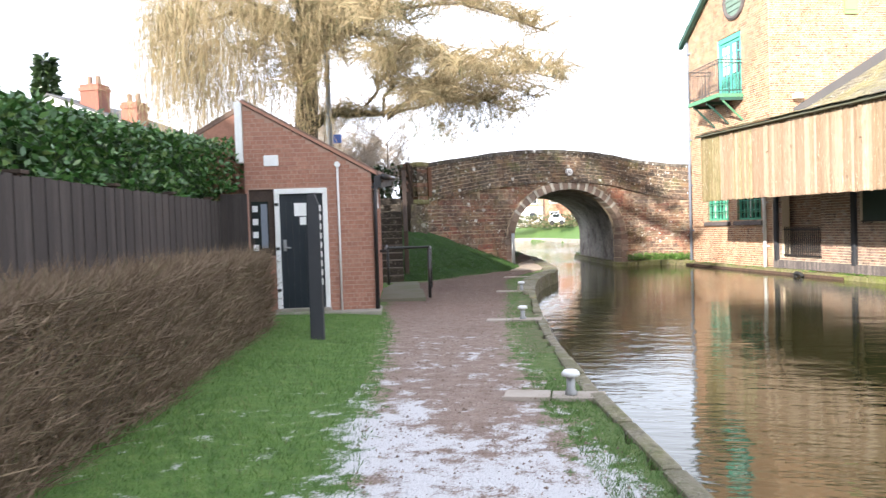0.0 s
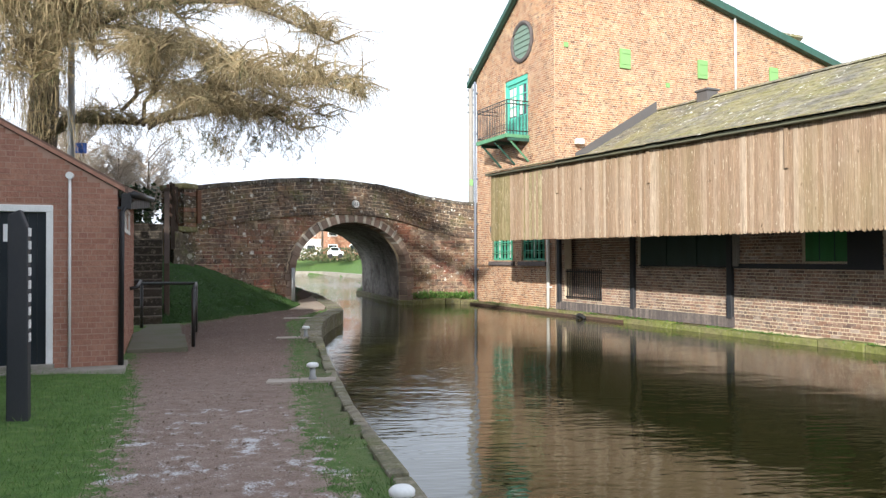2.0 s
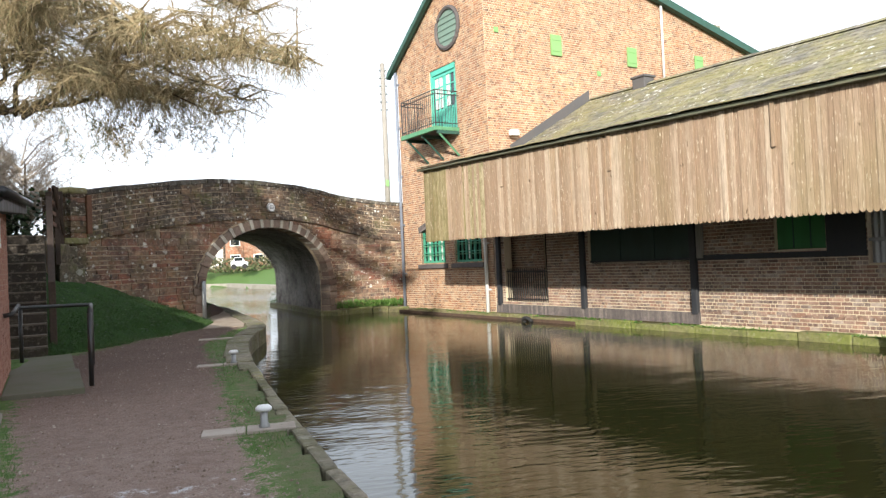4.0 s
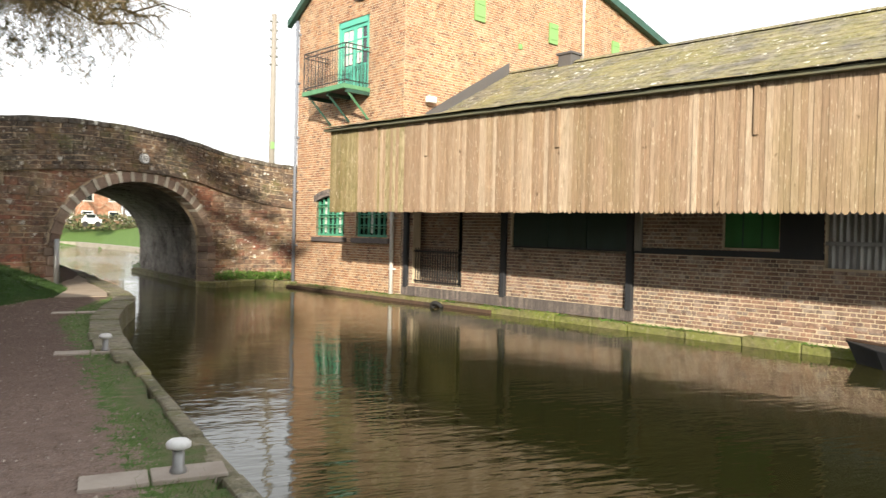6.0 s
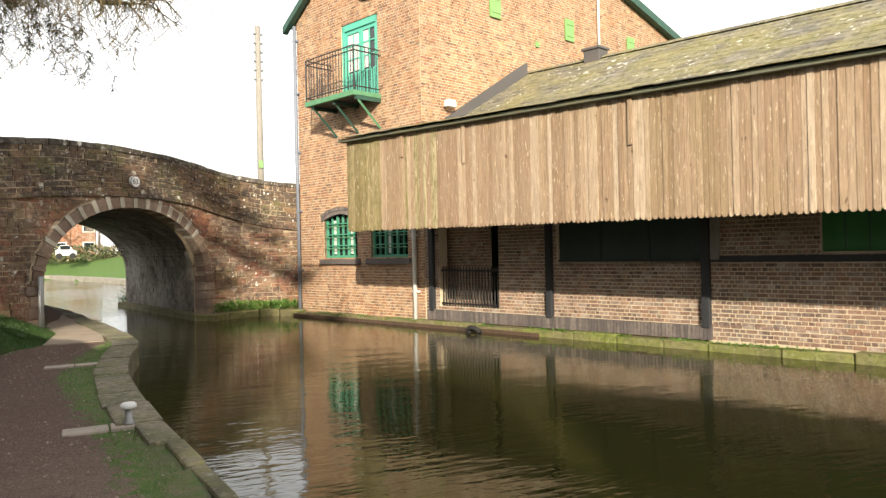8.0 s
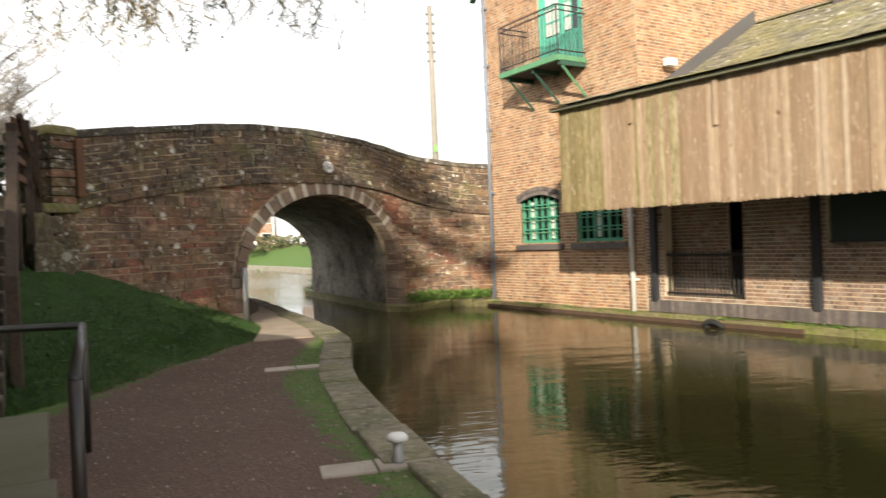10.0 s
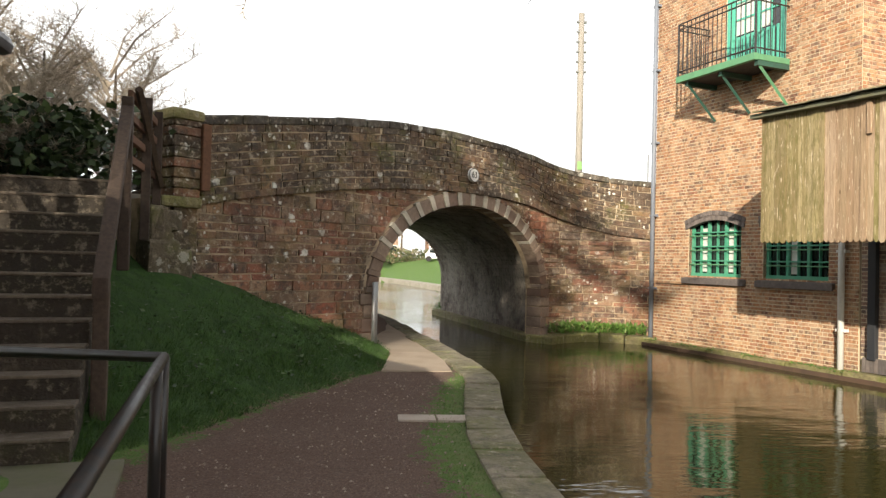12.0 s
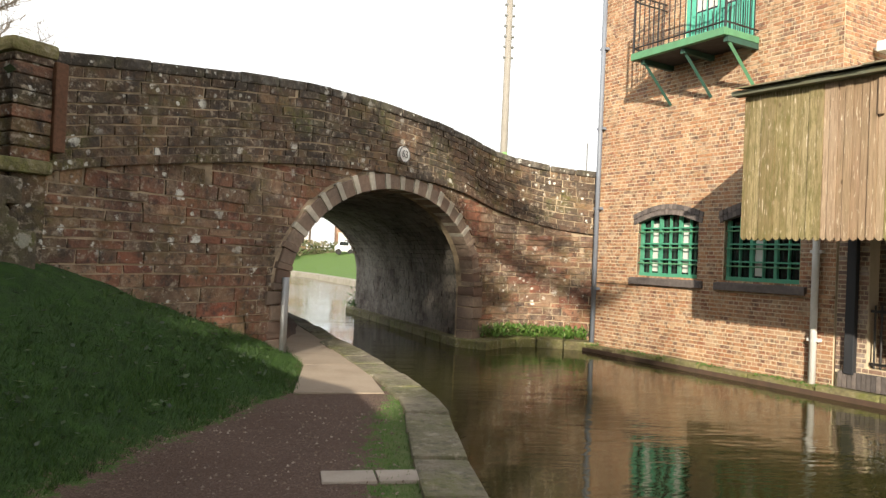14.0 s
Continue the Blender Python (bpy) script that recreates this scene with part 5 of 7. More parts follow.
    for a in (16.98, 17.37):
        part("panel_joint", Shape().box(WALL, a - 0.01, a + 0.01, 0.085, 0.102, 1.6, 3.0), M_VERGE_AND_SHADE, root)
    part("dark_panel", Shape().box(WALL, 17.78, 18.58, -0.045, -0.02, 1.5, 3.04), M_BLACKWOOD, root, "black boarded panel")
    part("wall_rail", Shape().box(WALL, 14.55, 18.6, -0.07, -0.015, 1.4, 1.52), M_BLACKWOOD, root, "black timber rail along the wall")
    part("pale_post", Shape().box(WALL, 14.56, 14.74, -0.1, -0.015, 1.45, 3.3), M_POLEWOOD, root, "pale upper post", soft=0.015)
    part("corrugated_sheet", corrugated(18.62, 25.0, 1.25, 3.0), M_GREYMETAL, root, "grey corrugated metal sheet")
    part("sheet_rail", Shape().box(WALL, 18.6, 25, 0.02, 0.06, 1.68, 1.75), M_GREYMETAL, root)
    # iron gate across the doorway
    gate = thing("iron_gate", "black iron barred gate across the shed doorway", "gate", at=WALL(7.8, 0.05, 0.2))
    for z in (0.3, 1.2):
        part("gate_rail", Shape().box(WALL, 6.78, 8.88, 0.02, 0.06, z - 0.025, z + 0.025), M_IRON, gate)
    for k in range(19):
        a = 6.85 + 0.11 * k
        part("gate_bar", Shape().tube([WALL(a, 0.04, 0.22), WALL(a, 0.04, 1.3)], 0.018, 6), M_IRON, gate)


def corrugated(a0, a1, z0, z1):
    s, k = Shape(), 0
    a = a0
    while a < a1:
        b = 0.1 + 0.02 * math.sin(a * 2 * math.pi / 0.12)
        s.v += [WALL(a, b, z0), WALL(a, b, z1)]
        if k:
            s.f.append((2 * k - 2, 2 * k, 2 * k + 1, 2 * k - 1))
        a += 0.02
        k += 1
    return s


def wharf_ledge():
    root = thing("wharf_ledge", "mossy stone ledge at the foot of the warehouse wall", "ledge", kind="structure")
    a = -0.4
    while a < SHED_END + 8:
        w = RNG.uniform(0.9, 1.5)
        part("ledge_stone", Shape().quad_box([WALL(p, q, z) for z, o in ((-1.2, 0), (-0.19 + RNG.uniform(-0.025, 0.025), 0)) for p, q in ((a, -0.27 + RNG.uniform(-0.03, 0.03)), (a + w - 0.015, -0.27 + RNG.uniform(-0.03, 0.03)), (a + w - 0.015, 0.05), (a, 0.05))]), M_MOSSLEDGE if a > 8.5 else M_LEDGE, root, soft=0.03)
        a += w
    part("piling_rail", Shape().box(WALL, -0.4, 10.4, -0.36, -0.31, -0.9, -0.27), M_RUST, root, "rusty brown waterside rail", soft=0.015)
    boat = thing("moored_boat", "dark hull of a moored boat beside the wharf", "boat", at=WALL(23.5, -1.1, -0.3))
    deck_line = [(19.2, -0.6), (19.8, -0.45), (21.0, -0.42), (26.5, -0.42), (26.5, -1.6), (21.0, -1.6), (19.8, -1.05)]
    keel_line = [(19.6, -0.62), (20.1, -0.56), (21.1, -0.55), (26.4, -0.55), (26.4, -1.45), (21.1, -1.45), (20.1, -0.95)]
    part("hull", Shape().prism([WALL(a, b, -0.8) for a, b in keel_line], [WALL(a, b, -0.1 + 0.1 * max(0, 20.4 - a)) for a, b in deck_line]), M_BLACKWOOD, boat, soft=0.02)
    part("gunwale", Shape().tube([WALL(a, b, -0.09 + 0.1 * max(0, 20.4 - a)) for a, b in deck_line[::-1][1:] + [deck_line[0]] + deck_line[1:4]], 0.04, 6), M_RUST, boat)
    tyre = thing("tyre_fender", "old black tyre on the waterside ledge", "tyre", at=WALL(8.45, -0.5, -0.36))
    part("tyre_body", Shape().tube([WALL(8.45 + 0.2 * math.cos(t), -0.52 - 0.05 * math.sin(t), -0.33 + 0.1 * math.sin(t)) for t in (2 * math.pi * k / 20 for k in range(21))], 0.06, 8, cap=False), M_TYRE, tyre, smooth=True)


# ---- hut ----
def hut():
    root = thing("brick_hut", "small pinkish brick canal hut with a pitched roof", "hut", at=HUT(0, 0, 0.1))
    back, zb, eave, apex = 5.5, 0.12, 2.74, 2.42
    lift = 0.4                             # the eaves line climbs towards the back
    slope = (4.12 - eave) / apex
    gz = lambda b: eave + slope * b if b < apex else 4.12 - slope * (b - apex)
    door = (0.88, 1.85, 0.17, 2.46)
    fr = Shape()
    for a, b, z0, full in ((0, 0.88, zb - 0.4, 1), (0.88, 1.85, 2.46, 1), (1.85, 2.36, 2.48, 1), (1.85, 2.36, zb - 0.4, 0), (2.36, apex, zb - 0.4, 1)):
        if b - a < 0.01:
            continue
        fr.quad_box([HUT(q, p, z0) for p, q in ((a, 0), (b, 0), (b, 0.25), (a, 0.25))] + [HUT(q, p, (gz(p) if full else 1.2)) for p, q in ((a, 0), (b, 0), (b, 0.25), (a, 0.25))])
    part("front_wall", fr, M_HUT_MORTAR, root, weld=True)
    part("left_gable", Shape().prism([HUT(0.35, b, z) for b, z in ((apex, 0), (5.0, 0), (5.0, gz(5.0)), (apex, 4.12))], [HUT(0.6, b, z) for b, z in ((apex, 0), (5.0, 0), (5.0, gz(5.0)), (apex, 4.12))]), M_HUT_BRICK, root)
    part("side_wall", Shape().quad_box([HUT(a, b, zb - 0.6) for a, b in ((0.25, 0), (back, 0), (back, 0.25), (0.25, 0.25))] + [HUT(a, b, eave - 0.14 + lift * a / back) for a, b in ((0.25, 0), (back, 0), (back, 0.25), (0.25, 0.25))]), M_HUT_MORTAR, root)
    part("far_side_wall", Shape().box(HUT, 0.6, back - 0.25, 4.6, 4.84, -0.4, eave), M_HUT_BRICK, root)
    part("back_wall", Shape().prism([HUT(back, b, z) for b, z in ((0, -0.4), (4.84, -0.4), (4.84, eave), (apex, 4.1), (0, eave))], [HUT(back - 0.25, b, z) for b, z in ((0, -0.4), (4.84, -0.4), (4.84, eave), (apex, 4.1), (0, eave))]), M_HUT_BRICK, root)
    frontplace = lambda a, b, z: HUT(b, a, z)
    lay(courses(frontplace, 0, apex, zb - 0.2, 4.2, (door, (1.85, 2.36, 1.2, 2.5)), gap=0.012, depth=0.007, top=lambda b: gz(b) - 0.02), root, "brick", M_HUT_BRICK, HUT(0, 0.5, 1.2), 200)
    sideplace = lambda a, b, z: HUT(a, b, z)
    lay(courses(sideplace, 0, back, zb - 0.2, eave + lift, ((0.7, 3.2, 2.2, 2.56),), gap=0.012, depth=0.007, top=lambda a: eave - 0.12 + lift * a / back), root, "side_brick", M_HUT_BRICK, HUT(1.0, 0, 1.2), 80)
    # roof with overhang, fascia and gutter
    roof = Shape()
    roof.quad_box([HUT(a, b, z + dz) for dz in (0, 0.1) for a, b, z in ((0.02, -0.14, eave - 0.06), (back + 0.05, -0.3, eave - 0.13 + lift), (back + 0.05, apex, 4.13), (0.02, apex, 4.13))])
    roof.quad_box([HUT(a, b, z + dz) for dz in (0, 0.1) for a, b, z in ((0.34, apex, 4.13), (back + 0.2, apex, 4.13), (back + 0.2, 5.2, 4.13 - slope * 2.78), (0.34, 5.2, 4.13 - slope * 2.78))])
    part("roof", roof, M_ROOFTILE, root)
    part("verge", Shape().quad_box([HUT(a, b, z + dz) for dz in (-0.0, 0.06) for a, b, z in ((-0.05, -0.1, eave - 0.04), (0.12, -0.1, eave - 0.04), (0.12, apex + 0.02, 4.14), (-0.05, apex + 0.02, 4.14))]), M_HUT_BRICK, root)
    part("fascia", Shape().quad_box([HUT(a, b, z + (lift if a > 1 else 0)) for z in (eave - 0.3, eave - 0.04) for a, b in ((-0.03, -0.18), (back + 0.2, -0.33), (back + 0.2, -0.29), (-0.03, -0.14))]), M_PLASTIC, root, soft=0.01)
    part("soffit", Shape().quad_box([HUT(a, b, z + (lift if a > 1 else 0)) for z in (eave - 0.3, eave - 0.26) for a, b in ((-0.03, -0.14), (back + 0.2, -0.29), (back + 0.2, 0.0), (-0.03, 0.0))]), M_BLACKWOOD, root)
    part("gutter", Shape().tube([HUT(-0.06, -0.23, eave - 0.08), HUT(back + 0.05, -0.39, eave - 0.12 + lift)], 0.06, 8), M_PLASTIC, root, smooth=True)
    part("box_end", Shape().box(HUT, -0.05, 0.0, -0.19, -0.05, eave - 0.3, eave - 0.06), M_PLASTIC, root, soft=0.01)
    part("downpipe", Shape().tube([HUT(-0.02, -0.2, eave - 0.15), HUT(-0.05, -0.06, eave - 0.35), HUT(-0.05, -0.05, 0.1)], 0.042, 8), M_PLASTIC, root, "black plastic downpipe", smooth=True)
    part("white_board", Shape().box(HUT, -0.04, 0.34, apex + 0.005, apex + 0.14, 3.0, 4.16), M_WHITE, root, "white upright barge board", soft=0.01)
    # high window strip in the side wall
    win = part("side_window", Shape().box(HUT, 0.7, 3.2, 0.02, 0.05, 2.2, 2.55), M_GLASS, root)
    part("window_frame", Shape().box(HUT, 0.66, 3.24, -0.035, 0.03, 2.15, 2.21).box(HUT, 0.66, 3.24, -0.035, 0.03, 2.53, 2.59).box(HUT, 0.66, 0.73, -0.03, 0.03, 2.21, 2.53).box(HUT, 1.9, 1.97, -0.03, 0.03, 2.21, 2.53).box(HUT, 3.17, 3.24, -0.03, 0.03, 2.21, 2.53), M_WHITE, win, "white window frame")
    # door
    dr = thing("door", "black painted boarded door in a white frame", "door", at=HUT(0, 1.36, 0.17))
    part("door_frame", Shape().box(HUT, -0.03, 0.12, 0.86, 0.95, 0.17, 2.47).box(HUT, -0.03, 0.12, 1.78, 1.87, 0.17, 2.47).box(HUT, -0.032, 0.12, 0.86, 1.87, 2.38, 2.48), M_WHITE, dr, "white door frame", soft=0.01)
    leaf = part("door_leaf", Shape().box(HUT, 0.03, 0.08, 0.95, 1.78, 0.17, 2.38), M_DOOR, dr, soft=0.008)
    for k in range(1, 7):
        part("board_joint", Shape().box(HUT, 0.024, 0.032, 0.95 + k * 0.118, 0.957 + k * 0.118, 0.2, 2.36), M_IRON, leaf)
    part("door_handle", Shape().tube([HUT(0.03, 1.70, 1.35), HUT(-0.04, 1.70, 1.35), HUT(-0.04, 1.58, 1.34)], 0.018, 6), M_GREYMETAL, leaf, "metal lever handle")
    part("lock_plate", Shape().box(HUT, 0.022, 0.03, 1.67, 1.73, 1.28, 1.5), M_GREYMETAL, leaf)
    for z in (0.5, 1.3, 2.15):
        part("hinge", Shape().box(HUT, -0.04, -0.028, 1.79, 1.86, z, z + 0.06), M_IRON, dr)
    part("notice", Shape().box(HUT, 0.018, 0.026, 1.22, 1.5, 1.95, 2.2), M_WHITE, leaf, "white paper notice")
    part("notice", Shape().box(HUT, 0.018, 0.026, 1.28, 1.4, 1.78, 1.93), M_WHITE, leaf)
    part("sill", Shape().box(HUT, -0.1, 0.2, 0.84, 1.9, 0.09, 0.17), M_CONCRETE, dr, soft=0.01)
    # notice window beside the door
    bay = thing("notice_panel", "dark framed panel with black and white checks", "notice board", at=HUT(0, 2.1, 1.2))
    part("frame", Shape().box(HUT, 0.05, 0.15, 1.87, 2.36, 1.2, 2.48), M_RAILWOOD, bay)
    part("glass", Shape().box(HUT, 0.035, 0.05, 2.0, 2.32, 1.25, 2.25), M_GLASS, bay)
    for k in range(4):
        part("check", Shape().box(HUT, 0.028, 0.036, 2.2, 2.3, 1.3 + 0.25 * k, 1.42 + 0.25 * k), M_WHITE, bay)
    part("poster", Shape().box(HUT, 0.028, 0.036, 2.02, 2.14, 1.35, 2.2), M_PIPE, bay, "pale blue poster")
    pl = thing("wall_plaque", "blank white rectangular plaque on the brick gable", "plaque", at=HUT(-0.03, 1.9, 3.02))
    part("plate", Shape().box(HUT, -0.035, -0.01, 1.76, 2.04, 2.92, 3.13), M_WHITE, pl, soft=0.012)
    cd = thing("conduit_pipe", "thin pale pipe running down the hut wall", "pipe", at=HUT(-0.05, 0.64, 0.1))
    part("tube", Shape().tube([HUT(-0.04, 0.64, 0.1), HUT(-0.04, 0.64, 2.9)], 0.022, 8), M_PALEPIPE, cd, smooth=True)
    part("cap", Shape().tube([HUT(-0.08, 0.64, 2.92), HUT(-0.0, 0.64, 2.92)], 0.055, 10), M_WHITE, cd)
    step = thing("hut_plinth", "low concrete plinth at the foot of the hut", "plinth", kind="structure")
    part("slab", Shape().box(HUT, -0.42, 0.0, -0.12, 2.3, -0.15, 0.11), M_CONCRETE, step, soft=0.02)
    part("slab", Shape().box(HUT, 0.0, 0.6, -0.12, 0.0, -0.15, 0.105), M_CONCRETE, step, soft=0.02)


# ---- fence, hedges, post ----
def fence():
    root = thing("board_fence", "tall dark-stained close-boarded garden fence", "fence")
    s, k = -15.0, 0
    while s < 0.0:
        w = RNG.uniform(0.13, 0.16)
        top = 2.27 + 0.008 * s + RNG.uniform(-0.012, 0.012)
        part("fence_board", Shape().box(HUT, s, s + w - 0.006, 2.86 - (0.012 if k % 2 else 0), 2.885, 0.0, top), M_FENCE, root)
        s += w
        k += 1
    for s in (-14, -11.8, -9.6, -7.4, -5.2, -3.0, -0.8):
        part("fence_post", Shape().box(HUT, s, s + 0.11, 2.89, 3.0, 0.0, 2.29 + 0.008 * s), M_RAILWOOD, root, soft=0.01)
        part("post_cap", Shape().box(HUT, s - 0.02, s + 0.13, 2.85, 3.02, 2.29 + 0.008 * s, 2.33 + 0.008 * s), M_RAILWOOD, root, soft=0.01)
    for q in range(4):
        part("end_board", Shape().box(HUT, -0.15, -0.12, 2.36 + 0.125 * q, 2.48 + 0.125 * q, 0.0, 2.4 + RNG.uniform(-0.01, 0.01)), M_FENCE, root)


def hedge(name, label, s0, s1, b0, b1, z0, z1, core_mat, mat, count, kind_, rise=0.0):
    root = thing(name, label, "hedge", at=HUT((s0 + s1) / 2, (b0 + b1) / 2, z0))
    core = Shape()
    n = 26
    for k in range(n):
        p, q = s0 + (s1 - s0) * k / n, s0 + (s1 - s0) * (k + 1) / n
        j = RNG.uniform(0.05, 0.12)
        core.box(HUT, p, q, b0 + 0.14 + j, b1 - 0.14, z0, z1 + rise * p - 0.16 - j)
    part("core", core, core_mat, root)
    sh_ = Shape()
    for _ in range(count):
        s = RNG.uniform(s0, s1)
        crest = z1 + rise * s
        if RNG.random() < 0.62:
            b, z = b0 + RNG.uniform(0, 0.22), RNG.uniform(z0, crest)
        elif RNG.random() < 0.85:
            b, z = RNG.uniform(b0, b1), crest - RNG.uniform(0, 0.2)
        else:
            s, b, z = s1 - RNG.uniform(0, 0.15), RNG.uniform(b0, b1), RNG.uniform(z0, crest)
        lump = 0.09 * noise.noise(Vector((s * 1.3, z * 1.3, b)))
        a = Vector(HUT(s, b + lump, z + lump * 0.6))
        if kind_ == "twig":
            way = Vector((RNG.gauss(0, 0.5), RNG.gauss(0, 0.5), RNG.uniform(0.0, 1.2))) + (Vector(HUT(0, -0.35, 0)) - Vector(HUT(0, 0, 0)))
            way = way.normalized() * RNG.uniform(0.12, 0.34)
            sh_.sliver(a, a + way, RNG.uniform(0.0035, 0.008))
        else:
            way = Vector((RNG.gauss(0, 0.6), RNG.gauss(0, 0.6), RNG.uniform(-0.6, 0.9))).normalized()
            side = way.cross(Vector((RNG.gauss(0, 1), RNG.gauss(0, 1), RNG.gauss(0, 1)))).normalized()
            if z > 2.45:
                a = a + (Vector(HUT(0, -0.5, 0)) - Vector(HUT(0, 0, 0))) * (smooth((s + 2.5) / 2.5) * RNG.random())
            elif b < 2.95:
                continue
            sh_.leaf(a, way, side, RNG.uniform(0.08, 0.15), RNG.uniform(0.022, 0.036))
    part("twig_mass" if kind_ == "twig" else "foliage", sh_, mat, root, kind="stuff")


def lever_post():
    p = thing("black_post", "black painted timber post with white lettering", "post", at=(-4.2, 10.0, 0.0))
    pl = frame_at((-4.2, 10.0), 16.0)
    out = [(-0.10, 0.0), (0.10, 0.0), (0.09, 2.0), (0.02, 2.2), (-0.09, 2.14)]
    part("shaft", Shape().prism([pl(a, -0.09, z) for a, z in out], [pl(a, 0.09, z) for a, z in out]), M_BLACKWOOD, p, soft=0.015)
    for k in range(9):
        z = 0.85 + 0.135 * k
        part("letter_bar", Shape().box(pl, 0.085, 0.104, -0.05, 0.05, z, z + 0.085), M_WHITE, p, "white painted lettering, worn")


# ---- steps, rails ----
STEP0 = frame_at((-5.93, 20.68), 106.0)
def stairs():
    root = thing("stone_steps", "flight of worn stone steps up to the bridge", "steps")
    for k in range(12):
        a = 0.262 * k
        top = 0.08 + 0.2175 * (k + 1) + RNG.uniform(-0.008, 0.008)
        # near-black step block with a paler tread slab on top
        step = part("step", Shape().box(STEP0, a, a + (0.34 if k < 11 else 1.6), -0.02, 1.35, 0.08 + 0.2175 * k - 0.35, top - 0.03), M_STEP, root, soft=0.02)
        part("tread", Shape().box(STEP0, a - 0.012, a + (0.325 if k < 11 else 1.58), -0.015, 1.345, top - 0.032, top), M_TREAD, step, "paler tread of the step" if k == 0 else "", soft=0.012)
    for k in range(12):
        a = 0.262 * k
        part("side_wall", Shape().box(STEP0, a, a + 0.262, 1.37, 1.6, -0.3, 0.4 + 0.2175 * (k + 1)), M_HUT_BRICK, root)
    pad = thing("paved_landing", "stained concrete pad at the foot of the steps", "paving", kind="structure")
    part("slab", Shape().box(HUT, 2.0, 4.5, -1.05, -0.03, -0.1, 0.1), M_PAD, pad, soft=0.02)
    part("slab", Shape().box(HUT, 4.52, 7.3, -1.0, 0.4, -0.1, 0.095), M_PAD, pad, soft=0.02)
    rail = thing("timber_handrail", "weathered brown timber handrail beside the steps", "handrail", at=STEP0(0.9, -0.12, 0))
    part("newel", Shape().box(STEP0, 0.85, 1.0, -0.2, -0.06, -0.1, 1.55), M_RAILWOOD, rail, soft=0.02)
    part("newel", Shape().box(STEP0, 3.05, 3.2, -0.2, -0.06, 1.6, 3.75), M_RAILWOOD, rail, soft=0.02)
    part("handrail", Shape().quad_box([STEP0(a, b, z + dz) for dz in (-0.2, 0.0) for a, b, z in ((0.75, -0.2, 1.58), (0.75, -0.06, 1.58), (3.15, -0.06, 3.72), (3.15, -0.2, 3.72))]), M_RAILWOOD, rail, soft=0.02)
    left = thing("timber_handrail", "honey-coloured timber rail beside the steps", "handrail", at=STEP0(0.9, 1.3, 0))
    part("handrail", Shape().quad_box([STEP0(a, b, z + dz) for dz in (-0.18, 0.0) for a, b, z in ((-0.2, 1.28, 1.2), (-0.2, 1.38, 1.2), (3.1, 1.38, 3.75), (3.1, 1.28, 3.75))]), M_RAILWOOD, left, soft=0.015)
    for a in (0.2, 1.6, 3.0):
        part("post", Shape().box(STEP0, a, a + 0.14, 1.28, 1.4, 0.0 + 0.2175 * a / 0.262, 1.35 + 0.79 * a), M_WARMWOOD, left, soft=0.015)
    # post-and-rail fence at the top
    top = thing("rail_fence", "brown post-and-rail fence beside the bridge pillar", "fence", at=STEP0(3.2, -0.6, 2.4))
    for z in (2.95, 3.22, 3.48, 3.76):
        # rails in a brighter brown than the posts: sunlight put into the wood colour
        part("fence_rail", Shape().quad_box([STEP0(a, b, z + dz) for dz in (0, 0.1) for a, b in ((3.2, -0.18), (5.3, -0.4), (5.3, -0.34), (3.2, -0.12))]), M_RUSTWOOD, top, soft=0.01)
    for a, b in ((4.2, -0.3), (5.2, -0.4)):
        part("fence_post", Shape().box(STEP0, a, a + 0.12, b - 0.06, b + 0.06, 2.0, 3.98), M_RAILWOOD, top, soft=0.01)
    part("brace", Shape().tube([STEP0(3.3, -0.24, 3.9), STEP0(5.2, -0.46, 2.85)], 0.05, 4), M_RAILWOOD, top)
    # black tubular rails by the path
    tub = thing("tubular_railing", "black painted tubular steel railing at the foot of the steps", "railing", at=(-5.0, 17.5, 0.1))
    A, B, C = Vector((-6.06, 19.64, 0.05)), Vector((-4.78, 19.45, 0.05)), Vector((-4.02, 16.2, 0.05))
    up = Vector((0, 0, 1.08))
    part("top_rail", Shape().tube([A + up, B + up, C + up], 0.036, 10), M_IRON, tub, smooth=True)
    for p in (A, B, B.lerp(C, 0.14), C):
        part("upright", Shape().tube([p, p + up], 0.036, 10), M_IRON, tub, smooth=True)
    arm = thing("wall_handrail", "short black handrail fixed to the hut wall", "handrail", at=HUT(4.0, -0.1, 1.1))
    part("bar", Shape().tube([HUT(3.4, -0.02, 1.12), HUT(3.4, -0.14, 1.14), HUT(5.7, -0.14, 1.2), HUT(5.7, -0.02, 1.2)], 0.034, 8), M_IRON, arm, smooth=True)


# ---- bollards and slabs ----
def bollard(place, z):
    b = thing("mooring_bollard", "short iron mooring bollard with a white cap", "bollard", "bollards along the canal edge", at=(*place, z))
    x, y = place
    part("stem", Shape().tube([(x, y, z - 0.02), (x, y, z + 0.03), (x, y, z + 0.05), (x, y, z + 0.2)], [0.06, 0.055, 0.04, 0.04], 12), M_GREYMETAL, b, "worn grey stem", smooth=True)
    part("cap", Shape().tube([(x, y, z + 0.165), (x, y, z + 0.175), (x, y, z + 0.205), (x, y, z + 0.225)], [0.055, 0.082, 0.082, 0.06], 16), M_WHITE, b, "white painted cap", smooth=True)


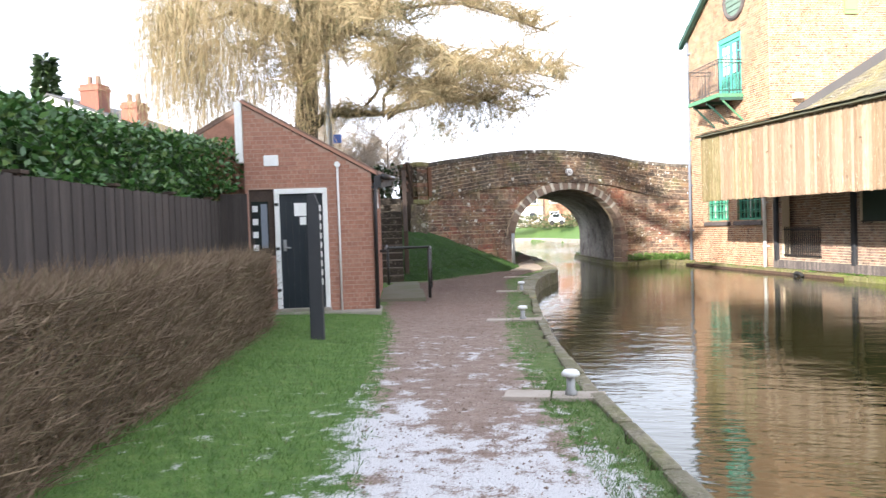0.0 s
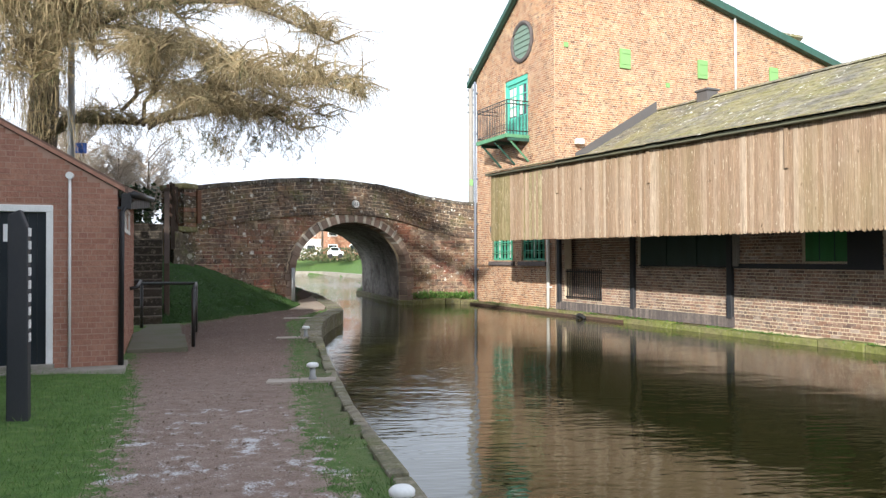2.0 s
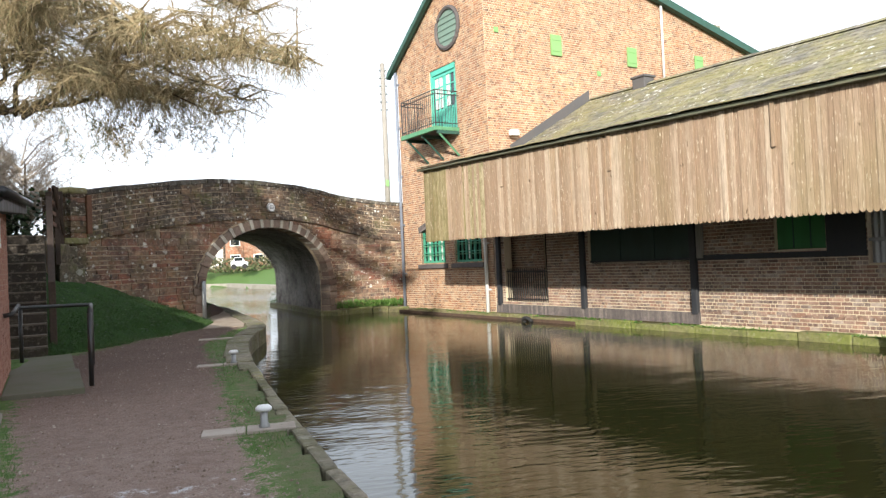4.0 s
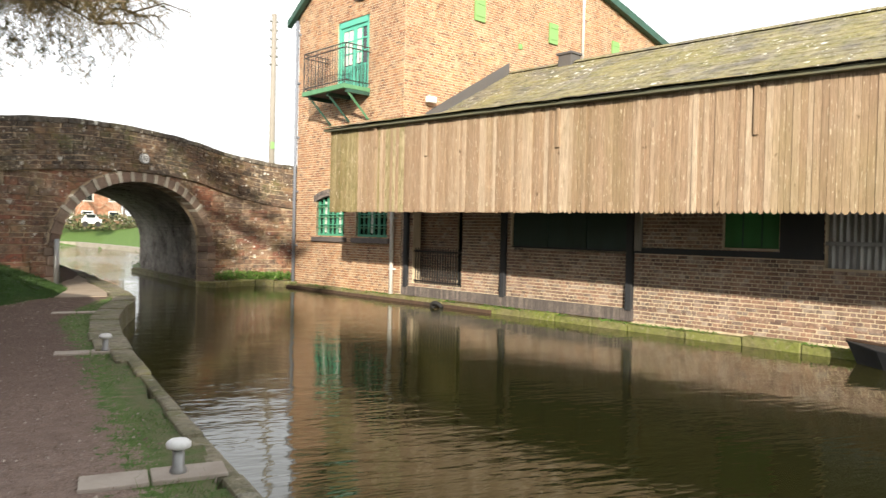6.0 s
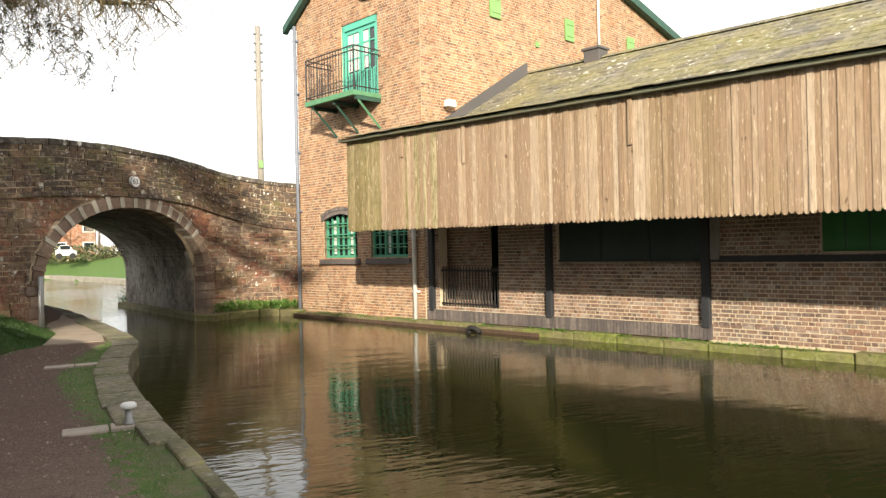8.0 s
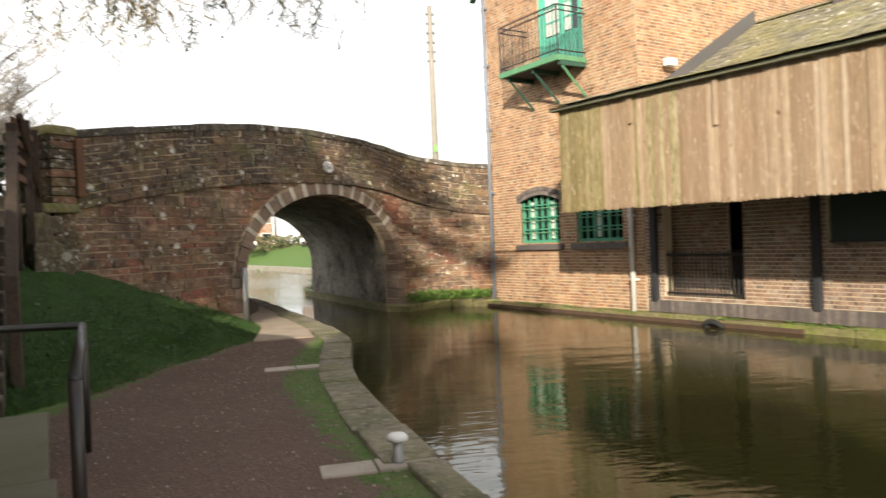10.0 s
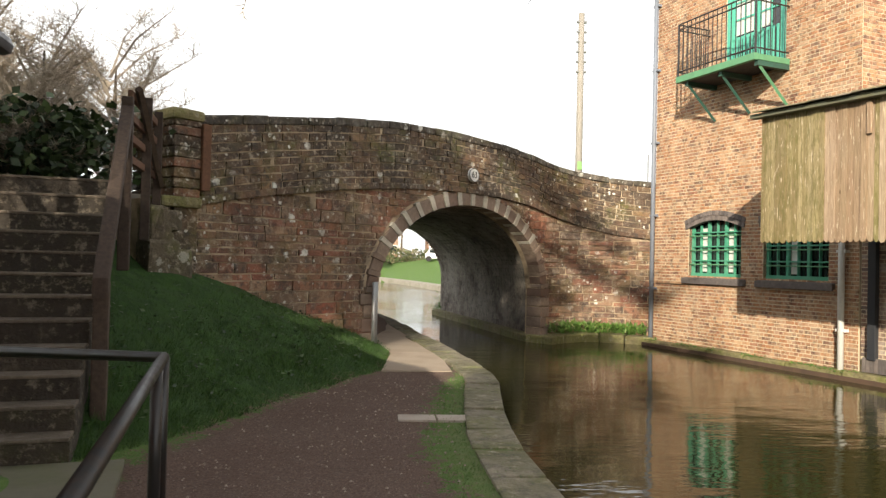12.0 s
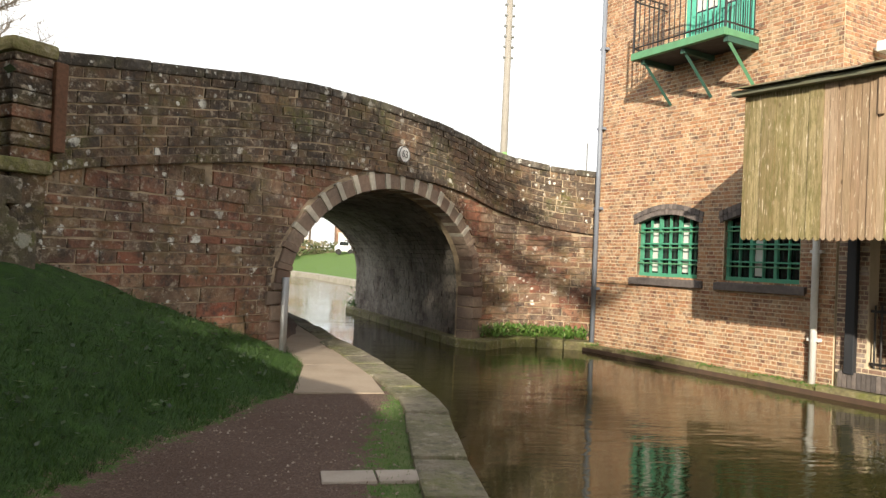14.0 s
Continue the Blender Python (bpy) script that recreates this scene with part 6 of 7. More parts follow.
def paved_strip():
    """The paved way that runs under the arch."""
    root = thing("paved_way", "worn sandy concrete paving leading under the arch", "paving", kind="structure")
    y, k = 26.25, 0
    while y < 40:
        step = 2.3
        q = y + step - 0.012
        left = lambda v: line(v, FOOT) + 0.12 if v < 29.8 else -3.62 - 0.23 * (v - 29.8)
        right = lambda v: line(v, CANAL_L) - (0.62 if v < 27.5 else 0.42)
        part("paving_slab", Shape().quad_box([(f(v), v, z) for z in (-0.1, 0.042) for f, v in ((left, y), (right, y), (right, q), (left, q))]), M_PAVED, root, soft=0.004)
        y += step


def loose_grit():
    """Small stones and leaf crumbs lying on the towpath."""
    s, rng = Shape(), random.Random(21)
    for _ in range(7000):
        y = 2.5 + 23 * rng.random()
        x = rng.uniform(line(y, PATH_L), line(y, PATH_R) + 0.25)
        z = ground_height(x, y) + 0.012
        if z < -0.2:
            continue
        r = 0.006 + 0.014 * rng.random() ** 3
        an = rng.random() * 6.28
        c = [(x + r * math.cos(an + k * 2.09) * rng.uniform(0.7, 1.3), y + r * math.sin(an + k * 2.09), z) for k in range(3)]
        o = len(s.v)
        s.v += c + [(x, y, z + r * 0.9)]
        s.f += [(o, o + 1, o + 3), (o + 1, o + 2, o + 3), (o + 2, o, o + 3)]
    tagged(part("path_grit", s, M_GRIT, None, "loose pale stones scattered over the towpath", kind="stuff"), category="gravel")


def slabs():
    row = [((-1.62, 12.25), 0.44, True), ((-2.28, 17.75), 0.44, True), ((-0.55, 6.75), 0.44, True), ((-2.8, 22.78), 0.44, False)]
    for (x, y), w, with_b in row:
        g = thing("mooring_slab", "two worn concrete slabs set across the verge", "paving slab", "mooring slabs", at=(x, y, 0))
        pl = frame_at((x, y), 2.0)
        for k in range(2):
            part("slab", Shape().box(pl, -w + k * w + 0.008, k * w - 0.008 + (0.06 if k else 0), -0.14, 0.15, -0.08, 0.046 + RNG.uniform(-0.006, 0.006)), M_SLAB, g, soft=0.01)
        if with_b:
            bollard((x + 0.18, y), 0.046)


# ---- trees and distance ----
def limb_line(a, b, sag, n=7, wobble=0.12):
    a, b = Vector(a), Vector(b)
    out = []
    for k in range(n + 1):
        t = k / n
        p = a.lerp(b, t) + Vector((0, 0, sag * math.sin(math.pi * t)))
        if 0 < k:
            p += Vector((RNG.gauss(0, wobble), RNG.gauss(0, wobble), RNG.gauss(0, wobble * 0.6)))
        out.append(p)
    return out


def larch():
    """A weeping larch on the bank: long level limbs hung with bare golden twigs."""
    root = thing("larch_tree", "large weeping larch with bare golden drooping twigs", "tree", at=(-10.1, 23.4, 1.5))
    trunk = [Vector((-10.1, 23.4, 1.2)), Vector((-9.95, 23.1, 3.5)), Vector((-9.55, 22.6, 6.0)), Vector((-9.4, 22.3, 9.0)), Vector((-9.6, 22.4, 13.0)), Vector((-9.6, 22.4, 17.0))]
    part("trunk", Shape().tube(trunk, [0.5, 0.42, 0.36, 0.28, 0.18, 0.05], 12), M_BARK, root, smooth=True)
    twigs, dark = Shape(), Shape()
    limbs = [((-9.7, 22.8, 5.2), (-6.2, 20.6, 4.9), 0.2, 0.19), ((-6.2, 20.6, 4.9), (-1.0, 16.0, 4.7), 0.75, 0.06), ((-4.6, 19.2, 5.5), (-1.9, 19.6, 5.0), 0.4, 0.06), ((-4.0, 18.6, 5.5), (-3.0, 15.2, 4.9), 0.4, 0.06), ((-3.2, 17.9, 5.6), (-0.9, 17.6, 5.2), 0.3, 0.05), ((-6.2, 20.6, 5.0), (-3.4, 22.4, 5.6), 0.5, 0.08), ((-6.4, 20.8, 5.0), (-4.6, 16.2, 5.6), 0.6, 0.07),
             ((-9.5, 22.5, 7.2), (-1.4, 19.0, 6.6), 1.2, 0.13), ((-9.5, 22.5, 6.6), (-4.6, 14.6, 6.0), 1.2, 0.12), ((-9.5, 22.5, 8.2), (-2.6, 22.5, 8.0), 1.0, 0.12), ((-9.5, 22.4, 9.3), (-3.0, 18.5, 8.6), 1.2, 0.11),
             ((-9.5, 22.4, 8.0), (-8.2, 15.2, 7.6), 1.4, 0.12), ((-9.5, 22.4, 7.0), (-10.9, 16.6, 6.4), 1.4, 0.12), ((-9.6, 22.4, 9.0), (-12.6, 19.0, 8.0), 1.5, 0.12), ((-9.6, 22.4, 8.0), (-13.5, 22.0, 6.8), 1.6, 0.12), ((-6.2, 20.6, 5.0), (-2.4, 18.0, 4.5), 0.3, 0.07), ((-5.2, 19.8, 5.2), (-3.6, 16.4, 4.6), 0.3, 0.06), ((-7.0, 21.0, 5.4), (-4.4, 18.0, 6.2), 0.4, 0.07), ((-9.5, 22.5, 7.4), (-6.2, 16.8, 7.0), 1.0, 0.1), ((-9.4, 22.3, 8.8), (-5.2, 17.6, 7.4), 1.0, 0.1),
             ((-9.5, 22.4, 10.5), (-5.5, 16.5, 10.2), 1.0, 0.1), ((-9.5, 22.4, 11.0), (-10.8, 16.5, 10.0), 1.2, 0.1), ((-9.5, 22.4, 11.5), (-4.5, 21.5, 11.2), 1.0, 0.1), ((-9.5, 22.4, 12.5), (-7.0, 18.0, 12.2), 0.8, 0.09), ((-9.5, 22.4, 12), (-13.5, 19.5, 11.2), 1, 0.09), ((-9.5, 22.4, 10.2), (-12.5, 26.5, 9.8), 1, 0.1), ((-9.5, 22.4, 8.6), (-8.5, 28.0, 8.2), 1, 0.1), ((-9.5, 22.4, 7.6), (-5.6, 26.0, 7.4), 0.9, 0.1), ((-9.5, 22.4, 8.2), (-7.4, 16.4, 7.6), 1.0, 0.08), ((-9.4, 22.3, 9.6), (-7.2, 16.8, 8.8), 1.0, 0.08), ((-9.5, 22.4, 8.4), (-4.6, 18.8, 7.0), 0.9, 0.09), ((-9.5, 22.4, 10.0), (-3.6, 20.0, 9.6), 0.8, 0.09)]
    limbs += [((-9.5, 22.5, 7.4), (-8.8, 17.0, 6.0), 1.0, 0.1), ((-9.6, 22.6, 6.4), (-7.6, 17.6, 5.3), 0.9, 0.09), ((-9.5, 22.4, 9.4), (-9.8, 16.2, 8.6), 1.1, 0.09), ((-9.5, 22.4, 8.6), (-6.6, 15.6, 8.4), 1.0, 0.08),
              ((-9.4, 22.3, 7.8), (-6.4, 18.4, 6.0), 0.8, 0.08), ((-9.5, 22.4, 8.0), (-11.8, 17.6, 7.2), 1.1, 0.08), ((-9.5, 22.4, 9.8), (-7.8, 17.0, 9.4), 0.9, 0.08)]
    for a, b, sag, r in limbs:
        r = r if r > 0.15 else 0.75 * r
        pts = limb_line(a, b, sag)
        part("limb", Shape().tube(pts, [r * (1 - 0.8 * k / (len(pts) - 1)) for k in range(len(pts))], 7), M_BARK, root, smooth=True)
        span = (Vector(b) - Vector(a)).length
        for _ in range(int(span * 16)):
            t = RNG.uniform(0.15, 1.0)
            k = min(int(t * (len(pts) - 1)), len(pts) - 2)
            p = pts[k].lerp(pts[k + 1], t * (len(pts) - 1) - k)
            side = Vector((RNG.gauss(0, 1), RNG.gauss(0, 1), RNG.uniform(-0.1, 0.45))).normalized() + (Vector(b) - Vector(a)).normalized() * 0.7
            e = p + side.normalized() * RNG.uniform(0.4, 1.25)
            q = p.lerp(e, 0.55) + Vector((0, 0, 0.15))
            twigs.tube([p, q, e], [0.022, 0.014, 0.005], 3, cap=False)
            for _ in range(24 if b[2] < 6.7 else 13 if a[2] > 7.9 and b[0] > -7 else 19):
                m = RNG.random()
                c = (p.lerp(q, m * 2) if m < 0.5 else q.lerp(e, m * 2 - 1))
                d = c + Vector((RNG.gauss(0, 0.24), RNG.gauss(0, 0.24), -RNG.uniform(-0.15, 0.6)))
                mid = c.lerp(d, 0.5) + Vector((RNG.gauss(0, 0.07), RNG.gauss(0, 0.07), 0.05))
                (dark if RNG.random() < (0.8 if a[2] > 7.9 and b[0] > -7 else 0.4 if t < 0.5 and r > 0.07 else 0.06) else twigs).sliver(c, mid, 0.0062).sliver(mid, d, 0.005)
    # long hanging curtain on the far side, and stray sprays over the path
    for (cx, cy, cz), spread, n, long in (((-11.0, 17.0, 7.6), 1.2, 560, 2.5), ((-10.4, 18.2, 6.6), 1.5, 620, 2.0), ((-8.6, 18.6, 6.3), 1.4, 480, 1.6), ((-9.4, 16.4, 7.2), 1.3, 420, 1.7), ((-7.0, 16.6, 7.8), 1.5, 420, 0.8), ((-4.4, 19.8, 4.65), 0.75, 120, 0.38), ((-2.9, 19.6, 4.75), 1.0, 110, 0.34)):
        for _ in range(n):
            c = Vector((cx + RNG.gauss(0, spread * 0.6), cy + RNG.gauss(0, spread * 0.5), cz + RNG.gauss(0, 0.7 if n > 200 else 0.25)))
            for _k in range(3):
                d = c + Vector((RNG.gauss(0, 0.08), RNG.gauss(0, 0.08), -long * RNG.uniform(0.15, 0.5)))
                fat = 0.0075 if n > 200 else 0.005
                (twigs if n > 200 or _ % 3 else dark).sliver(c, d, fat)
                for _q in range(0 if n > 200 else 5):
                    h = c.lerp(d, RNG.random())
                    (twigs if _ % 3 else dark).sliver(h, h + Vector((RNG.gauss(0, 0.09), RNG.gauss(0, 0.09), -RNG.uniform(0.03, 0.14))), 0.005)
                twigs.sliver(c.lerp(d, 0.5), c.lerp(d, 0.5) + Vector((RNG.gauss(0, 0.1), RNG.gauss(0, 0.1), -0.08)), fat)
                if n < 200 and _ % 3 == 0:
                    dark.leaf(d, Vector((RNG.gauss(0, 0.4), RNG.gauss(0, 0.4), -1)).normalized(), Vector((RNG.gauss(0, 1), RNG.gauss(0, 1), 0)).normalized(), 0.04, 0.016)
                c = d
    part("twig_mass", twigs, M_LARCH, root, "fine golden hanging twigs", kind="stuff")
    part("dark_twig_mass", dark, M_LARCH_DARK, root, kind="stuff")


def bare_tree(name, label, at, high, spread, mat, seed, limbs=26, ivy=0):
    rng = random.Random(seed)
    root = thing(name, label, "tree" if high > 4 else "shrub", at=at)
    base = Vector(at)
    part("trunk", Shape().tube([base, base + Vector((0.05, 0.1, high * 0.35)), base + Vector((0.1, 0.0, high * 0.75))], [high * 0.022, high * 0.016, 0.015], 8), M_BARK, root, smooth=True)
    tw = Shape()
    for _ in range(limbs):
        z = rng.uniform(0.05, 0.7) * high
        an = rng.uniform(0, 2 * math.pi)
        out = Vector((math.cos(an), math.sin(an), rng.uniform(0.4, 1.4))).normalized()
        p = base + Vector((0, 0, z))
        e = p + out * spread * rng.uniform(0.6, 1.1)
        tw.tube([p, p.lerp(e, 0.5) + Vector((rng.gauss(0, 0.1), rng.gauss(0, 0.1), 0.1)), e], [0.03, 0.018, 0.006], 3, cap=False)
        for _ in range(34):
            c = p.lerp(e, rng.uniform(0.25, 1))
            d = c + Vector((rng.gauss(0, 0.3), rng.gauss(0, 0.3), rng.uniform(0.05, 0.55))) * (spread * 0.45)
            tw.sliver(c, d, 0.008)
            for _ in range(3):
                f = c.lerp(d, rng.uniform(0.3, 1))
                tw.sliver(f, f + Vector((rng.gauss(0, 0.16), rng.gauss(0, 0.16), rng.uniform(0, 0.25))), 0.005)
    part("twig_mass", tw, mat, root, kind="stuff")
    if ivy:
        lf = Shape()
        for _ in range(ivy):
            c = base + Vector((rng.gauss(0, spread * 0.35), rng.gauss(0, spread * 0.35), rng.uniform(0.0, high * 0.5)))
            way = Vector((rng.gauss(0, 1), rng.gauss(0, 1), rng.gauss(0, 0.6))).normalized()
            lf.leaf(c, way, way.cross(Vector((rng.gauss(0, 1), rng.gauss(0, 1), rng.gauss(0, 1)))).normalized(), 0.16, 0.06)
        part("ivy", lf, M_IVY, root, "dark ivy leaves", kind="stuff")


def evergreen(at, high, wide, seed, n=4200):
    rng = random.Random(seed)
    root = thing("evergreen_or_shade_caster", "dense dark evergreen, a garden tree or an unseen shade caster", "tree", "evergreens behind the towpath", at=at)
    base = Vector(at)
    part("trunk", Shape().tube([base, base + Vector((0, 0, high * 0.9))], [0.22, 0.05], 8), M_BARK, root)
    lf = Shape()
    for _ in range(n):
        t = rng.random() ** 0.8
        r = wide * (1.0 - 0.72 * t) * (0.45 + 0.55 * rng.random())
        an = rng.uniform(0, 2 * math.pi)
        c = base + Vector((r * math.cos(an), r * math.sin(an), 0.3 + t * (high - 0.3)))
        way = Vector((math.cos(an) + rng.gauss(0, 0.6), math.sin(an) + rng.gauss(0, 0.6), rng.uniform(-0.8, 0.8))).normalized()
        lf.leaf(c, way, way.cross(Vector((rng.gauss(0, 1), rng.gauss(0, 1), rng.gauss(0, 1)))).normalized(), rng.uniform(0.4, 0.8), rng.uniform(0.12, 0.26))
    part("crown", lf, M_IVY, root, kind="stuff")


def utility_pole(x, y, base, top, label, r, mat):
    p = thing("utility_pole", label, "utility pole", at=(x, y, base))
    part("pole", Shape().tube([(x, y, base), (x, y, top)], [r, r * 0.75], 10), mat, p, smooth=True)
    return p


def distance():
    p = utility_pole(5.4, 50.35, 0.2, 14.35, "tall weathered wooden utility pole", 0.2, M_POLEWOOD)
    for k in range(6):
        z = 13.9 - 0.5 * k
        part("insulator", Shape().tube([(5.15, 50.3, z), (5.65, 50.3, z)], 0.07, 6), M_GREYMETAL, p)
    part("sign", Shape().box(flat, 5.28, 5.5, 50.1, 50.14, 6.5, 6.9), M_SHUTTER, p, "small yellow-green plate")
    g = utility_pole(-8.0, 20.5, 0.1, 7.2, "slim grey post behind the hut", 0.1, M_GREYMETAL)
    part("sign", Shape().box(flat, -7.85, -7.6, 20.38, 20.42, 4.25, 4.5), M_BLUESIGN, g, "small blue sign")
    utility_pole(4.6, 37.6, 0.2, 5.4, "thin grey mast behind the bridge", 0.03, M_GREYMETAL)
    # brick houses with white walls beyond the field
    for x, y, w, h in ((-16, 112, 12, 5.5), (0, 116, 11, 5.6), (15, 120, 12, 5.6)):
        hs = thing("brick_house", "red brick house with white lower walls and tiled roof", "house", "houses beyond the field", at=(x, y, 1.6))
        part("wall", Shape().box(flat, x, x + w, y, y + 8, 1.5, 1.6 + h), M_BRICK, hs)
        part("white_wall", Shape().box(flat, x + 0.3, x + w * 0.55, y - 0.05, y, 1.5, 1.6 + h * 0.55), M_RENDER, hs)
        part("roof", Shape().prism([(x - 0.3, y - 0.4, 1.6 + h), (x - 0.3, y + 8.4, 1.6 + h), (x - 0.3, y + 4, 4.8 + h)], [(x + w + 0.3, y - 0.4, 1.6 + h), (x + w + 0.3, y + 8.4, 1.6 + h), (x + w + 0.3, y + 4, 4.8 + h)]), M_ROOFTILE, hs)
        for k in range(4):
            a = x + 1 + k * (w - 2.4) / 3
            for z in (2.6, 5.0):
                wi = part("window", Shape().box(flat, a, a + 1.4, y - 0.12, y - 0.06, z, z + 1.2), M_WHITE, hs)
                part("pane", Shape().box(flat, a + 0.12, a + 1.28, y - 0.15, y - 0.13, z + 0.12, z + 1.08), M_GLASS, wi)
    for x, y in ((0.3, 97.5), (-6.6, 98.5)):
        car = thing("parked_car", "pale silver car parked beyond the field", "car", "cars beyond the field", at=(x, y, 1.75))
        side = [(-2.0, 0.35), (2.0, 0.35), (2.05, 0.85), (1.3, 0.95), (0.7, 1.45), (-1.0, 1.48), (-1.7, 0.98), (-2.05, 0.9)]
        part("body", Shape().prism([(x + a * 0.5, y - 0.85, 1.72 + z) for a, z in side], [(x + a * 0.5, y + 0.85, 1.72 + z) for a, z in side]), M_CARPAINT, car, soft=0.06)
        part("windscreen", Shape().quad_box([(x + a * 0.5, y + b, 1.72 + z) for z in (1.0, 1.4) for a, b in ((-1.1, -0.88), (0.8, -0.88), (0.8, -0.86), (-1.1, -0.86))]), M_GLASS, car)
        for a in (-1.3, 1.3):
            part("wheel", Shape().tube([(x + a * 0.5, y - 0.9, 2.04), (x + a * 0.5, y - 0.7, 2.04)], 0.32, 14), M_TYRE, car)
    hw = thing("garden_hedge", "dark clipped hedge along the far road", "hedge", at=(0, 104, 1.6))
    s = Shape()
    for _ in range(7000):
        c = Vector((RNG.uniform(-24, 24), RNG.uniform(103, 105), 1.5 + RNG.random() * 1.6))
        way = Vector((RNG.gauss(0, 1), RNG.gauss(0, 1), RNG.gauss(0, 1))).normalized()
        s.leaf(c, way, way.cross(Vector((RNG.gauss(0, 1), RNG.gauss(0, 1), RNG.gauss(0, 1)))).normalized(), 0.34, 0.14)
    part("foliage", s, M_HEDGEMIX, hw, kind="stuff")
    for k, (x, y, h) in enumerate(((-9, 106, 9), (-3.5, 108, 8), (4, 106, 10), (9, 108, 9), (-17, 107, 10))):
        bare_tree("bare_tree", "bare winter tree beyond the field", (x, y, 1.6), h, h * 0.35, M_GREYTWIG, 50 + k, 16)
    # house and chimneys beyond the laurel hedge
    hs = thing("terraced_house", "white-gabled house with slate roof and red brick chimney stacks", "house", at=(-36, 46, 0.2))
    px, pz, ex, ez = -36.4, 11.45, -28.0, 8.2
    lx = 2 * px - ex
    gable = [(lx, 0.0), (ex, 0.0), (ex, ez), (px, pz), (lx, ez)]
    part("wall", Shape().prism([(x, 42.5, z) for x, z in gable], [(x, 50.0, z) for x, z in gable]), M_RENDER, hs)
    for side, name in ((ex, "roof"), (lx, "roof")):
        part(name, Shape().quad_box([(x, y, z + dz) for dz in (0.02, 0.16) for x, y, z in ((px, 42.1, pz), (side, 42.1, ez), (side, 50.3, ez), (px, 50.3, pz))]), M_PLAINSLATE, hs)
        part("barge_board", Shape().quad_box([(x, y, z + dz) for dz in (-0.3, 0.0) for x, y, z in ((px, 42.3, pz), (side, 42.3, ez), (side, 42.42, ez), (px, 42.42, pz))]), M_WHITE, hs, "white barge board")
    for x, low, top, wide in ((-33.75, 9.4, 12.15, 0.72), (-30.75, 8.2, 10.75, 0.6)):
        ch = part("chimney", Shape().box(flat, x - wide, x + wide, 42.8, 44.0, low, top), M_STACK, hs, "red brick chimney stack", soft=0.03)
        part("chimney_cap", Shape().box(flat, x - wide - 0.07, x + wide + 0.07, 42.73, 44.07, top - 0.45, top - 0.2), M_STACK, ch)
        for d in (-0.35, 0.3):
            part("chimney_pot", Shape().tube([(x + d, 43.4, top), (x + d, 43.4, top + 0.6)], [0.2, 0.16], 10), M_ROOFTILE, ch)
    evergreen((-39.4, 45.5, 0), 14.9, 1.5, 90, 1800)


def grass_blades():
    """Loose blades on the verges and the bank."""
    s, shaded_blades, rng = Shape(), Shape(), random.Random(3)
    made = 0
    while made < 48000:
        if rng.random() < 0.5:
            y = rng.uniform(20.6, 30.5)
            x = line(y, FOOT) - abs(rng.gauss(0, 1.1)) + 0.08
            if y < 23.9 and x < -5.95 - 0.3 * (y - 20.6):
                continue
        elif rng.random() < 0.55:
            y = 1.5 + 13 * rng.random() ** 1.3
            x = line(y, PATH_L) - rng.random() * 2.6 + 0.05
        else:
            y = 2.5 + 28 * rng.random() ** 1.4
            x = rng.uniform(line(y, PATH_R) - 0.06, line(y, CANAL_L) - 0.14)
            if 8 < y < 19 and (rng.random() < 0.4 or noise.noise(Vector((x * 1.2, y * 0.7, 0))) < 0.02):
                continue
        z = ground_height(x, y)
        if z < -0.5:
            continue
        tall = rng.uniform(0.025, 0.075) * (1.35 if z > 0.25 else 1.0 if x < line(y, PATH_L) + 0.1 else 0.7)
        (shaded_blades if y > 20.5 and x < line(y, FOOT) + 0.15 else s).sliver((x, y, z - 0.02), (x + rng.gauss(0, 0.03), y + rng.gauss(0, 0.03), z + tall), rng.uniform(0.003, 0.006))
        made += 1
    tagged(part("bank_grass", shaded_blades, M_BANK_SHADE, None, "longer bank grass, its green darkened for the shade there", kind="stuff"), category="grass")
    tagged(part("grass", s, M_BLADE, None, "short green grass blades on verges and bank", kind="stuff"), category="grass")


def bank_ivy():
    """Low broad leaves over the shaded upper bank."""
    s, rng = Shape(), random.Random(8)
    made = 0
    while made < 450:
        y = rng.uniform(21.2, 29.0)
        x = line(y, FOOT) - 0.25 - abs(rng.gauss(0, 1.3))
        if y < 23.9 and x < -5.95 - 0.3 * (y - 20.6):
            continue
        z = ground_height(x, y) + rng.uniform(0.0, 0.09)
        way = Vector((rng.gauss(0, 1), rng.gauss(0, 1), rng.uniform(-0.1, 0.6))).normalized()
        s.leaf((x, y, z), way, way.cross(Vector((rng.gauss(0, 0.4), rng.gauss(0, 0.4), 1))).normalized(), rng.uniform(0.05, 0.1), rng.uniform(0.015, 0.03))
        made += 1
    tagged(part("bank_ivy", s, M_IVY, None, "low dark green leaves covering the bank", kind="stuff"), category="ground cover")


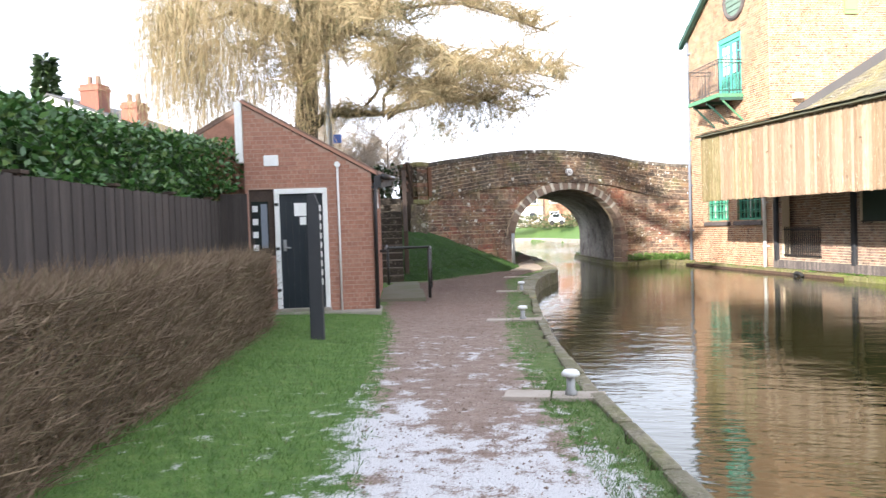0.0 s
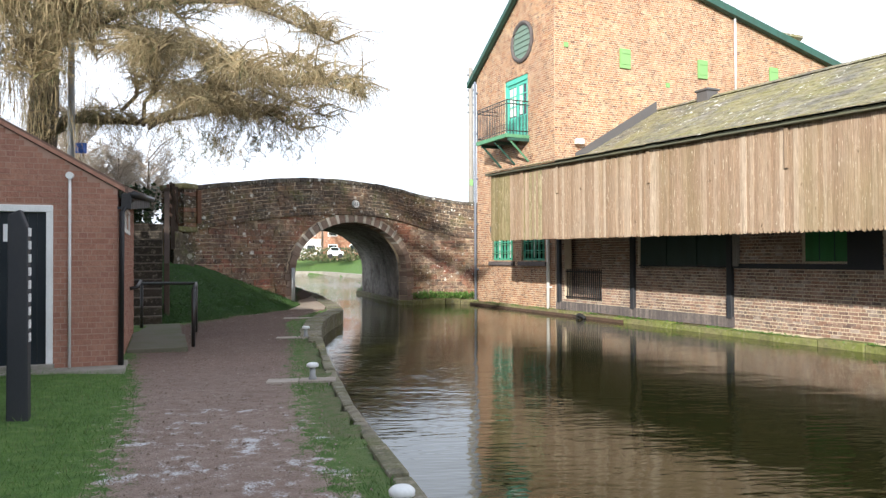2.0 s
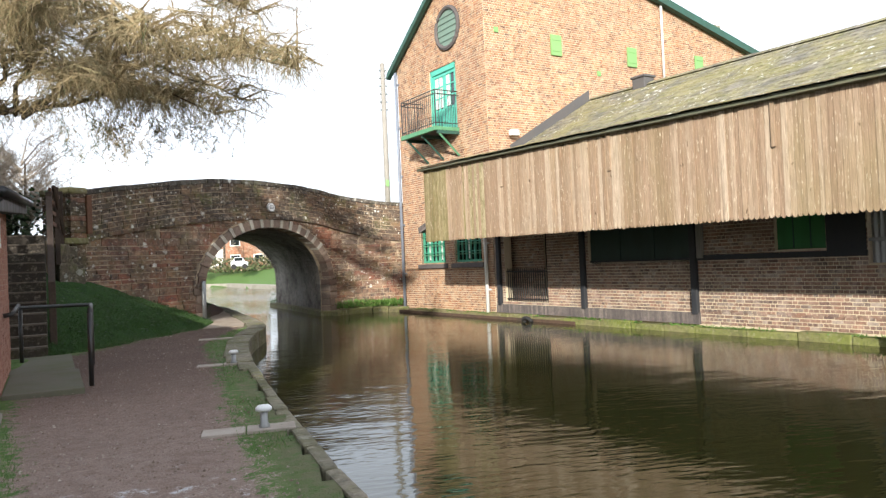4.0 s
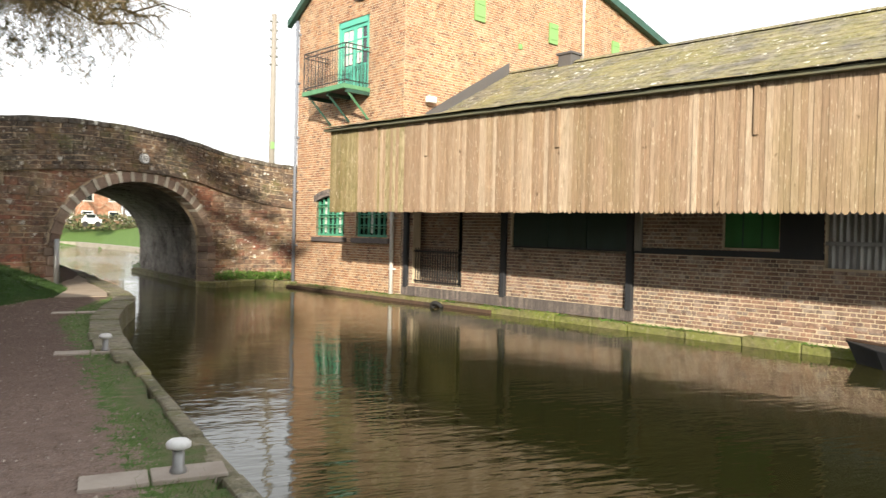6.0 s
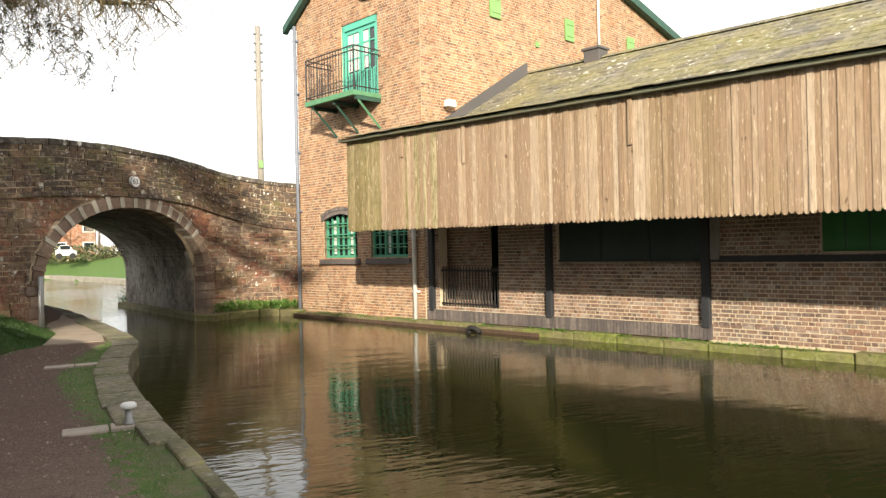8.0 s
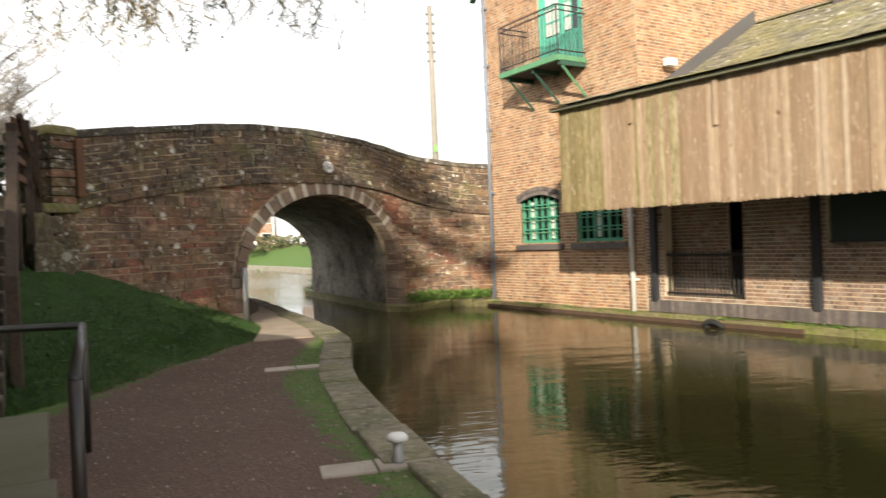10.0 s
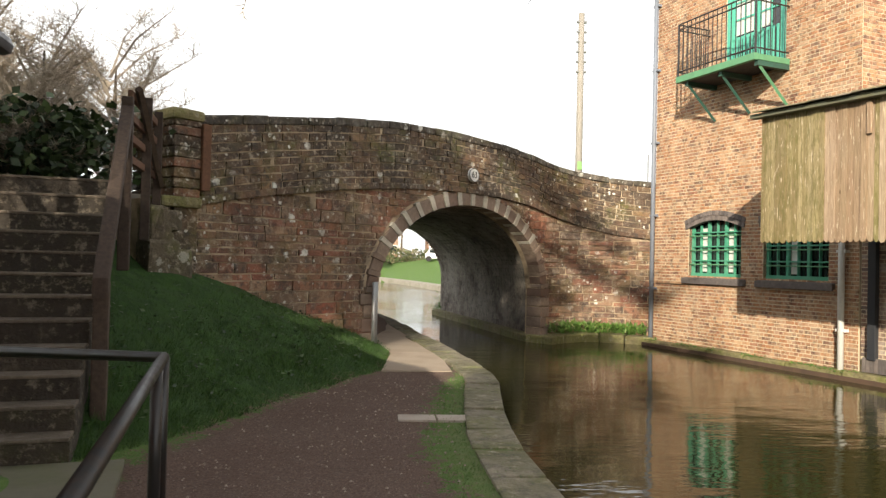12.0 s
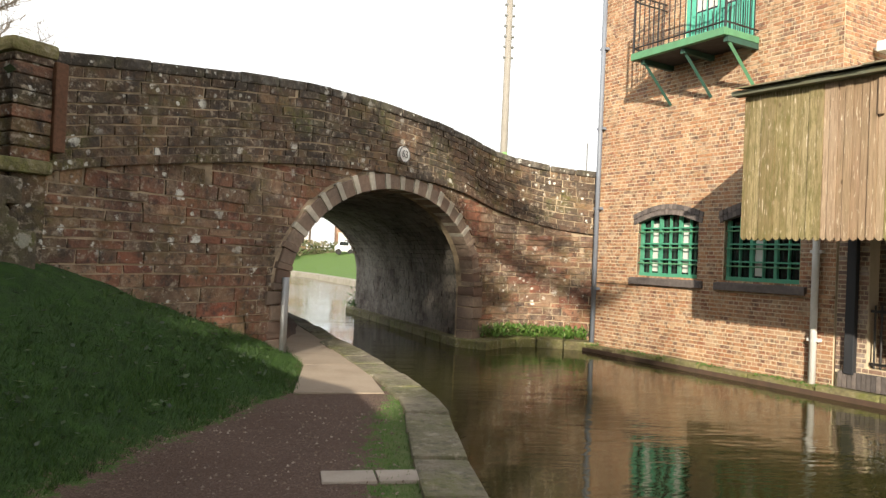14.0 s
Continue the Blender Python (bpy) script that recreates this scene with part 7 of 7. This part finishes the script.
def wall_weeds():
    """Rank green growth on the footing right of the arch and under the far end of the barrel."""
    s, rng = Shape(), random.Random(5)
    for f0, f1, n in ((6.7, 10.0, 900),):
        for _ in range(n):
            f = rng.uniform(f0, f1)
            c = Vector(face(f, rng.uniform(0.05, 0.5), -0.14))
            s.leaf(c + Vector((0, 0, rng.random() * 0.25)), Vector((rng.gauss(0, 0.6), rng.gauss(0, 0.6), rng.uniform(0.2, 1))).normalized(), Vector((rng.gauss(0, 1), rng.gauss(0, 1), 0)).normalized(), rng.uniform(0.1, 0.24), 0.025)
    for _ in range(2400):
        a = rng.uniform(0, 21)
        if noise.noise(Vector((a * 0.8, 0, 4))) < -0.1:
            continue
        c = Vector(WALL(a, rng.uniform(-0.3, -0.08), -0.2))
        s.leaf(c, Vector((rng.gauss(0, 0.7), rng.gauss(0, 0.7), rng.uniform(-0.2, 0.7))).normalized(), Vector((rng.gauss(0, 1), rng.gauss(0, 1), 0.3)).normalized(), rng.uniform(0.03, 0.1), 0.02)
    pa = Vector(face(ARCH_C + ARCH_A, 0, 0)) + AXIS * 10
    for _ in range(700):
        c = pa + Vector((rng.gauss(0.35, 0.3), rng.gauss(0.6, 0.5), abs(rng.gauss(0, 0.22)) - 0.25))
        s.leaf(c, Vector((rng.gauss(0, 0.8), rng.gauss(0, 0.8), rng.uniform(0, 1))).normalized(), Vector((rng.gauss(0, 1), rng.gauss(0, 1), 0)).normalized(), 0.22, 0.03)
    tagged(part("waterside_weeds", s, M_BLADE, None, "rank green weeds along the bridge footing", kind="stuff"), category="weeds")


distance()
hut()
stairs()
fence()
lever_post()
balcony()
larch()
bare_tree("bare_shrub", "tangled bare shrub with ivy behind the steps", (-8.6, 28.0, 2.5), 3.6, 1.9, M_GREYTWIG, 11, 50)
bare_tree("bare_shrub", "bare shrub beside the bridge approach", (-10.5, 27.0, 2.5), 5.0, 2.2, M_GREYTWIG, 12, 50)
bare_tree("twiggy_shrub", "dense tan twiggy shrub behind the steps", (-8.9, 25.9, 2.0), 3.0, 1.3, M_GREYTWIG, 15, 36, 500)
bare_tree("ivy_shrub", "dark ivy-covered shrub at the top of the steps", (-8.9, 26.0, 2.2), 3.6, 1.5, M_GREYTWIG, 13, 12, 4200)
bare_tree("ivy_shrub", "dark ivy-covered shrub behind the hut", (-9.9, 24.6, 1.8), 4.4, 1.7, M_GREYTWIG, 14, 14, 4200)
# unseen trees, added behind the start to shade the towpath and hut front
for k, (x, y, h, w) in enumerate(((-19, -7, 12.5, 4.0), (-15, -7, 11.6, 4.0), (-12.3, -7, 13.2, 3.8), (-8, -7, 10.0, 3.0), (-4.8, -8, 9.5, 3.0), (-1.8, -8, 8.5, 3.0), (1.2, -9, 8.0, 3.0), (-13, -12, 11, 3.5))):
    evergreen((x, y, 0), h, w, 70 + k, 9000)
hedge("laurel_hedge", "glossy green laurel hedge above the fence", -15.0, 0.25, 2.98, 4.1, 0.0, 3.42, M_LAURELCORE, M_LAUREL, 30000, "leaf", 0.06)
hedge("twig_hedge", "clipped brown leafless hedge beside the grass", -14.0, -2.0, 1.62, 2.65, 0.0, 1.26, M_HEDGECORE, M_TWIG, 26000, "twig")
slabs()
paved_strip()
loose_grit()
grass_blades()
bank_ivy()
wall_weeds()
wharf_ledge()
warehouse()
shed()
bridge()
